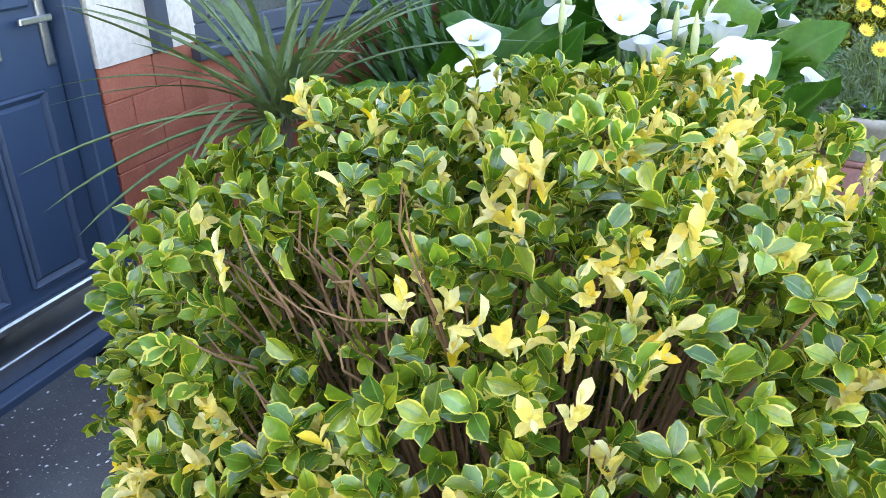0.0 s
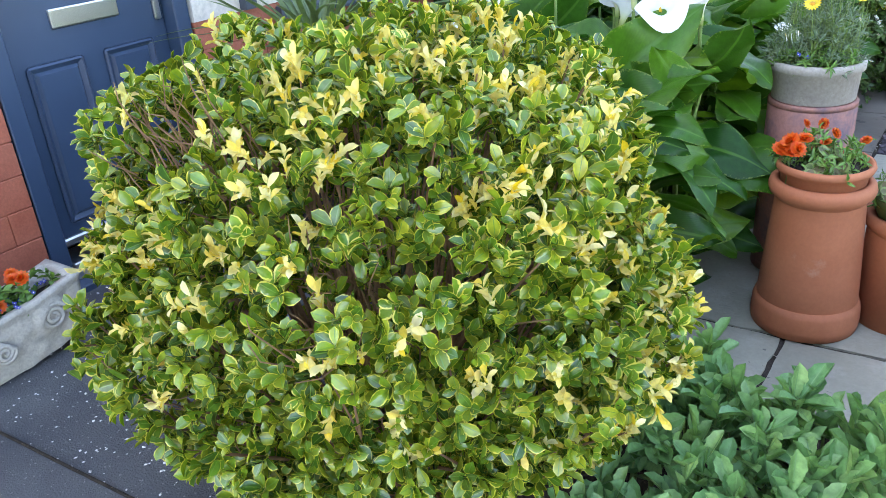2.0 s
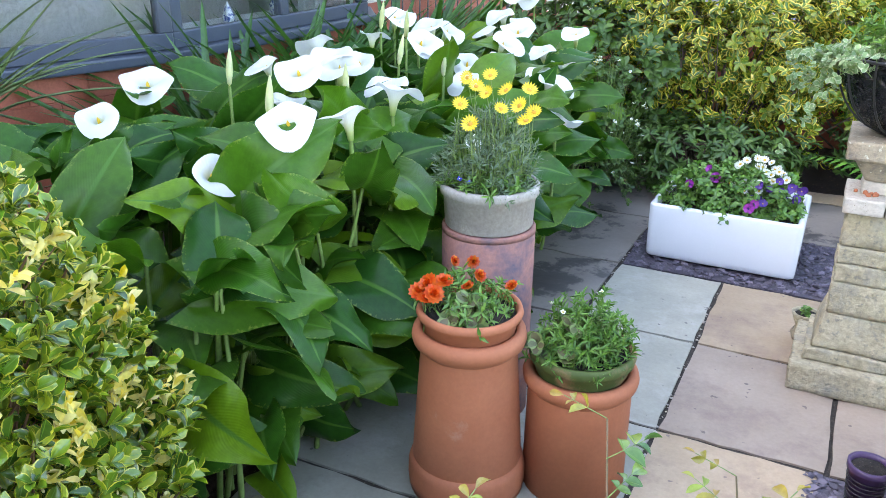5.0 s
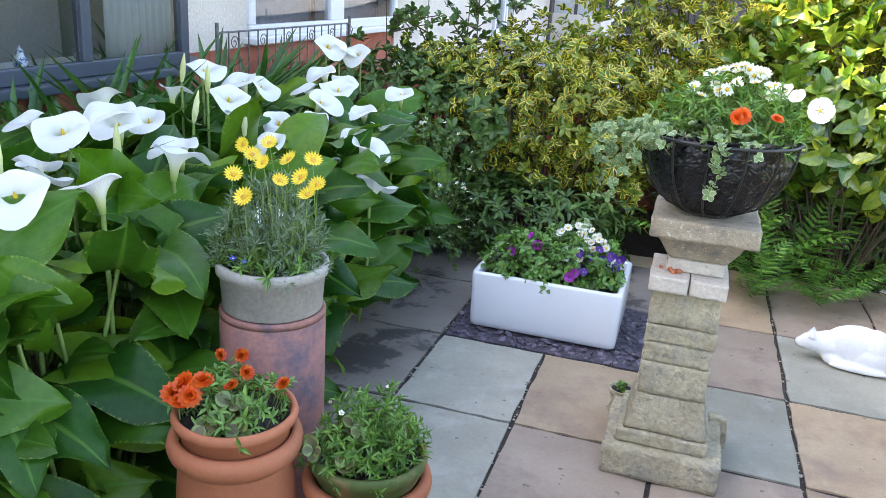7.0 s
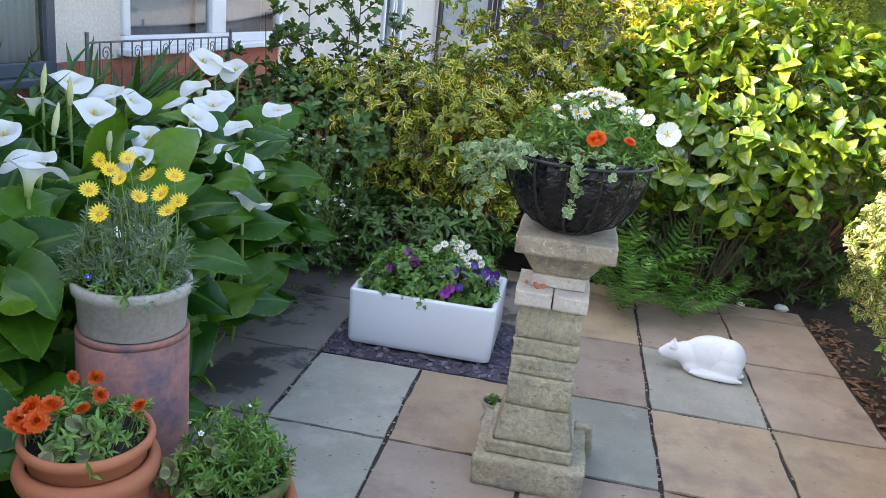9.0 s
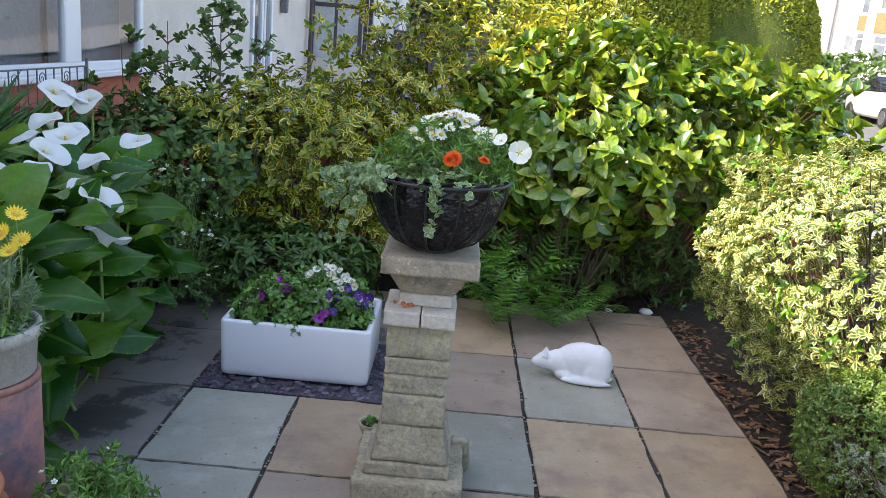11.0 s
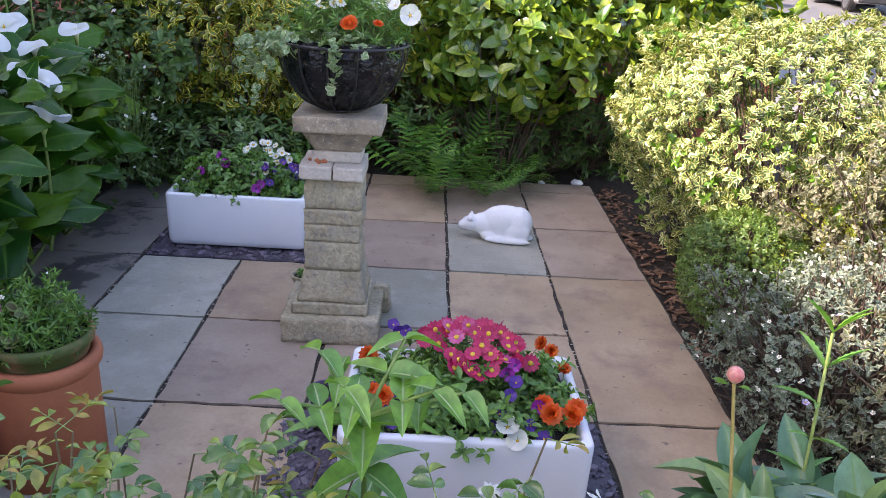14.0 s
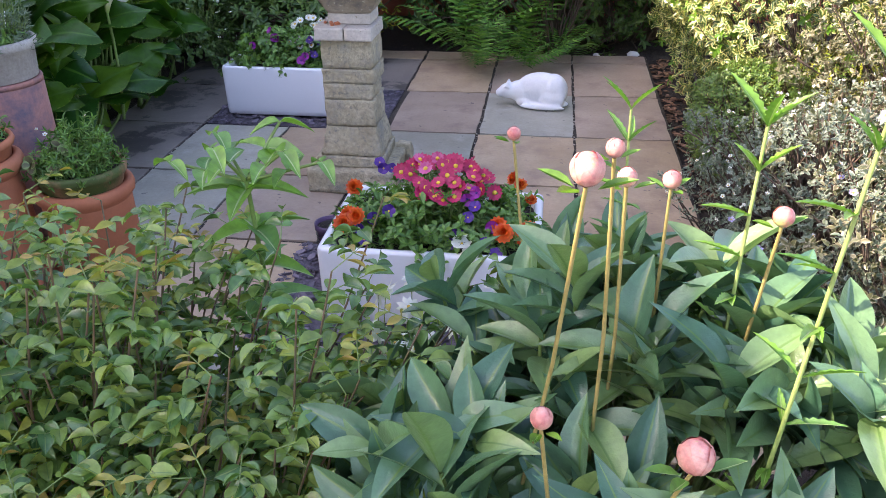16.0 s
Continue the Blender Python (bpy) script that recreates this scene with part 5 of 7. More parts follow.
# ---- foreground plants ----
def sedum():
    rng = np.random.default_rng(20)
    s = thing("sedum_clump", "clump of fleshy blue-green toothed sedum leaves", "plant", 0.7, 1.5, 0.0)
    n = 190
    x = rng.uniform(0.25, 1.12, n)
    y = rng.uniform(0.95, 1.82, n) - 0.25 * (x - 0.6)
    h = rng.uniform(0.5, 1.0, n) * np.clip(0.14 + 0.14 * (y - 1.0) / 0.65, 0.12, 0.27)
    tips = np.c_[x, y, h]
    base = np.c_[x + rng.normal(size=n) * 0.03, y, np.zeros(n)]
    twigs(s, base, tips, 0.006, 0.004, M_green_stem, "fleshy_stem")
    d = np.c_[rng.normal(size=n) * 0.25, rng.normal(size=n) * 0.25 - 0.1, np.ones(n)]
    order = np.argsort(y)
    a, b = order[:32], order[32:]
    p, dd, nn, _ = whorls(rng, tips[a], unit(d[a]), 11, (15, 85), 0.09)
    sc = rng.uniform(0.6, 1.1, len(p))
    leaf_objects("leaf", [one_leaf("leaf", S_sed, M_sedum)], s, p, dd, nn, 0.112 * sc, 0.041 * sc)
    foliage(s, rng, tips[b], d[b], 11, 0.112, 0.041, S_sed, M_sedum, (15, 85), back=0.09, vary=(0.55, 1.1))


sedum()


def rose():
    rng = np.random.default_rng(21)
    s = thing("rose_bush", "leafy rose bush with young bronze shoot tips", "bush", 1.3, 1.35, 0.0)
    n = 340
    bx = np.c_[rng.normal(1.55, 0.2, n), rng.normal(1.3, 0.11, n), np.zeros(n)]
    h = rng.uniform(0.32, 0.9, n)
    ex = np.c_[1.5 + (bx[:, 0] - 1.5) * 2.0 + rng.normal(size=n) * 0.06, 1.33 + (bx[:, 1] - 1.3) * 2.2, h]
    ex[:, 2] = np.where(ex[:, 1] < 1.2, np.minimum(ex[:, 2], 0.68), ex[:, 2])
    ex[:, 0] = np.where(ex[:, 0] < 1.0, 2.0 - ex[:, 0] + 0.1, ex[:, 0])
    for q in ((0.9, 1.32, 0.9), (0.95, 1.5, 0.86), (1.12, 1.42, 0.95), (1.4, 1.62, 0.86), (1.68, 1.3, 0.95), (1.7, 1.35, 0.86), (1.28, 1.7, 0.8), (1.05, 1.3, 0.84), (1.55, 1.5, 0.84)):
        ex = np.r_[ex, [(max(q[0], 0.98) if q[2] < 0.88 else q[0], q[1], q[2])]]
        bx = np.r_[bx, [(1.3 + (q[0] - 1.3) * 0.5, 1.35, 0)]]
    n = len(ex)
    sag = rng.normal(size=(n, 3)) * 0.03 + np.array([0, 0, 0.03])
    twigs(s, bx, ex, 0.004, 0.0018, M_rose_cane, "rose_cane", sag)
    P, D, NEW = [], [], []
    A, B = [], []
    for i in range(n):
        for t in np.linspace(0.28, 1.0, 11):
            p = bx[i] * (1 - t) + ex[i] * t + sag[i] * 4 * t * (1 - t)
            a = rng.uniform(0, 6.28)
            q = p + np.array([math.cos(a), math.sin(a), 0.25]) * rng.uniform(0.05, 0.085)
            A.append(p)
            B.append(q)
            for u, sd in ((1.0, 0), (0.75, 1), (0.75, -1), (0.45, 1), (0.45, -1)):
                P.append(p * (1 - u) + q * u)
                f = a + sd * 1.1
                D.append((math.cos(f), math.sin(f), rng.uniform(-0.1, 0.35)))
                NEW.append(t > 0.93 and (i % 3 == 0 or i >= n - 9))
    twigs(s, A, B, 0.0013, 0.001, M_green_stem, "leaf_stalk", n=4)
    P, D, NEW = np.array(P), np.array(D), np.array(NEW)
    N = np.array([0, 0, 1.0]) + rng.normal(size=P.shape) * 0.5
    sc = rng.uniform(0.6, 1.25, len(P))
    near = np.where(~NEW)[0]
    near = near[np.argsort(P[near, 1] - 0.8 * P[near, 2])]
    a, b = near[:290], near[290:]
    leaf_objects("leaf", [one_leaf("leaf", S_ov_fine, M_rose)], s, P[a], D[a], N[a], 0.037 * sc[a], 0.023 * sc[a])
    o = np.array([1.3, 1.35, 0])
    part("foliage", leaves("foliage", S_rose, P[b] - o, D[b], N[b], 0.037 * sc[b], 0.023 * sc[b]), M_rose, s, kind="stuff")
    part("young_foliage", leaves("young_foliage", S_ov, P[NEW] - o, D[NEW], N[NEW], 0.034 * sc[NEW], 0.015 * sc[NEW]), M_rose_new, s, "bronze young leaves", kind="stuff")


rose()


def bud_core():
    bm = bmesh.new()
    bmesh.ops.create_uvsphere(bm, u_segments=24, v_segments=16, radius=0.96)
    me = bpy.data.meshes.new("bud")
    bm.to_mesh(me)
    bm.free()
    me.polygons.foreach_set("use_smooth", [True] * len(me.polygons))
    me.materials.append(M_budmix)
    return me


def bud_petal(k):
    """One outer petal hugging the ball of the bud."""
    rng = random.Random(k + 5)
    turn, tip = k * 2.4, rng.uniform(0.78, 1.1)
    V, F = [], []
    for i in range(9):
        v = i / 8
        pol = math.pi * (0.97 - 0.82 * v * tip)
        w = 1.1 * math.sin(math.pi * min(1, 0.12 + 0.88 * v)) ** 0.55 if v < 1 else 0.1
        for c in range(-4, 5):
            u = c / 4
            az = turn + u * w
            r = 1.0 + 0.018 * (k % 3) + 0.03 * abs(u) ** 4 + 0.02 * v + 0.01 * math.sin(9 * v + 5 * u + k)
            V.append((r * math.sin(pol) * math.cos(az), r * math.sin(pol) * math.sin(az), r * math.cos(pol)))
    for i in range(8):
        for c in range(8):
            a = i * 9 + c
            F.append((a, a + 1, a + 10, a + 9))
    me = arrays_mesh("petal", V, F, [(0.3, 0.5)] * len(V))
    me.materials.append(M_budmix)
    return me


M_budmix = surf("peony_bud_skin", (0.55, 0.13, 0.13), (0.80, 0.46, 0.36), 45, 150, 0.42, 0.2, 0.001, stain=(0.42, 0.44, 0.14), stain_at=(0.56, 0.66), stain_scale=30)


def peony():
    rng = np.random.default_rng(22)
    s = thing("peony", "peony with dark green leaves and pink buds", "plant", 2.52, 1.4, 0.0)
    BUD, PETALS = bud_core(), [bud_petal(k) for k in range(6)]
    inv = s.matrix_world.inverted()
    sep_shape = leaf_shape(4, 0.45, 0.9, 0.3, -0.1)
    SEP = one_leaf("sepal", sep_shape, M_spurge)
    for x, y, z, r in ((2.487, 1.09, 1.217, 0.026), (2.52, 1.16, 1.215, 0.015), (2.63, 1.42, 1.07, 0.019), (2.77, 1.33, 1.06, 0.02), (2.385, 1.646, 1.05, 0.017), (2.454, 1.0, 0.952, 0.018), (2.627, 1.0, 0.915, 0.029), (2.55, 1.28, 1.13, 0.018)):
        b = new("bud", BUD)
        b.parent = s
        b.matrix_basis = inv @ pose(x, y, z, rng.uniform(-15, 15), rng.uniform(-15, 15), rng.uniform(0, 360)) @ Matrix.Diagonal((r * 0.7, r * 0.7, r * 0.74, 1))
        for me in PETALS:
            pt = new("petal", me)
            pt.parent = b
        low = np.array([2.58 + (x - 2.58) * 0.55 + (-0.05 if r < 0.025 else -0.2), 1.4 + (y - 1.4) * 0.4, 0.1])
        twigs(s, [low], [(x, y, z - r * 0.8)], 0.0038, 0.0026, M_tan_stem, "bud_stalk", np.array([[0.025, 0.01, 0.0]]), n=7)
        for k in range(3):
            a = rng.uniform(0, 6.28)
            leaf_objects("sepal", [SEP], s, [(x + r * 0.5 * math.cos(a), y + r * 0.5 * math.sin(a), z - r * 0.9)], [(math.cos(a), math.sin(a), 0.25)], [(0, 0, 1)], r * 1.7, r * 0.6)
    n = 200
    P, O = ball_points(rng, n, (2.67, 1.35, 0.45), (0.55, 0.47, 0.44), 2.3, 0.4, -0.05, 0.12)
    base = np.c_[2.52 + (P[:, 0] - 2.52) * 0.35, 1.42 + (P[:, 1] - 1.42) * 0.35, np.zeros(len(P))]
    twigs(s, base, P, 0.005, 0.0035, M_green_stem, "leaf_stalk", rng.normal(size=P.shape) * 0.02)
    d = unit(O + rng.normal(size=P.shape) * 0.3 + np.array([0, 0, 0.45]))
    order = np.argsort(P[:, 1] - P[:, 2])
    a, b = order[:30], order[30:]
    p, dd, nn, _ = whorls(rng, P[a], d[a], 10, (22, 74), 0.11)
    sc = rng.uniform(0.7, 1.15, len(p))
    leaf_objects("leaf", [one_leaf("leaf", S_lance_fine, M_peony), one_leaf("leaf", leaf_shape(8, 0.42, 0.95, 0.15, 0.5, wave=0.04, aspect=0.36), M_peony)], s, p, dd, nn, 0.145 * sc, 0.054 * sc)
    foliage(s, rng, P[b], d[b], 10, 0.145, 0.054, S_lance_fine, M_peony, (22, 74), back=0.11)


peony()


def spurge():
    rng = np.random.default_rng(23)
    s = thing("spurge", "tall pale green spurge with paired pointed leaves", "plant", 1.83, 1.8, 0.0)
    top = np.array([1.845, 1.72, 0.90])
    twigs(s, [(1.84, 1.85, 0.0)], [top], 0.007, 0.005, M_green_stem, "main_stem", n=8)
    tips = [(1.72, 1.66, 0.96), (1.82, 1.64, 1.0), (1.95, 1.66, 0.99), (2.0, 1.74, 0.94), (1.76, 1.8, 0.97), (1.9, 1.8, 1.0)]
    twigs(s, [top] * len(tips), tips, 0.004, 0.003, M_green_stem, "side_stem", n=6)
    P, D, L = [], [], []
    for z in np.linspace(0.3, 0.88, 7):
        for k in range(4):
            a = k * math.pi / 2 + z * 9
            P.append((1.842, 1.85 - 0.13 * z / 0.9, z))
            D.append((math.cos(a), math.sin(a), 0.12))
            L.append(0.12)
    for t in tips:
        a0 = rng.uniform(0, 6)
        for u in (0.55, 1.0):
            for k in range(2):
                a = a0 + k * math.pi + u * 1.5
                P.append(tuple(top * (1 - u) + np.array(t) * u))
                D.append((math.cos(a), math.sin(a), -0.15 if u > 0.9 else 0.2))
                L.append(0.075 if u > 0.9 else 0.09)
    L = np.array(L) * rng.uniform(0.85, 1.15, len(L))
    leaf_objects("leaf", [one_leaf("leaf", leaf_shape(8, 0.3, 0.85, 0.3, 0.25), M_spurge)], s, P, D, np.array([0, 0, 1.0]) + rng.normal(size=(len(P), 3)) * 0.15, L * 0.95, L * 0.42)


spurge()


def columbine():
    rng = np.random.default_rng(24)
    s = thing("columbine", "white columbine flowers on thin stems", "plant", 2.3, 2.05, 0.0)
    m = flower_mesh("columbine_flower", 5, 0.03, 0.011, -40, M_white, M_yolk, 0.004, layers=2)
    sp = [(rng.uniform(2.0, 2.5), rng.uniform(1.8, 2.15), rng.uniform(0.28, 0.5)) for _ in range(40)]
    put_flowers(s, m, sp, rng, (0, -0.5, 1), 0.5, (0.9, 1.35), stem=M_green_stem, stem_len=0.3)
    P = np.array([(rng.uniform(1.9, 2.5), rng.uniform(1.8, 2.2), rng.uniform(0.08, 0.3)) for _ in range(60)])
    foliage(s, rng, P, np.array([0, 0, 1.0]) + rng.normal(size=P.shape) * 0.3, 5, 0.05, 0.03, S_sed, M_rose)


columbine()


def stalk(x, y, z0, top, label):
    rng = np.random.default_rng(int(x * 100))
    s = thing("tall_stalk", label, "plant", x, y, 0.0, group="toothed stalks")
    top = np.array(top)
    base = np.array([x, y, z0])
    twigs(s, [base], [top], 0.004, 0.0026, M_stalk, "stem", n=8)
    P, D = [], []
    for t in np.linspace(0.45, 1.0, 9):
        for k in range(2 if t < 0.9 else 4):
            a = rng.uniform(0, 6.28)
            P.append(base * (1 - t) + top * t)
            D.append((math.cos(a), math.sin(a), 0.5 if t < 0.9 else 1.4))
    sc = rng.uniform(0.7, 1.2, len(P))
    leaf_objects("leaf", [one_leaf("leaf", leaf_shape(14, 0.45, 0.8, 0.3, 0.15, teeth=0.16, aspect=0.2), M_spurge)], s, P, D, np.array([0, 0, 1.0]) + rng.normal(size=(len(P), 3)) * 0.2, 0.075 * sc, 0.014 * sc)


M_stalk = surf("pale_green_stalk", (0.26, 0.36, 0.09), (0.34, 0.42, 0.13), 25, 120, 0.5, 0.1)
stalk(2.72, 1.15, 0.2, (2.80, 1.15, 1.30), "tall pale green stalk with narrow toothed leaves")
stalk(2.72, 1.35, 0.2, (2.74, 1.38, 1.17), "thin pale green stalk with narrow toothed leaves")
stalk(2.62, 1.75, 0.1, (2.60, 1.8, 1.05), "thin pale green stalk behind peony leaves")


# ---- calla lilies ----
def calla_leaf_mesh(seed):
    """An arrow-shaped blade that rises from its stalk, arches over and waves along the margin."""
    rng = random.Random(seed)
    rows, cols = 14, 6
    V, F, UV = [], [], []
    ph, wv, cup, arch = rng.uniform(0, 6), rng.uniform(0.05, 0.10), rng.uniform(0.12, 0.34), rng.uniform(0.16, 0.42)
    for r in range(rows + 1):
        v = r / rows
        w = 0.60 * math.sin(math.pi * min(1, v * 0.8 + 0.2)) ** 0.75 * (1 - 0.2 * v) if v < 1 else 0.01
        for c in range(-cols, cols + 1):
            u = c / cols
            lobe = 0.2 * abs(u) ** 1.3 * max(0, 1 - v * 3.0)
            x = w * 0.5 * u * (1 - 0.06 * math.sin(v * 8 + ph) ** 2)
            y = v - lobe + 0.03 * math.sin(ph + v * 2)
            rim = abs(u) ** 3
            z = 0.10 * math.sin(v * 2.6) - arch * v * v + cup * abs(u) ** 1.5 * w * (1 - 1.1 * v) - 0.10 * rim * w
            z += wv * math.sin(v * 8.5 + ph + (1.4 if u > 0 else 0)) * u * u - 0.03 * math.exp(-(u * 6) ** 2) * (1 - v) + 0.006 * math.cos(abs(u) * 10 - v * 18) * (1 - abs(u))
            V.append((x, y, z))
            UV.append((u * 0.5 + 0.5, v))
    n = 2 * cols + 1
    for r in range(rows):
        for c in range(n - 1):
            a = r * n + c
            F.append((a, a + 1, a + n + 1, a + n))
    return one_leaf("leaf", (np.array(V), np.array(F), np.array(UV)), M_calla)


def spathe_material():
    """White spathe that fades to green towards its stalk."""
    m, n, l, b = nodes_of("calla_spathe")
    sep = n.new("ShaderNodeSeparateXYZ")
    l.new(n.new("ShaderNodeUVMap").outputs[0], sep.inputs[0])
    r = ramp(n, [(0.0, (0.24, 0.36, 0.07)), (0.22, (0.55, 0.62, 0.25)), (0.5, (0.80, 0.81, 0.70)), (0.75, (0.86, 0.86, 0.83))])
    l.new(sep.outputs[1], r.inputs[0])
    l.new(r.outputs[0], b.inputs["Base Color"])
    b.inputs["Roughness"].default_value = 0.42
    bp = n.new("ShaderNodeBump")
    bp.inputs["Strength"].default_value, bp.inputs["Distance"].default_value = 0.25, 0.002
    w = n.new("ShaderNodeTexWave")
    w.inputs["Scale"].default_value, w.inputs["Distortion"].default_value = 9.0, 0.6
    l.new(n.new("ShaderNodeUVMap").outputs[0], w.inputs["Vector"])
    l.new(w.outputs["Fac"], bp.inputs["Height"])
    l.new(bp.outputs[0], b.inputs["Normal"])
    t = n.new("ShaderNodeBsdfTranslucent")
    l.new(r.outputs[0], t.inputs["Color"])
    x = n.new("ShaderNodeMixShader")
    x.inputs[0].default_value = 0.3
    l.new(b.outputs[0], x.inputs[1])
    l.new(t.outputs[0], x.inputs[2])
    l.new(x.outputs[0], n["Material Output"].inputs["Surface"])
    return m


M_spathe_fade = spathe_material()


def spathe_mesh(seed):
    """A funnel that opens obliquely into a broad lip with a turned-back tip."""
    rng = random.Random(seed)
    nu, nv = 32, 14
    ph, lip = rng.uniform(0, 6), rng.uniform(0.85, 1.15)
    V, F, S, UV = [], [], [], []
    for j in range(nv + 1):
        v = j / nv
        for i in range(nu + 1):
            a = 2 * math.pi * i / nu * 1.05 - math.pi * 1.05
            tip = max(0, math.cos(a)) ** 4
            side = 0.5 + 0.5 * math.cos(a)
            flare = max(0.0, (v - 0.3) / 0.7) ** 1.9
            r = 0.009 + 0.016 * v + flare * lip * (0.030 + 0.028 * side + 0.026 * tip + 0.005 * math.sin(2 * a + ph))
            z = 0.12 * v + 0.008 * flare * side - flare * flare * (0.02 + 0.018 * side + 0.035 * tip) + 0.008 * math.sin(3 * a + ph) * flare
            V.append((r * math.cos(a), r * math.sin(a) * (1.0 + 0.12 * flare), z))
            UV.append((i / nu, v))
    for j in range(nv):
        for i in range(nu):
            a = j * (nu + 1) + i
            F.append((a, a + 1, a + nu + 2, a + nu + 1))
            S.append(0)
    base = len(V)
    for r in range(7):
        for i in range(8):
            a = 2 * math.pi * i / 8
            q = 0.006 * math.sqrt(max(0, 1 - (r / 6) ** 4)) + 0.0006
            V.append((q * math.cos(a), q * math.sin(a), 0.02 + 0.06 * r / 6))
            UV.append((0.5, 0.5))
    for r in range(6):
        for i in range(8):
            k = (i + 1) % 8
            F.append((base + r * 8 + i, base + r * 8 + k, base + r * 8 + 8 + k, base + r * 8 + 8 + i))
            S.append(1)
    me = arrays_mesh("calla_flower", np.array(V), np.array(F), np.array(UV), slots=S)
    for m in (M_spathe_fade, M_yolk):
        me.materials.append(m)
    return me


def callas():
    rng = np.random.default_rng(30)
    s = thing("calla_lilies", "dense clump of calla lilies with large glossy leaves", "plant", -0.5, 3.4, 0.0)
    LM = [calla_leaf_mesh(k) for k in range(6)]
    P, D, N, L, base = [], [], [], [], []
    n = 480
    for i in range(n):
        if i < 210:
            y = rng.uniform(1.95, 5.0)
            x = rng.uniform(-0.28, 0.1) - 0.08 * max(0, 3.0 - y)
            z = rng.uniform(0.1, 0.85)
            az = rng.normal(-0.35, 0.65)
            tilt = rng.uniform(-0.25, 0.75) + 0.3 * (z - 0.4)
        else:
            y = rng.uniform(1.9, 5.4)
            x = rng.uniform(-1.15, 0.0)
            z = rng.uniform(0.5, 0.88)
            az = rng.normal(-0.6, 1.1)
            tilt = rng.uniform(0.1, 1.1)
        d = np.array([math.cos(az), math.sin(az), tilt])
        P.append((x, y, z))
        D.append(d)
        N.append(np.array([0.25, -0.45, 0.85]) + rng.normal(size=3) * 0.38)
        L.append(rng.uniform(0.2, 0.39))
        base.append((x - 0.12 * math.cos(az), y - 0.12 * math.sin(az), 0.0))
    leaf_objects("leaf", LM, s, P, D, N, np.array(L), np.array(L) * 1.15)
    twigs(s, base, P, 0.010, 0.006, M_green_stem, "petiole_thicket", rng.normal(size=(n, 3)) * 0.02, n=6)
    FM = [spathe_mesh(k) for k in range(4)]
    spots = [(-0.06, 2.53, 1.1), (-0.5, 3.18, 1.1), (-0.5, 3.46, 1.08), (-0.57, 3.72, 1.06), (-0.3, 3.54, 1.0), (-0.69, 4.62, 1.1), (-0.64, 4.73, 1.08), (-0.5, 4.95, 1.06), (-0.33, 4.97, 1.06),
             (-0.31, 4.73, 1.03), (-0.37, 4.41, 0.98), (-0.21, 4.05, 0.95), (-0.22, 4.27, 0.96), (-0.01, 4.49, 0.93), (0.09, 4.36, 0.91), (0.01, 4.78, 0.93), (0.2, 4.22, 0.77), (-0.1, 5.3, 1.03),
             (-0.62, 5.45, 1.24), (-0.55, 5.5, 1.22), (-0.48, 5.55, 1.2), (-0.85, 2.53, 1.03), (-0.99, 2.9, 1.06), (-0.25, 2.41, 0.95), (-0.32, 2.9, 1.03), (-0.37, 2.94, 1.06), (-0.56, 3.52, 1.1), (0.2, 3.3, 0.88), (0.05, 3.6, 0.9), (0.0, 2.75, 1.08), (-0.15, 3.3, 1.03), (-0.75, 3.3, 1.1), (-0.85, 3.8, 1.1), (-0.8, 4.2, 1.1), (-0.6, 4.35, 1.06), (-0.45, 4.2, 1.02), (-0.15, 4.9, 0.98), (-0.4, 5.2, 1.08), (-0.9, 4.6, 1.14), (-0.25, 4.55, 0.99), (-0.5, 5.15, 1.12), (-0.05, 4.2, 0.86)]
    inv = s.matrix_world.inverted()
    A, B = [], []
    for k, p in enumerate(spots):
        u = Vector((rng.normal(0.12, 0.22), rng.normal(-0.06, 0.22), 1))
        q = u.to_track_quat("Z", "Y") @ Euler((0, 0, rng.uniform(-2.2, -0.6))).to_quaternion()
        sc = rng.uniform(0.85, 1.15)
        f = new("flower", FM[k % 4])
        f.parent = s
        f.matrix_basis = inv @ Matrix.LocRotScale(Vector(p) - u.normalized() * 0.09, q, (sc, sc, sc))
        b = np.array(p) - np.array(u.normalized()) * 0.09
        A.append((b[0] - 0.05, b[1] + 0.04, 0.1))
        B.append(tuple(b))
    twigs(s, A, B, 0.009, 0.007, M_green_stem, "flower_stalk", np.tile([0.02, -0.01, 0], (len(A), 1)), n=7)
    # rolled young spathes
    bm = lathe([(0, 0), (0.008, 0.01), (0.013, 0.05), (0.011, 0.09), (0.004, 0.13), (0, 0.14)], 10)
    yb = bpy.data.meshes.new("rolled_bud")
    bm.to_mesh(yb)
    bm.free()
    yb.materials.append(M_spathe_g)
    yb.polygons.foreach_set("use_smooth", [True] * len(yb.polygons))
    A, B = [], []
    for p in ((-0.18, 2.6, 1.06), (-0.55, 4.1, 1.1), (-0.42, 3.8, 1.03), (-0.25, 3.9, 0.98), (-0.75, 4.2, 1.12), (-0.3, 3.2, 1.0), (-0.68, 3.0, 1.05)):
        f = new("rolled_bud", yb)
        f.parent = s
        f.matrix_basis = inv @ pose(*p, rng.uniform(-12, 12), rng.uniform(-12, 12), 0)
        A.append((p[0], p[1], 0.1))
        B.append(p)
    twigs(s, A, B, 0.007, 0.006, M_green_stem, "bud_stalk", n=6)


callas()


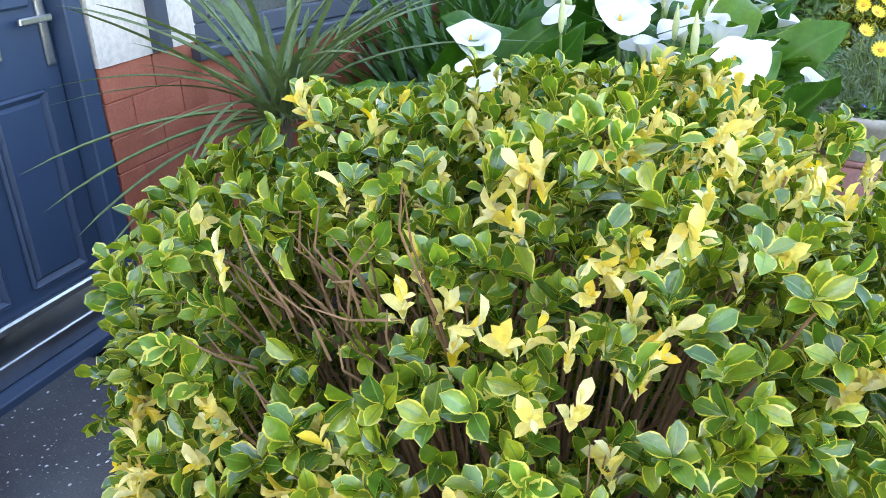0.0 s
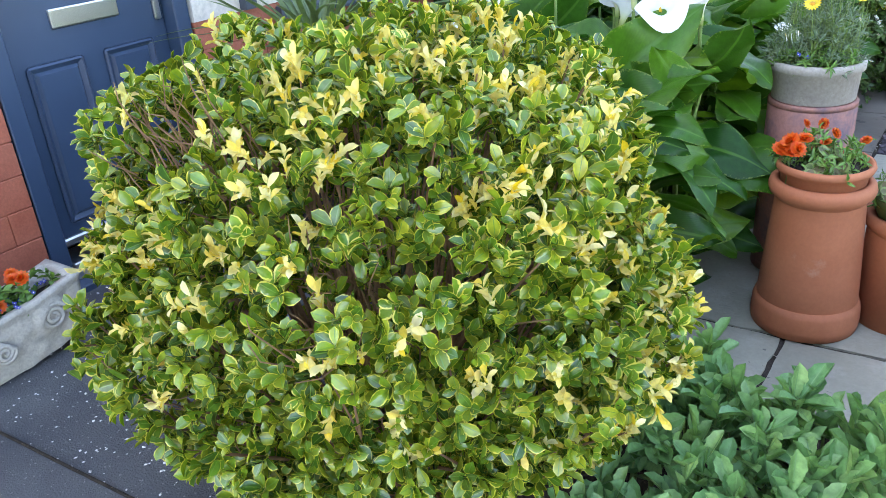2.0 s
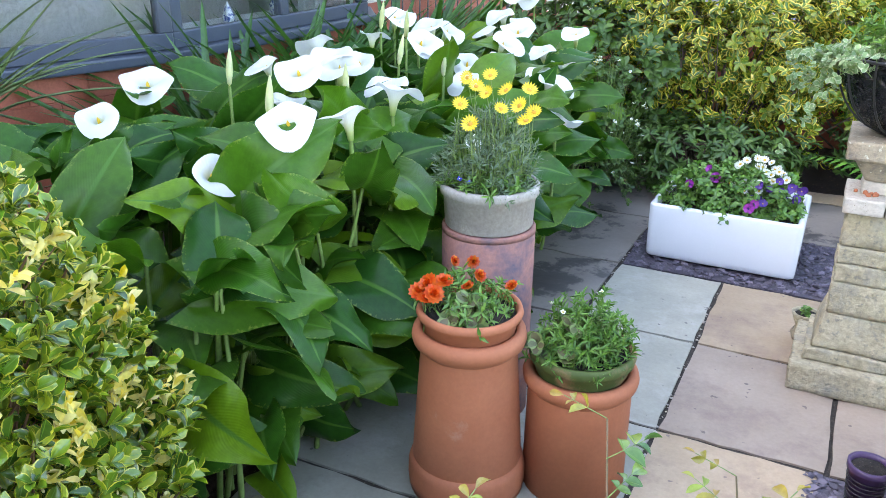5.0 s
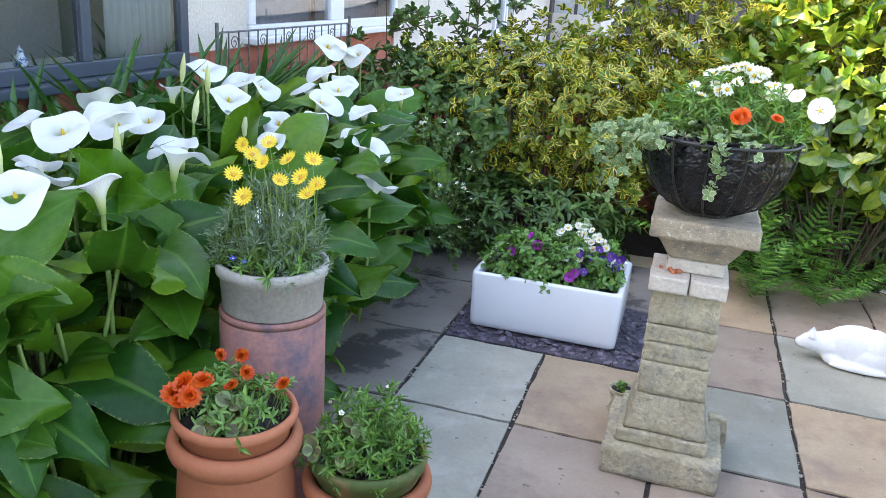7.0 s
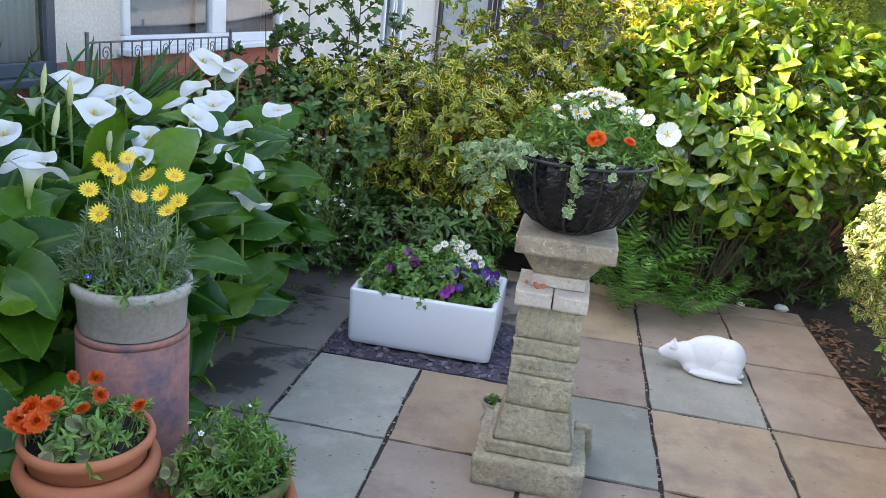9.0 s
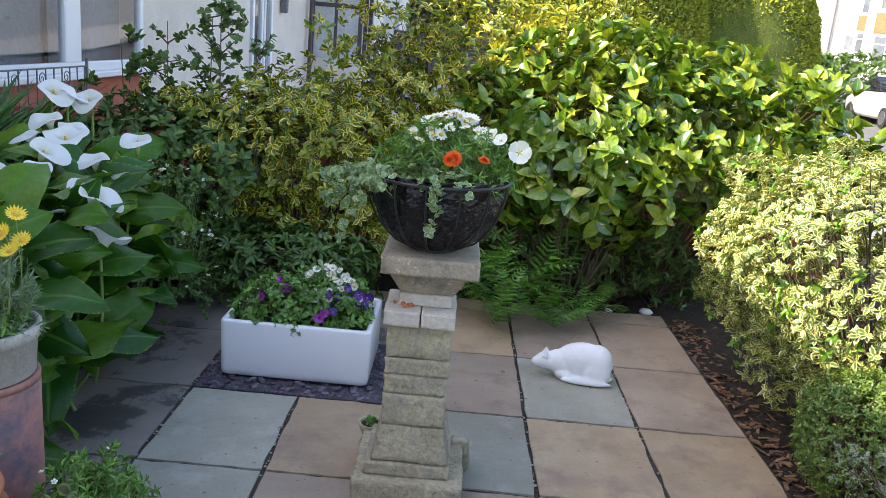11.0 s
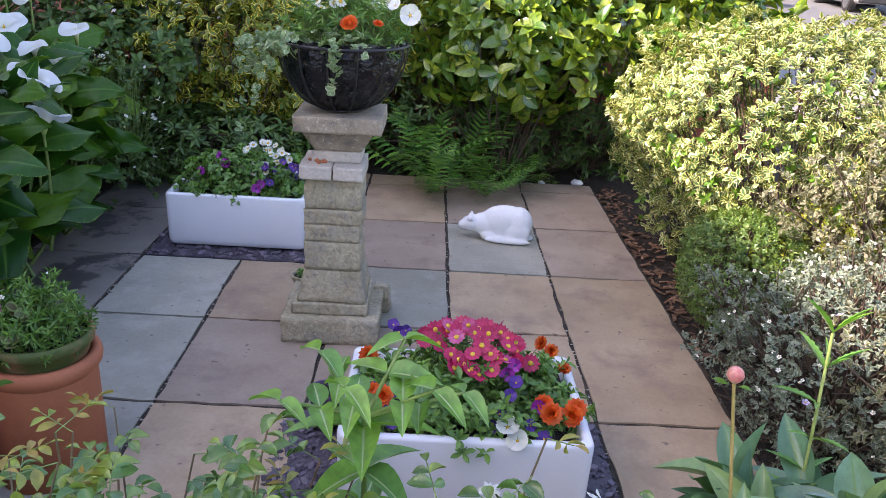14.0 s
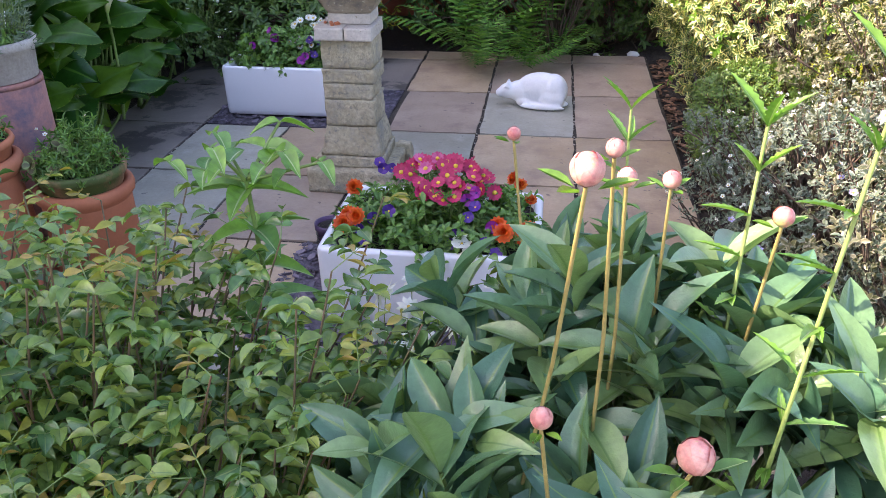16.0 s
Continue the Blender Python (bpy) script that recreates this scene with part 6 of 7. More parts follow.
def straps(name, label, spots, n, L, W, seed, mat, h0=0.0, spread=0.55, cat="plant", single=True):
    rng = np.random.default_rng(seed)
    c = np.mean(np.array(spots), 0)
    s = thing(name, label, cat, c[0], c[1], 0.0)
    P, D, N, LL = [], [], [], []
    for x, y in spots:
        for i in range(n):
            a = rng.uniform(0, 6.28)
            e = rng.uniform(0.15, 1.0) * spread
            P.append((x + rng.normal() * 0.03, y + rng.normal() * 0.03, h0))
            D.append((math.cos(a) * e, math.sin(a) * e, 1.0))
            N.append((-math.cos(a) + rng.normal() * 0.2, -math.sin(a) + rng.normal() * 0.2, 0.35))
            LL.append(L * rng.uniform(0.65, 1.1))
    LL = np.array(LL)
    k = min(len(P), 260)
    leaf_objects("leaf", [one_leaf("leaf", S_strap, mat), one_leaf("leaf", leaf_shape(10, 0.3, 0.35, 0.5, 0.25, cols=1, aspect=0.025), mat), one_leaf("leaf", leaf_shape(10, 0.3, 0.35, 0.5, 0.85, cols=1, aspect=0.025), mat)], s, P[:k], D[:k], N[:k], LL[:k], W)
    if len(P) > k:
        o = np.array([c[0], c[1], 0])
        part("foliage", leaves("foliage", S_strap, np.array(P[k:]) - o, np.array(D[k:]), np.array(N[k:]), LL[k:], W), mat, s, kind="stuff")
    return s


straps("agapanthus", "dense strappy green leaves below the bay window", [(-1.5 + 0.12 * math.sin(i * 2.1), 3.7 + i * 0.115) for i in range(24)], 30, 1.22, 0.052, 31, M_strap, 0.0, 0.5)
cd = straps("cordyline", "cordyline with long narrow arching grey-green leaves", [(-1.52, 2.42)], 52, 0.72, 0.026, 32, M_cord, 0.82, 0.95)
twigs(cd, [(-1.52, 2.42, 0.0)], [(-1.52, 2.42, 0.84)], 0.03, 0.024, M_twig_dark, "trunk", n=10)
# drooping old leaves that reach over the door
rng = np.random.default_rng(33)
dp = [(-1.52, 2.42, 0.84)] * 9
dd_ = [(-0.55, -1.0 - 0.08 * k, 0.42 - 0.16 * k) for k in range(7)] + [(0.2, -1.0, 0.2), (0.8, -0.6, 0.3)]
leaf_objects("leaf", [one_leaf("leaf", leaf_shape(10, 0.3, 0.35, 0.4, 0.38, cols=1, aspect=0.03), M_cord)], cd, dp, dd_, [(0, -0.2, 1.0)] * 9, [0.8, 0.78, 0.74, 0.72, 0.7, 0.68, 0.62, 0.6, 0.6], 0.02)


# ---- ferns ----
def frond_mesh(seed):
    rng = random.Random(seed)
    P, D, N, L = [], [], [], []
    pts = []
    n = 17
    for i in range(n + 1):
        t = i / n
        pts.append((0.0, t * 0.95, 0.30 * math.sin(t * 2.2) - 0.05 * t))
    for i in range(2, n):
        t = i / n
        w = 0.17 * math.sin(math.pi * min(1, t * 0.9 + 0.12)) ** 0.8
        for sd in (-1, 1):
            P.append(pts[i])
            D.append((sd, 0.45 + 0.4 * t, 0.02 + rng.uniform(-0.08, 0.08)))
            N.append((0, -0.2, 1))
            L.append(max(0.02, w * rng.uniform(0.9, 1.1)))
    tv, tf, tuv = leaf_shape(8, 0.25, 0.7, 0.2, 0.2, cols=1, teeth=0.25, aspect=0.25)
    me = leaves("frond", (tv, tf, tuv), P, D, N, np.array(L), np.array(L) * 0.21)
    me.materials.append(M_fern)
    return me


def fern(x, y, n, R, seed, label, up=0.6):
    rng = np.random.default_rng(seed)
    s = thing("fern", label, "fern", x, y, 0.0, group="ferns")
    FR = [frond_mesh(k) for k in range(3)]
    inv = s.matrix_world.inverted()
    for i in range(n):
        a = rng.uniform(0, 360)
        L = R * rng.uniform(0.7, 1.1)
        f = new("frond", FR[i % 3])
        f.parent = s
        f.matrix_basis = inv @ pose(x + rng.normal() * 0.05, y + rng.normal() * 0.05, 0.03, rng.uniform(6, 58) * up, rng.uniform(-15, 15), a) @ Matrix.Diagonal((L, L, L, 1))


fern(1.95, 5.68, 13, 0.42, 34, "green fern spreading over the patio edge", 0.9)
fern(2.3, 5.72, 13, 0.44, 35, "green fern below hydrangea leaves", 0.8)
fern(1.85, 6.0, 10, 0.75, 36, "dark upright fern behind the pedestal", 1.3)
fern(2.5, 6.0, 12, 0.42, 37, "shaded fern at the patio's far edge", 0.7)
fern(2.15, 6.1, 10, 0.78, 38, "tall shaded fern among hydrangea stems", 1.4)


# ---- bedding in pots, sinks, basket and trough ----
def clump(name, label, c, r, n, k, L, W, shape, mat, seed, spread=(30, 80), up=0.6, shell=0.8, cat="plant", low=-0.05):
    rng = np.random.default_rng(seed)
    root = thing(name, label, cat, c[0], c[1], c[2])
    P, O = ball_points(rng, n, c, r, 2.2, shell, low, 0.15)
    d = unit(O + rng.normal(size=P.shape) * 0.4 + np.array([0, 0, up]))
    foliage(root, rng, P, d, k, L, W, shape, mat, spread, back=L * 0.6)
    base = np.array(c) + (P - np.array(c)) * np.array([0.75, 0.75, 0.3]) - np.array([0, 0, 0.03])
    twigs(root, base, P, 0.0014, 0.001, M_green_stem, "thin_stem", n=4)
    return root, rng


# yellow daisy bush in the grey pot
dz, rng = clump("daisy_plant", "yellow daisies above fine grey-green foliage", (0.36, 3.03, 0.81), (0.17, 0.17, 0.27), 560, 9, 0.034, 0.005, S_needle, M_herb_grey, 40, (20, 70))
put_flowers(dz, FL_daisy_y, [(0.30, 2.93, 1.10), (0.35, 2.90, 1.05), (0.33, 2.98, 1.15), (0.38, 2.95, 1.14), (0.29, 3.0, 1.17), (0.42, 2.97, 1.09), (0.36, 3.02, 1.18), (0.47, 3.0, 1.10), (0.50, 2.98, 1.06), (0.48, 3.05, 1.14), (0.51, 3.02, 1.08), (0.40, 3.06, 1.13)], rng, (0.15, -0.7, 0.8), 0.35, (0.85, 1.1), stem=M_green_stem, stem_len=0.16)
gb, rng = clump("edging_plant", "low bright green foliage round a pot rim", (0.38, 2.98, 0.82), (0.14, 0.13, 0.08), 120, 7, 0.035, 0.008, S_lance, M_herb, 41)
put_flowers(gb, FL_lob, [(0.33, 2.87, 0.88), (0.36, 2.88, 0.87)], rng)
# marigolds
mg, rng = clump("marigold_plant", "orange marigolds with feathery leaves in a pot", (0.50, 2.6, 0.585), (0.14, 0.14, 0.12), 110, 6, 0.03, 0.009, S_lance, M_herb, 42)
put_flowers(mg, FL_mari, [(0.40, 2.53, 0.675), (0.43, 2.51, 0.66), (0.41, 2.50, 0.645), (0.38, 2.52, 0.65), (0.44, 2.55, 0.685)], rng, (0.2, -0.6, 0.8), 0.3, (1.0, 1.25), stem=M_green_stem)
put_flowers(mg, FL_mari_d, [(0.42, 2.66, 0.70), (0.47, 2.68, 0.70), (0.52, 2.62, 0.69), (0.61, 2.64, 0.67), (0.50, 2.58, 0.67)], rng, (0.2, -0.5, 0.8), 0.3, (0.8, 1.0), stem=M_green_stem)
br, rng = clump("bronze_leaf_plant", "bronze-centred rounded leaves in a terracotta pot", (0.52, 2.55, 0.585), (0.10, 0.10, 0.07), 18, 4, 0.04, 0.045, S_round, M_geran, 43, (50, 85))
rs_, rng = clump("pot_herb", "bushy narrow-leaved herb filling a mossy pot", (0.8, 2.75, 0.452), (0.155, 0.15, 0.17), 300, 7, 0.03, 0.007, S_lance, M_herb, 44, (20, 70))
put_flowers(rs_, FL_tiny, [(0.72, 2.68, 0.622), (0.76, 2.66, 0.612), (0.83, 2.8, 0.632)], rng)
bl, rng = clump("bronze_leaf_plant", "rounded dull green leaves in a mossy pot", (0.74, 2.7, 0.472), (0.11, 0.1, 0.12), 16, 4, 0.035, 0.04, S_round, M_geran, 45, (50, 85))
# far sink: petunias, violas and white daisies
fa, rng = clump("bedding_plant", "leafy violas and petunias filling a white sink", (0.92, 4.9, 0.28), (0.36, 0.26, 0.18), 480, 6, 0.042, 0.022, S_ov, M_herb, 46)
put_flowers(fa, FL_viola, [(1.02 + rng.uniform(-0.02, 0.24), 4.72 + rng.uniform(0, 0.18), 0.38 + rng.uniform(-0.05, 0.06)) for _ in range(16)], rng, (0, -0.9, 0.6), 0.35, (1.0, 1.3))
put_flowers(fa, FL_petunia, [(0.78, 4.8, 0.40), (0.84, 4.82, 0.42), (0.73, 4.75, 0.39), (0.8, 4.86, 0.45), (1.03, 4.68, 0.33), (1.05, 4.70, 0.35), (0.87, 4.84, 0.40)], rng, (0, -0.9, 0.6), 0.35, (1.0, 1.3))
wd, rng = clump("daisy_plant", "mound of small white daisies in a sink", (1.03, 4.92, 0.28), (0.16, 0.13, 0.2), 60, 6, 0.03, 0.008, S_lance, M_herb, 47)
put_flowers(wd, FL_daisy_w, [(1.03 + 0.15 * math.cos(a) * r, 4.92 + 0.11 * math.sin(a) * r, 0.52 - 0.10 * r * r + (-0.05 if math.sin(a) < -0.3 else 0)) for a, r in zip(rng.uniform(0, 6.28, 34), rng.random(34) ** 0.5)], rng, (0, -0.6, 0.8), 0.3, (1.0, 1.25), stem=M_green_stem)
# near sink: magenta daisies, marigolds, violas
nb, rng = clump("bedding_plant", "violas and green bedding filling a white sink", (2.07, 2.81, 0.275), (0.37, 0.27, 0.14), 560, 6, 0.038, 0.016, S_ov, M_herb, 48)
put_flowers(nb, FL_viola, [(x, y, z) for x, y, z in ((1.84, 2.62, 0.34), (1.86, 2.60, 0.31), (1.88, 2.66, 0.36), (1.93, 2.68, 0.38), (1.80, 2.7, 0.36), (1.86, 2.95, 0.42), (1.84, 2.98, 0.43), (1.88, 3.0, 0.4), (2.2, 2.66, 0.38), (2.17, 2.62, 0.34), (2.22, 2.7, 0.40), (2.26, 2.6, 0.32), (2.3, 2.58, 0.29), (2.15, 2.6, 0.31))], rng, (0, -0.8, 0.7), 0.3, (1.0, 1.3))
put_flowers(nb, FL_petunia, [(2.22, 2.75, 0.43), (2.19, 2.72, 0.42), (2.28, 2.64, 0.36)], rng, (0, -0.8, 0.7), 0.3)
put_flowers(nb, FL_mari, [(1.80, 2.64, 0.38), (1.83, 2.62, 0.385), (1.79, 2.61, 0.36), (2.30, 2.65, 0.36), (2.32, 2.62, 0.35), (2.40, 2.66, 0.345), (2.385, 2.64, 0.335), (1.77, 2.86, 0.38)], rng, (0, -0.8, 0.7), 0.25, (1.05, 1.3), stem=M_green_stem)
put_flowers(nb, FL_mari_d, [(2.36, 2.95, 0.38), (2.40, 2.9, 0.345), (2.33, 2.98, 0.39)], rng, (0, -0.6, 0.8), 0.25, (1.0, 1.2), stem=M_green_stem)
put_flowers(nb, FL_petw, [(2.19, 2.57, 0.33), (2.22, 2.55, 0.30)], rng, (0, -0.8, 0.5), 0.3, (0.7, 0.9))
pk, rng = clump("daisy_plant", "domed magenta daisies in a white sink", (2.08, 2.85, 0.27), (0.2, 0.17, 0.2), 200, 7, 0.03, 0.006, S_lance, M_herb, 49)
put_flowers(pk, FL_daisy_p, [(2.08 + 0.2 * math.cos(a) * r, 2.85 + 0.15 * math.sin(a) * r, 0.50 - 0.10 * r * r) for a, r in zip(rng.uniform(0, 6.28, 46), rng.random(46) ** 0.5)], rng, (0, -0.7, 0.8), 0.3, (1.0, 1.25), stem=M_green_stem)
put_flowers(pk, FL_daisy_p2, [(2.08 + 0.19 * math.cos(a) * r, 2.87 + 0.14 * math.sin(a) * r, 0.515 - 0.09 * r * r) for a, r in zip(rng.uniform(0, 6.28, 7), rng.random(7) ** 0.5)], rng, (0, -0.5, 0.9), 0.3, (1.0, 1.2), stem=M_green_stem)
# basket
bk, rng = clump("bedding_plant", "green bedding with orange and white flowers in a basket", (1.58, 3.85, 1.2), (0.24, 0.21, 0.21), 460, 7, 0.036, 0.008, S_lance, M_herb, 50)
put_flowers(bk, FL_mari, [(1.60, 3.64, 1.305), (1.615, 3.65, 1.31), (1.715, 3.66, 1.31)], rng, (0, -0.7, 0.7), 0.25, (0.75, 1.0))
put_flowers(bk, FL_petw, [(1.83, 3.68, 1.345)], rng, (0.1, -0.95, 0.35), 0.05, (0.95, 1.0))
put_flowers(bk, FL_petw, [(1.77, 3.76, 1.37), (1.74, 3.8, 1.38)], rng, (-0.5, -0.6, 0.6), 0.1, (0.55, 0.65))
put_flowers(bk, FL_daisy_w, [(1.6 + 0.16 * math.cos(a) * r, 3.88 + 0.12 * math.sin(a) * r, 1.44 - 0.10 * r * r) for a, r in zip(rng.uniform(0, 6.28, 46), rng.random(46) ** 0.5)], rng, (0, -0.45, 0.9), 0.35, (1.0, 1.3), stem=M_green_stem, stem_len=0.15)
tr, rng = clump("trailing_plant", "pale trailing small-leaved plant spilling from a basket", (1.5, 3.76, 1.2), (0.28, 0.2, 0.09), 260, 5, 0.02, 0.017, S_round, M_trail, 51, (50, 90))
tp, ta = [], []
for x0, y0, x1, y1, z1, m in ((1.56, 3.58, 1.565, 3.57, 1.09, 14), (1.36, 3.7, 1.24, 3.7, 1.0, 22), (1.33, 3.75, 1.2, 3.74, 1.1, 22), (1.32, 3.82, 1.15, 3.84, 1.17, 22), (1.4, 3.66, 1.3, 3.64, 1.1, 14), (1.22, 3.72, 1.21, 3.7, 0.9, 8)):
    for t in np.linspace(0, 1, m):
        tp.append((x0 + (x1 - x0) * t, y0 + (y1 - y0) * t, 1.23 + (z1 - 1.23) * t * t))
tp = np.array(tp) + rng.normal(size=(len(tp), 3)) * 0.012
foliage(tr, rng, tp, np.array([0, -0.6, 0.6]) + rng.normal(size=tp.shape) * 0.5, 5, 0.022, 0.018, S_round, M_trail, (50, 90))
twigs(tr, tp[:-1], np.where(np.linalg.norm(tp[1:] - tp[:-1], axis=1)[:, None] < 0.08, tp[1:], tp[:-1] + 0.01), 0.001, 0.001, M_green_stem, "runner", n=4)
# trough
tg, rng = clump("bedding_plant", "mixed bedding plants in a concrete trough", (-1.95, 0.85, 0.2), (0.09, 0.42, 0.12), 200, 6, 0.045, 0.018, S_ov, M_herb, 52)
put_flowers(tg, FL_daisy_p, [(-1.93, 0.84, 0.33), (-1.9, 0.88, 0.30), (-1.95, 0.78, 0.34), (-1.88, 0.82, 0.27), (-1.9, 0.74, 0.31), (-1.97, 0.86, 0.36)], rng, (0.7, -0.4, 0.6), 0.25, (1.1, 1.4))
put_flowers(tg, FL_mari, [(-1.95, 1.08, 0.31), (-1.93, 1.10, 0.31), (-1.97, 1.09, 0.32), (-1.9, 0.98, 0.26)], rng, (0.7, -0.4, 0.6), 0.25)
put_flowers(tg, FL_lob, [(-1.87 + rng.uniform(-0.1, 0.03), 0.8 + rng.uniform(0, 0.42), 0.24 + rng.uniform(0, 0.04)) for _ in range(26)], rng, (0.6, -0.3, 0.8), 0.3)
sm, rng = clump("small_sprout", "small green sprout in a stone planter", (1.37, 4.05, 0.13), (0.03, 0.03, 0.03), 9, 5, 0.018, 0.012, S_ov, M_herb, 53)
# low white-flowered shrub between lilies and hedge
fu, rng = clump("white_flowered_shrub", "dark leafy shrub dotted with small white flowers", (0.05, 5.35, 0.3), (0.3, 0.35, 0.62), 420, 6, 0.03, 0.02, S_ov, M_dark, 54, low=-0.4)
put_flowers(fu, FL_tiny, [tuple(p) for p in ball_points(rng, 60, (0.05, 5.35, 0.4), (0.31, 0.36, 0.55), 2.2, 0.05, -0.3, 0.15)[0]], rng, size=(1.2, 2.0))

# bark mulch beside the patio
rng = random.Random(60)
mul = thing("mulch", "scattered brown bark chips along the patio edge", "mulch", 3.3, 5.0, 0.0, kind="stuff")
mm = []
for k in range(4):
    bm = bmesh.new()
    box(bm, -0.022, 0.022, -0.008, 0.008, 0, 0.005, bevel=0.002)
    for v in bm.verts:
        v.co += Vector((noise.noise(v.co * 90 + Vector((k, 0, 0))), noise.noise(v.co * 90 + Vector((0, k, 0))), 0)) * 0.006
    me = bpy.data.meshes.new("bark_chip")
    bm.to_mesh(me)
    bm.free()
    me.materials.append(M_bark)
    mm.append(me)
for i in range(300):
    y = rng.uniform(3.7, 6.3)
    o = new("bark_chip", mm[i % 4])
    o.parent = mul
    o.matrix_basis = pose(3.15 + abs(rng.gauss(0, 0.13)) - 3.3, y - 5.0, -0.045 + rng.uniform(0, 0.012), rng.uniform(-20, 20), rng.uniform(-20, 20), rng.uniform(0, 360)) @ Matrix.Scale(rng.uniform(0.6, 1.3), 4)

# ---- beyond the hedge ----
M_conifer = leaf_mat("conifer_spray", [(0.16, 0.22, 0.015), (0.26, 0.32, 0.02), (0.38, 0.42, 0.03), (0.48, 0.48, 0.045)], rough=0.6, glow=0.15)
M_hedge = leaf_mat("far_hedge_leaf", [(0.05, 0.12, 0.02), (0.12, 0.22, 0.03)], rough=0.5, glow=0.2)
M_tree = leaf_mat("far_tree_leaf", [(0.08, 0.12, 0.04), (0.16, 0.19, 0.06), (0.2, 0.2, 0.09)], rough=0.5, glow=0.2)


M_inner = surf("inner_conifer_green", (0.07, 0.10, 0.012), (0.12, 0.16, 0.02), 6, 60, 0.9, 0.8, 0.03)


def topiary(x, y, z, rx, ry, h, seed, label):
    rng = np.random.default_rng(seed)
    s = thing("topiary_conifer", label, "tree", x, y, z, group="clipped conifers")
    u, a = rng.random(40000), rng.uniform(0, 2 * np.pi, 40000)
    keep = (np.sin(a) < 0.4) & (u > 0.25) | (rng.random(40000) < 0.15)
    u, a = u[keep], a[keep]
    n = len(u)
    prof = np.interp(u, [0, 0.1, 0.35, 0.6, 0.8, 0.93, 1.0], [0.75, 0.95, 1.0, 0.86, 0.6, 0.33, 0.02])
    k = prof * rng.uniform(0.97, 1.0, n)
    P = np.c_[x + rx * k * np.cos(a), y + ry * k * np.sin(a), z + 0.05 + h * u]
    d = np.c_[np.cos(a), np.sin(a), 0.7 + 0.9 * u] + rng.normal(size=(n, 3)) * 0.35
    foliage(s, rng, P, d, 2, 0.055, 0.026, S_spray, M_conifer, (10, 70))
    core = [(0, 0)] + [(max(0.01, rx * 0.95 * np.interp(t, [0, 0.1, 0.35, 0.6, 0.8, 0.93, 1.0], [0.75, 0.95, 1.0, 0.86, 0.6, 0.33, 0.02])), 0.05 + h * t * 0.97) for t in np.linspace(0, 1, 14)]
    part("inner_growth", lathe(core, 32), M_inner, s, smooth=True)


topiary(3.2, 11.0, 0.08, 1.33, 1.35, 3.9, 70, "huge clipped golden-green conifer dome in sunlight")
topiary(4.85, 11.6, 0.1, 1.26, 1.15, 3.6, 71, "clipped dark green conifer dome beside another")

# neighbour's pale drive seen through the hedge
strip("neighbour_drive", -2.3, 1.6, (7.6, 9, 12, 20, 26), 0.03, M_paveconc, "pale concrete drive beyond the hedge", "drive")

# low brick wall behind the shrubs
tagged(part("garden_wall", boxes((-2.2, 4.9, 7.6, 7.8, -0.04, 0.86), bevel=0.01), M_mortar), "low red brick garden wall behind the hedge", "wall", kind="structure")


def far_house(x0, y0, w, d, zb, label, bays, pipe=None):
    h = thing("house", label, "house", x0, y0, zb, rz=-24)
    H = 5.0
    part("wall", boxes((0, w, 0, d, -0.5, H)), M_white_render, h)
    bm = bmesh.new()
    v = [bm.verts.new(p) for p in ((-0.4, -0.4, H), (w + 0.4, -0.4, H), (w + 0.4, d + 0.4, H), (-0.4, d + 0.4, H), (w * 0.3, d / 2, H + 2.3), (w * 0.7, d / 2, H + 2.3))]
    for f in ((0, 1, 5, 4), (1, 2, 5), (2, 3, 4, 5), (3, 0, 4), (3, 2, 1, 0)):
        bm.faces.new([v[i] for i in f])
    roof = part("roof", bm, M_roof, h)
    part("chimney", boxes((w * 0.48, w * 0.56, d * 0.4, d * 0.6, H + 1.6, H + 3.1)), M_brick, roof)
    for cx in bays:
        part("bay", boxes((cx - 1.35, cx + 1.35, -0.5, 0.0, -0.4, 4.9)), M_white_render, h)
        for z0, z1 in ((0.7, 2.05), (3.2, 4.55)):
            win = part("window", boxes((cx - 1.25, cx + 1.25, -0.56, -0.5, z0, z1)), M_upvc, h)
            for j in range(4):
                a = cx - 1.18 + j * 0.6
                part("pane", boxes((a, a + 0.5, -0.575, -0.561, z0 + 0.1, z1 - 0.45)), M_farpane, win)
                part("pane", boxes((a, a + 0.5, -0.575, -0.561, z1 - 0.38, z1 - 0.08)), M_farpane, win)
        part("tile_band", boxes((cx - 1.32, cx + 1.32, -0.55, -0.5, 2.15, 3.1)), M_tileband, h, "orange hung tiles between the windows")
    part("fascia", boxes((-0.42, w + 0.42, -0.47, -0.4, H - 0.12, H + 0.04)), M_upvc, h)
    if pipe is not None:
        part("drainpipe", boxes((pipe, pipe + 0.12, -0.12, -0.001, -0.4, H)), M_iron, h)
    dr = part("door", boxes((w * 0.5 - 0.45, w * 0.5 + 0.45, -0.06, 0.0, 0, 2.05)), M_upvc, h)
    part("pane", boxes((w * 0.5 - 0.25, w * 0.5 + 0.25, -0.075, -0.061, 0.9, 1.8)), M_farpane, dr)


M_farpane = surf("far_window_pane", (0.10, 0.12, 0.15), (0.2, 0.23, 0.26), 1.5, 20, 0.1, 0.02)
M_tileband = surf("orange_hung_tiles", (0.42, 0.15, 0.07), (0.52, 0.22, 0.1), 5, 30, 0.7, 0.6)
far_house(21.2, 42.4, 11.0, 7, 1.75, "white semi-detached house with bay windows and orange tiles", (1.55, 7.6))
far_house(23.4, 58.7, 8.0, 7, 2.6, "white house with a red tiled hipped roof, far off", (5.6,), 2.75)


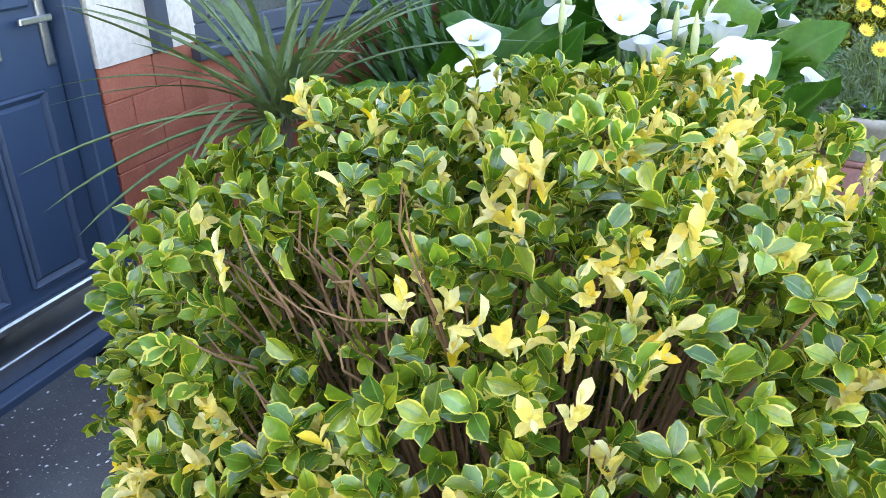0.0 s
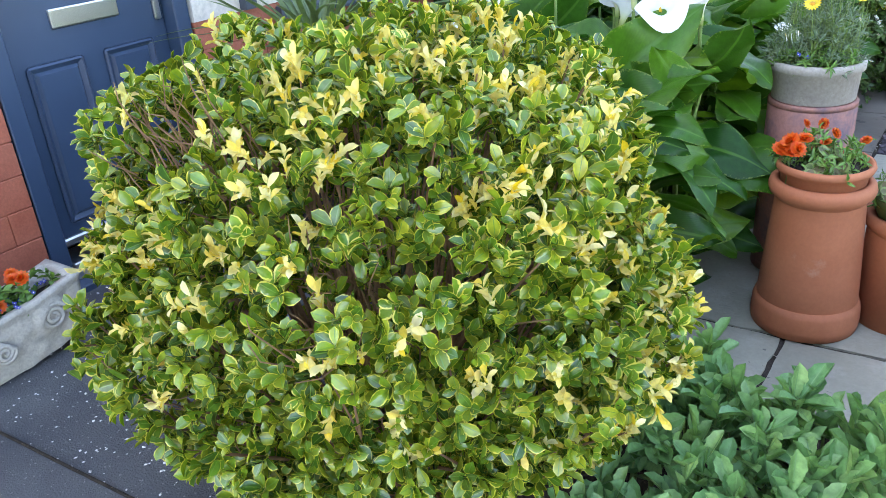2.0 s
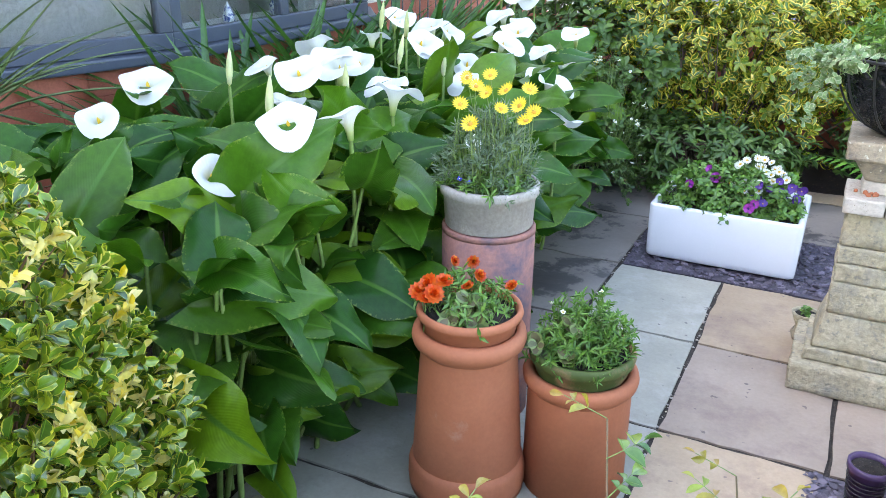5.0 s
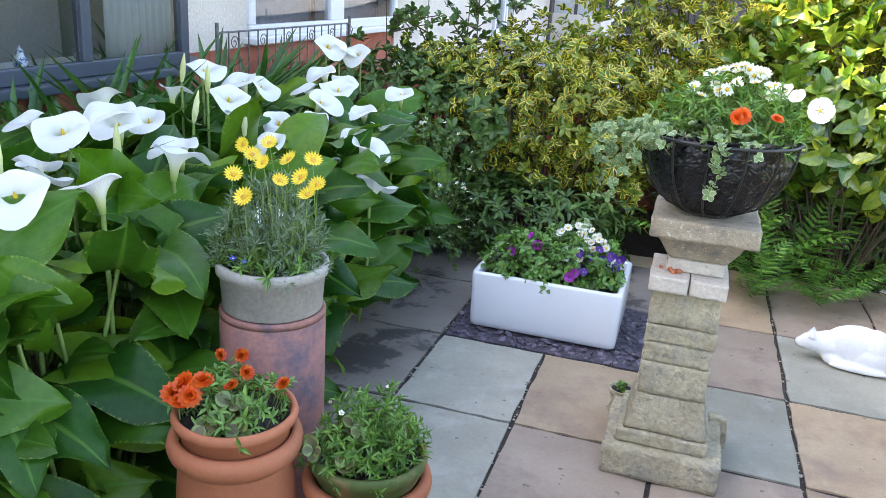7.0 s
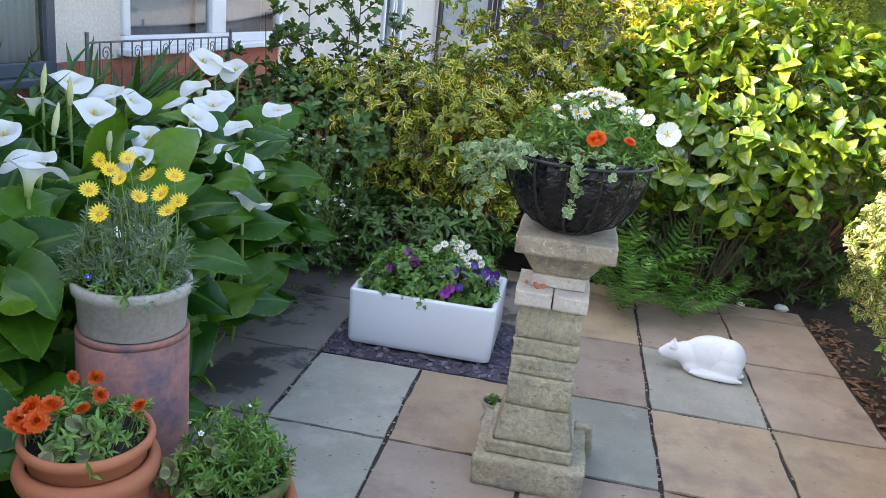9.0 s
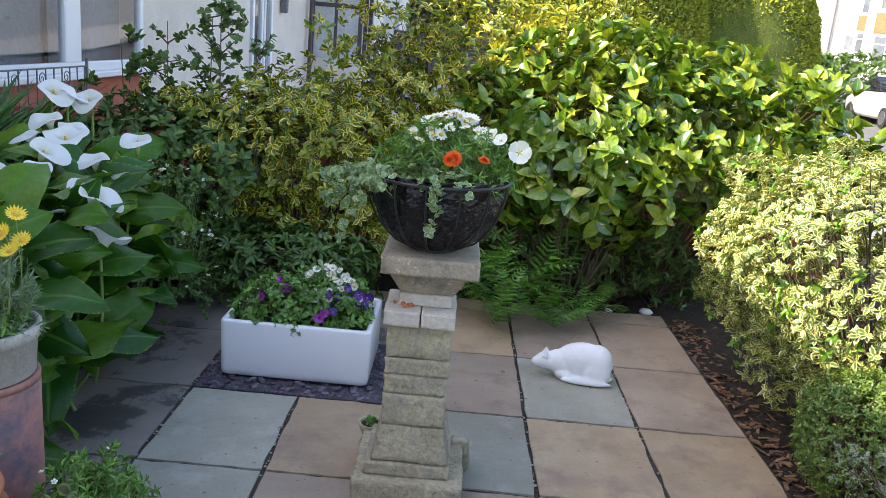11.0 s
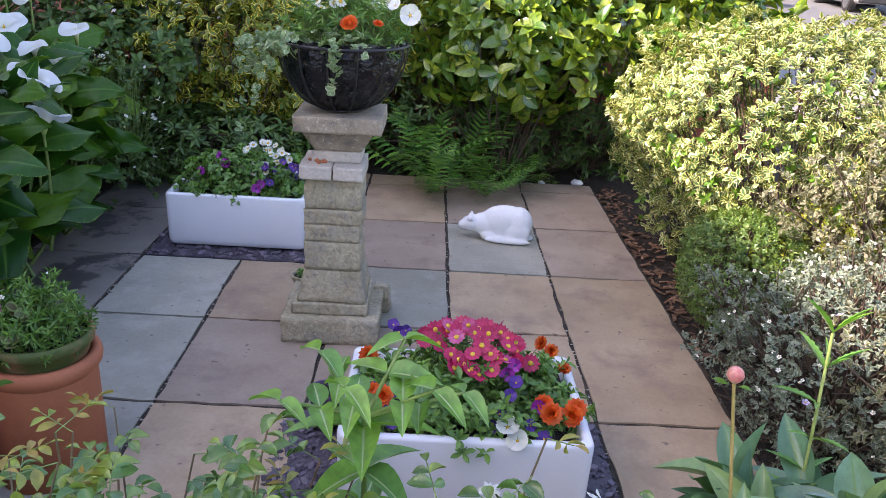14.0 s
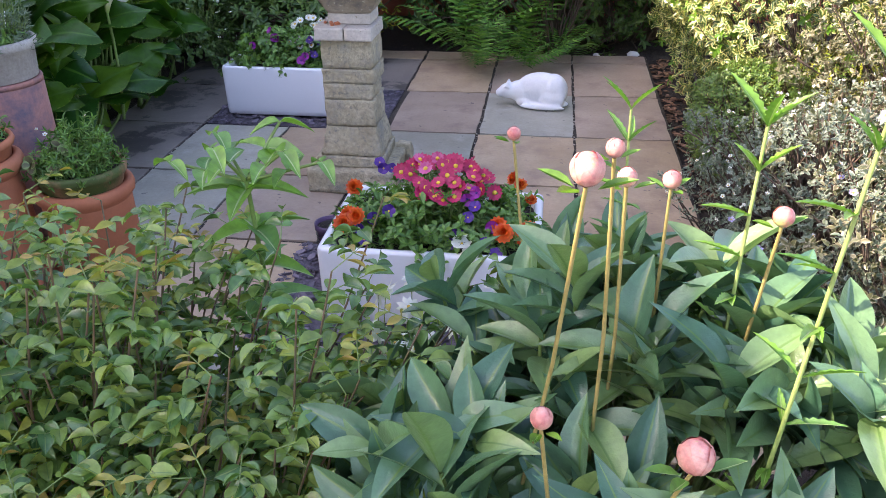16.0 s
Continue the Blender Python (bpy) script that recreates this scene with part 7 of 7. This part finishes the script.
def far_shrub(name, label, c, r, n, mat, seed, L=0.16, cat="hedge"):
    rng = np.random.default_rng(seed)
    s = thing(name, label, cat, c[0], c[1], c[2] - r[2])
    P, O = ball_points(rng, n, c, r, 3.0, 0.35, -0.9, 0.2)
    foliage(s, rng, P, O + rng.normal(size=P.shape) * 0.5, 4, L, L * 0.6, S_small, mat)
    twigs(s, np.tile([(c[0], c[1], c[2] - r[2] - 0.1)], (12, 1)), P[:12], 0.05, 0.01, M_twig_dark, "branch")


far_shrub("far_hedge", "clipped green hedge in front of a white house", (13.4, 28.2, 1.55), (3.6, 0.7, 0.9), 1600, M_hedge, 72)
far_shrub("far_hedge", "green garden hedge across the road", (9.6, 24.5, 0.98), (1.8, 0.6, 0.62), 900, M_hedge, 73)
far_shrub("red_shrub", "dark red shrub above a garden hedge", (12.6, 29.6, 2.5), (0.7, 0.6, 0.6), 300, leaf_mat("red_leaf", [(0.2, 0.03, 0.03), (0.3, 0.07, 0.05)]), 74, cat="shrub")
far_shrub("garden_tree", "small leafy tree at the roadside", (19.5, 26.5, 2.05), (1.2, 1.2, 1.6), 700, M_hedge, 75, cat="tree")


def far_tree(x, y, z, h, r, seed):
    rng = np.random.default_rng(seed)
    t = thing("tree", "distant leafy street tree in hazy light", "tree", x, y, z)
    twigs(t, [(x, y, z)], [(x, y, z + h * 0.5)], 0.25, 0.15, M_twig_dark, "trunk", n=8)
    B = np.array([(x + rng.normal() * r * 0.5, y + rng.normal() * r * 0.4, z + h * rng.uniform(0.55, 0.95)) for _ in range(16)])
    twigs(t, np.tile([(x, y, z + h * 0.45)], (16, 1)), B, 0.1, 0.03, M_twig_dark, "limb")
    P = np.concatenate([b + rng.normal(size=(220, 3)) * r * 0.22 for b in B])
    foliage(t, rng, P, rng.normal(size=P.shape), 3, 0.3, 0.2, S_small, M_tree, name="crown")


far_tree(0.0, 55, 2.2, 3.2, 2.9, 76)
far_tree(6.5, 62, 3.0, 3.4, 3.2, 77)

# ---- parked car ----
def car():
    c = thing("car", "white parked hatchback car with black bumper", "car", 14.3, 23.3, ground_z(23.3) + 0.02, rz=-5)
    M_car = surf("white_car_paint", (0.74, 0.74, 0.75), (0.78, 0.78, 0.79), 1, 300, 0.2, 0.0, coat=0.6)
    M_blk = surf("black_car_plastic", (0.02, 0.02, 0.02), (0.035, 0.035, 0.035), 5, 200, 0.5, 0.1)
    M_cglass = surf("dark_car_glass", (0.02, 0.025, 0.03), (0.03, 0.035, 0.04), 2, 100, 0.05, 0.0)
    M_red = surf("red_lamp", (0.5, 0.02, 0.015), (0.6, 0.04, 0.03), 5, 100, 0.15, 0.0)
    M_plate = surf("yellow_plate", (0.75, 0.55, 0.02), (0.8, 0.6, 0.04), 5, 100, 0.4, 0.0)
    # cross-sections along the length: y, half width, sill, belt, roof, roof half width
    secs = [(0.0, 0.70, 0.42, 0.85, 0.9, 0.6), (0.06, 0.82, 0.32, 0.98, 1.04, 0.66), (0.25, 0.86, 0.28, 1.02, 1.38, 0.58), (0.55, 0.87, 0.26, 1.02, 1.52, 0.58), (1.6, 0.88, 0.25, 1.0, 1.56, 0.6), (2.5, 0.88, 0.25, 0.97, 1.5, 0.6), (3.25, 0.87, 0.26, 0.95, 1.02, 0.66), (3.9, 0.82, 0.28, 0.8, 0.86, 0.62), (4.1, 0.7, 0.36, 0.66, 0.7, 0.5)]
    bm = bmesh.new()
    rows = []
    for y, w, s, b, r, rw in secs:
        rows.append([bm.verts.new(p) for p in ((-w * 0.9, y, s), (-w, y, s + 0.15), (-w, y, b - 0.1), (-w * 0.96, y, b), (-rw, y, r - 0.05), (-rw * 0.8, y, r), (rw * 0.8, y, r), (rw, y, r - 0.05), (w * 0.96, y, b), (w, y, b - 0.1), (w, y, s + 0.15), (w * 0.9, y, s))])
    for a, b in zip(rows, rows[1:]):
        for i in range(11):
            bm.faces.new((a[i], b[i], b[i + 1], a[i + 1]))
        bm.faces.new((a[11], b[11], b[0], a[0]))
    bm.faces.new(rows[0])
    bm.faces.new(list(reversed(rows[-1])))
    bmesh.ops.recalc_face_normals(bm, faces=bm.faces)
    bmesh.ops.bevel(bm, geom=[e for e in bm.edges if e.calc_face_angle(0) > 0.5], offset=0.03, segments=2, affect="EDGES")
    part("body", bm, M_car, c, smooth=True)
    part("bumper", boxes((-0.84, 0.84, -0.06, 0.12, 0.3, 0.62), bevel=0.05, seg=3), M_blk, c)
    bm = bmesh.new()
    q = [bm.verts.new(p) for p in ((-0.6, 0.028, 1.04), (0.6, 0.028, 1.04), (0.54, 0.235, 1.37), (-0.54, 0.235, 1.37))]
    bm.faces.new(q)
    bmesh.ops.solidify(bm, geom=bm.faces[:], thickness=0.02)
    part("rear_window", bm, M_cglass, c)
    for sx in (-1, 1):
        bm = bmesh.new()
        q = [bm.verts.new((sx * x, y, z)) for x, y, z in ((0.862, 0.45, 1.03), (0.868, 2.95, 1.0), (0.63, 2.45, 1.45), (0.61, 0.6, 1.46))]
        bm.faces.new(q)
        bmesh.ops.solidify(bm, geom=bm.faces[:], thickness=0.03)
        part("side_window", bm, M_cglass, c)
        part("tail_light", boxes((sx * 0.62, sx * 0.86, -0.012, 0.2, 0.84, 1.0) if sx > 0 else (-0.86, -0.62, -0.012, 0.2, 0.84, 1.0), bevel=0.03, seg=2), M_red, c)
        part("door_mirror", boxes((sx * 0.88, sx * 1.02, 2.55, 2.68, 0.98, 1.12) if sx > 0 else (-1.02, -0.88, 2.55, 2.68, 0.98, 1.12), bevel=0.03), M_car, c)
        for wy in (0.78, 3.3):
            bm = bmesh.new()
            bmesh.ops.create_cone(bm, segments=28, radius1=0.32, radius2=0.32, depth=0.2, cap_ends=True, matrix=pose(sx * 0.8, wy, 0.32, 0, 90, 0))
            bmesh.ops.bevel(bm, geom=[e for e in bm.edges if len(e.link_faces) == 2 and e.calc_face_angle(0) > 1], offset=0.03, segments=2, affect="EDGES")
            wh = part("tyre", bm, M_blk, c)
            bm = bmesh.new()
            bmesh.ops.create_cone(bm, segments=20, radius1=0.2, radius2=0.2, depth=0.03, cap_ends=True, matrix=pose(sx * 0.9, wy, 0.32, 0, 90, 0))
            part("rim", bm, M_chrome, wh)
    part("number_plate", boxes((-0.26, 0.26, -0.03, -0.012, 0.74, 0.85)), M_plate, c, "yellow number plate")
    part("plate_marks", boxes(*[(-0.22 + i * 0.065, -0.18 + i * 0.065, -0.034, -0.0305, 0.765, 0.825) for i in range(7)]), M_blk, c)
    part("spoiler", boxes((-0.5, 0.5, 0.16, 0.4, 1.47, 1.52), bevel=0.015), M_car, c)


car()


# ---- terrace beyond, iron railing, window things ----
def railing():
    r = thing("iron_railing", "low wrought-iron railing with scrolls between gardens", "railing", -1.85, 6.2, 0.62)

    def bar(name, a, b, w=0.006):
        part(name, sticks(name, [a], [b], w, w, 6), M_iron, r)
    bar("rail", (0, 0, 0.55), (0, 2.3, 0.55), 0.008)
    bar("rail", (0, 0, 0.1), (0, 2.3, 0.1), 0.008)
    bar("post", (0, 0, -0.64), (0, 0, 0.62), 0.014)
    bar("post", (0, 2.3, -0.64), (0, 2.3, 0.62), 0.014)
    sc = [(0.055 * (1 - t * 0.8) * math.cos(t * 9), 0.055 * (1 - t * 0.8) * math.sin(t * 9)) for t in np.linspace(0, 1, 22)]
    A = np.array([(0, y, z) for y, z in sc])
    me = tube("scroll", A, 0.004, 5)
    me.materials.append(M_iron)
    for i in range(16):
        y = 0.15 + i * 0.14
        bar("bar", (0, y, 0.1), (0, y, 0.55))
        if i % 3 == 0:
            for z, sg in ((0.47, 1), (0.2, -1)):
                o = part("scroll", me, None, r)
                o.matrix_basis = pose(0.005, y + 0.07, z) @ Matrix.Diagonal((1, sg, sg, 1))


railing()


def jar(x, y, z, s, label):
    p = thing("jar", label, "jar", x, y, z)
    part("body", lathe([(0, 0), (0.05 * s, 0), (0.07 * s, 0.04 * s), (0.075 * s, 0.1 * s), (0.04 * s, 0.16 * s), (0.045 * s, 0.18 * s), (0, 0.18 * s)], 24), M_delft, p, smooth=True)
    part("lid", lathe([(0, 0.182 * s), (0.046 * s, 0.182 * s), (0.03 * s, 0.2 * s), (0.01 * s, 0.22 * s), (0.012 * s, 0.24 * s), (0, 0.25 * s)], 16), M_delft, p, smooth=True)


M_delft = surf("blue_white_china", (0.6, 0.64, 0.7), (0.7, 0.72, 0.75), 30, 120, 0.2, 0.0, stain=(0.03, 0.06, 0.3), stain_at=(0.5, 0.56), stain_scale=45, coat=0.5)
wall_run("window_board", [(BX - 0.5, BX - 0.09, 4.1, 6.0, SZ + 0.02, SZ + 0.05)], M_upvc, "white inner window board", "shelf")
jar(BX - 0.22, 5.25, SZ + 0.05, 0.8, "blue and white china jar on a window board")
jar(BX - 0.22, 4.75, SZ + 0.05, 0.55, "small blue and white china pot on a window board")


def curtain(x, y0, y1, z0, z1, label):
    bm = bmesh.new()
    n = 48
    rows = [[bm.verts.new((x + 0.03 * math.sin(i * 1.3) * (0.6 + 0.4 * (1 - z)), y0 + (y1 - y0) * i / n, z0 + (z1 - z0) * z)) for i in range(n + 1)] for z in (0, 0.5, 1)]
    for a, b in zip(rows, rows[1:]):
        for i in range(n):
            bm.faces.new((a[i], a[i + 1], b[i + 1], b[i]))
    bmesh.ops.solidify(bm, geom=bm.faces[:], thickness=0.004)
    tagged(part("curtain", bm, M_cloth, None, smooth=True), label, "curtain")


M_cloth = surf("white_net_cloth", (0.78, 0.79, 0.80), (0.84, 0.84, 0.84), 4, 150, 0.9, 0.2)
curtain(BX - 0.09, 5.3, 5.98, SZ + 0.05, 2.6, "pale curtain hanging beside a bay window")

# porch and next houses of the terrace
M_wood_dark = surf("dark_porch_wood", (0.05, 0.04, 0.04), (0.08, 0.065, 0.06), 5, 90, 0.5, 0.2)
# porch panes: the sky's pale reflection is put into the base colour
M_porchpane = surf("sky_reflection_glass", (0.42, 0.44, 0.45), (0.56, 0.57, 0.57), 2.0, 20, 0.12, 0.02)
po = thing("porch", "dark timber glazed porch on the next house", "porch", WX, 21.6, 0.5, kind="structure")
part("porch_roof", boxes((0, 1.5, -0.15, 2.4, 2.55, 2.75), bevel=0.03), M_roof, po)
part("porch_base", boxes((0, 1.3, 0, 2.2, -0.6, 0.5)), M_render, po)
for (a, b, c, d) in ((1.2, 1.3, 0, 0.1), (1.2, 1.3, 2.1, 2.2), (0, 0.1, 0, 0.1), (0.6, 0.68, 0, 0.08), (1.2, 1.3, 1.05, 1.15)):
    part("porch_post", boxes((a, b, c, d, 0.5, 2.55)), M_wood_dark, po)
part("porch_rail", boxes((0.1, 1.2, 0.01, 0.08, 1.75, 1.85)), M_wood_dark, po)
part("pane", boxes((0.1, 1.2, 0.03, 0.04, 0.5, 2.5)), M_porchpane, po, "porch glass coloured pale for the reflected sky")
part("drainpipe", sticks("drainpipe", [(0.12, -0.5, -0.5), (0.12, -0.5, 2.9)], [(0.12, -0.5, 2.9), (0.5, -0.3, 3.3)], 0.05, 0.05, 10), M_wood_dark, po)
ln = part("wall_lantern", boxes((WX + 0.02, WX + 0.16, 18.2, 18.34, 1.95, 2.3), bevel=0.02), M_iron)
tagged(ln, "small dark wall lantern on render", "lantern")
wall_run("terrace_red", [(WX - 0.4, WX + 0.75, 29, 32, 3.2, 6.4)], M_brick, "red tile-hung bay of a terrace house")
wall_run("terrace_white", [(WX - 0.4, WX + 0.75, 29, 32, 0.5, 3.2), (WX - 0.4, WX + 0.8, 38.5, 44, 2.0, 5.0)], M_white_render, "white rendered terrace house bay")
wall_run("terrace_grey", [(WX - 0.4, WX + 0.6, 32.2, 38.3, 0.5, 6.6), (WX - 6, WX - 0.45, 26.3, 60, 0.5, 7.0)], M_wall_in, "grey rendered terrace house fronts")


# raised scrollwork along the trough's long side
def scrolls():
    t = bpy.data.objects["trough"]
    for cx, cz, r0, sgn in ((0.33, 0.145, 0.052, 1), (0.12, 0.12, 0.042, -1), (-0.08, 0.145, 0.05, 1), (-0.29, 0.12, 0.042, -1)):
        P = [(cx + r0 * (1 - 0.8 * k / 40) * math.cos(k * 0.36 * sgn), -0.113, cz + 0.05 * (2 * cx / 0.95) ** 2 + r0 * (1 - 0.8 * k / 40) * math.sin(k * 0.36 * sgn)) for k in range(41)]
        P = [(cx - 0.12, -0.106, cz - sgn * 0.035), (cx - 0.02, -0.109, cz - sgn * 0.058)] + P if sgn < 0 else [(cx + 0.11, -0.106, cz + 0.02)] + P
        part("carved_scroll", tube("carved_scroll", P, 0.0085, 7), M_trough, t, smooth=True)


scrolls()

# ---- patio slabs, each laid on its own ----
M_slab_tan = surf("sandstone_tan", (0.36, 0.25, 0.15), (0.47, 0.35, 0.23), 2.6, 60, 0.72, 0.3, 0.003, stain=(0.30, 0.205, 0.145), stain_at=(0.5, 0.66), stain_scale=3.2, rnd=0.1, grain=0.07, relief=(7, 0.012), speck=(0.22, 0.16, 0.12), speck_scale=20, speck_at=(0.69, 0.72))
M_slab_grey = surf("sandstone_grey", (0.26, 0.25, 0.195), (0.37, 0.35, 0.28), 2.6, 60, 0.72, 0.3, 0.003, stain=(0.40, 0.375, 0.325), stain_at=(0.52, 0.68), stain_scale=3.0, rnd=0.12, grain=0.07, relief=(7, 0.012), speck=(0.15, 0.14, 0.12), speck_scale=20, speck_at=(0.69, 0.72))
M_slab_rose = surf("sandstone_rose", (0.30, 0.225, 0.165), (0.40, 0.31, 0.235), 2.6, 60, 0.72, 0.3, 0.003, stain=(0.25, 0.18, 0.145), stain_at=(0.5, 0.66), stain_scale=3.2, rnd=0.1, grain=0.07, relief=(7, 0.012), speck=(0.17, 0.13, 0.11), speck_scale=20, speck_at=(0.69, 0.72))
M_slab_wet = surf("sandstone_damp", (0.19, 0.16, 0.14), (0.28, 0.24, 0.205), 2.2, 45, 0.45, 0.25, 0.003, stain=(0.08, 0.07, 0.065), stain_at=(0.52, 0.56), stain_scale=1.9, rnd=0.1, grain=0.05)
XS = [-0.10, 0.475, 0.98, 1.525, 2.06, 2.595, 3.12]
YS = [1.99, 2.43, 3.135, 3.82, 4.50, 5.25, 6.02, 6.25]
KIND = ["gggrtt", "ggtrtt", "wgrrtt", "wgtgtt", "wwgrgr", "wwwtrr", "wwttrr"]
patio = thing("patio", "patio of tan and grey riven sandstone slabs", "patio", 0, 0, 0, kind="structure")
srng = random.Random(4)


def slab(x0, x1, y0, y1, mat):
    bm = bmesh.new()
    n = 8
    top = [[None] * (n + 1) for _ in range(n + 1)]
    for i in range(n + 1):
        for j in range(n + 1):
            x, y = x0 + (x1 - x0) * i / n, y0 + (y1 - y0) * j / n
            if i in (0, n):
                x += srng.uniform(-0.006, 0.004) * (1 if i else -1)
            if j in (0, n):
                y += srng.uniform(-0.006, 0.004) * (1 if j else -1)
            edge = i in (0, n) or j in (0, n)
            top[i][j] = bm.verts.new((x, y, 0.0 - (0.004 if edge else 0) + 0.004 * noise.noise((x * 6, y * 6, 1))))
    for i in range(n):
        for j in range(n):
            bm.faces.new((top[i][j], top[i + 1][j], top[i + 1][j + 1], top[i][j + 1]))
    rim = [top[i][0] for i in range(n + 1)] + [top[n][j] for j in range(1, n + 1)] + [top[i][n] for i in range(n - 1, -1, -1)] + [top[0][j] for j in range(n - 1, 0, -1)]
    low = [bm.verts.new((v.co.x, v.co.y, -0.02)) for v in rim]
    for i in range(len(rim)):
        j = (i + 1) % len(rim)
        bm.faces.new((rim[j], rim[i], low[i], low[j]))
    part("slab", bm, mat, patio)


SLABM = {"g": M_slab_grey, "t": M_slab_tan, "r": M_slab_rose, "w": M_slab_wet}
for j in range(7):
    for i in range(6):
        g = 0.0075
        x0, x1, y0, y1 = XS[i] + g, XS[i + 1] - g, YS[j] + g, YS[j + 1] - g
        if j == 2 and i >= 4:
            y1 += 0.06 if i == 5 else 0.0
        # the slate beds under the two sinks take the place of some slabs
        if (i, j) in ((1, 4), (2, 4)):
            continue
        if (i, j) in ((3, 1), (4, 1)):
            continue
        if (i, j) == (3, 4):
            x0 += 0.02
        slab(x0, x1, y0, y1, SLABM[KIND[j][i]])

# brick courses of the house base near the door
me = bpy.data.meshes.new("brick")
bb = boxes((0, 0.03, 0, 0.296, 0, 0.136), bevel=0.003)
bb.to_mesh(me)
bb.free()
me.materials.append(M_brick)
base_wall = bpy.data.objects["wall_brick_base"]
for y0, y1, skip in ((-0.2, 1.41, 0), (2.42, 3.05, 0), (6.5, 9.4, 0)):
    for r in range(7):
        y = y0 - (0.15 if r % 2 else 0)
        while y < y1:
            a, c = max(y, y0), min(y + 0.295, y1)
            if c - a > 0.05:
                o = part("brick", me, None, base_wall)
                o.matrix_basis = pose(WX - 0.039, a, 0.833 - r * 0.14) @ Matrix.Diagonal((1, (c - a) / 0.295, 1, 1))
            y += 0.3

# pale stone chips pressed into the asphalt
crn = np.random.default_rng(77)
n = 620
C = np.c_[-0.3 - 1.9 * crn.random(n), np.where(crn.random(n) < 0.93, crn.uniform(0.74, 1.9, n), crn.uniform(-0.6, 0.74, n)), np.full(n, -0.012)]
R = crn.uniform(0.002, 0.0062, n)
octa = np.array([(1, 0, 0), (0, 1, 0), (-1, 0, 0), (0, -1, 0), (0, 0, 0.5), (0, 0, -0.5)], float)
tri = np.array([(0, 1, 4), (1, 2, 4), (2, 3, 4), (3, 0, 4), (1, 0, 5), (2, 1, 5), (3, 2, 5), (0, 3, 5)])
a = crn.uniform(0, 6.28, n)
rot = np.stack([np.cos(a), -np.sin(a), np.sin(a), np.cos(a)], 1).reshape(n, 2, 2)
V = np.repeat(octa[None], n, 0) * R[:, None, None]
V[:, :, 0] *= crn.uniform(0.8, 1.8, n)[:, None]
V[:, :, :2] = np.einsum("nij,nkj->nki", rot, V[:, :, :2])
V += C[:, None]
chips = part("stone_chips", arrays_mesh("stone_chips", V.reshape(-1, 3), (tri[None] + np.arange(n)[:, None, None] * 6).reshape(-1, 3), smooth=False), M_plaster)
tagged(chips, "pale stone chips scattered in the asphalt path", "gravel", kind="stuff")
# small stones and moss left in the open joints
n = 300
xs = crn.choice([0.475, 0.98, 2.06, 2.595], n) + crn.normal(size=n) * 0.004
C = np.c_[xs, crn.uniform(2.0, 6.2, n), np.full(n, -0.006)]
R = crn.uniform(0.003, 0.009, n)
V = np.repeat(octa[None], n, 0) * R[:, None, None] * crn.uniform(0.6, 1.3, (n, 6, 1))
V += C[:, None]
js = part("joint_stones", arrays_mesh("joint_stones", V.reshape(-1, 3), (tri[None] + np.arange(n)[:, None, None] * 6).reshape(-1, 3), smooth=False), M_tile)
tagged(js, "small stones lying in the open paving joints", "gravel", kind="stuff")

tagged(part("path_seam", sticks("path_seam", np.array([(-2.3, 0.705, -0.012), (-1.767, 0.722, -0.012), (-1.234, 0.74, -0.012)]), np.array([(-1.767, 0.722, -0.012), (-1.234, 0.74, -0.012), (-0.5, 0.765, -0.012)]), 0.006, 0.006, 6), M_mud), "dark dirt-filled seam across the asphalt path", "seam", kind="structure")
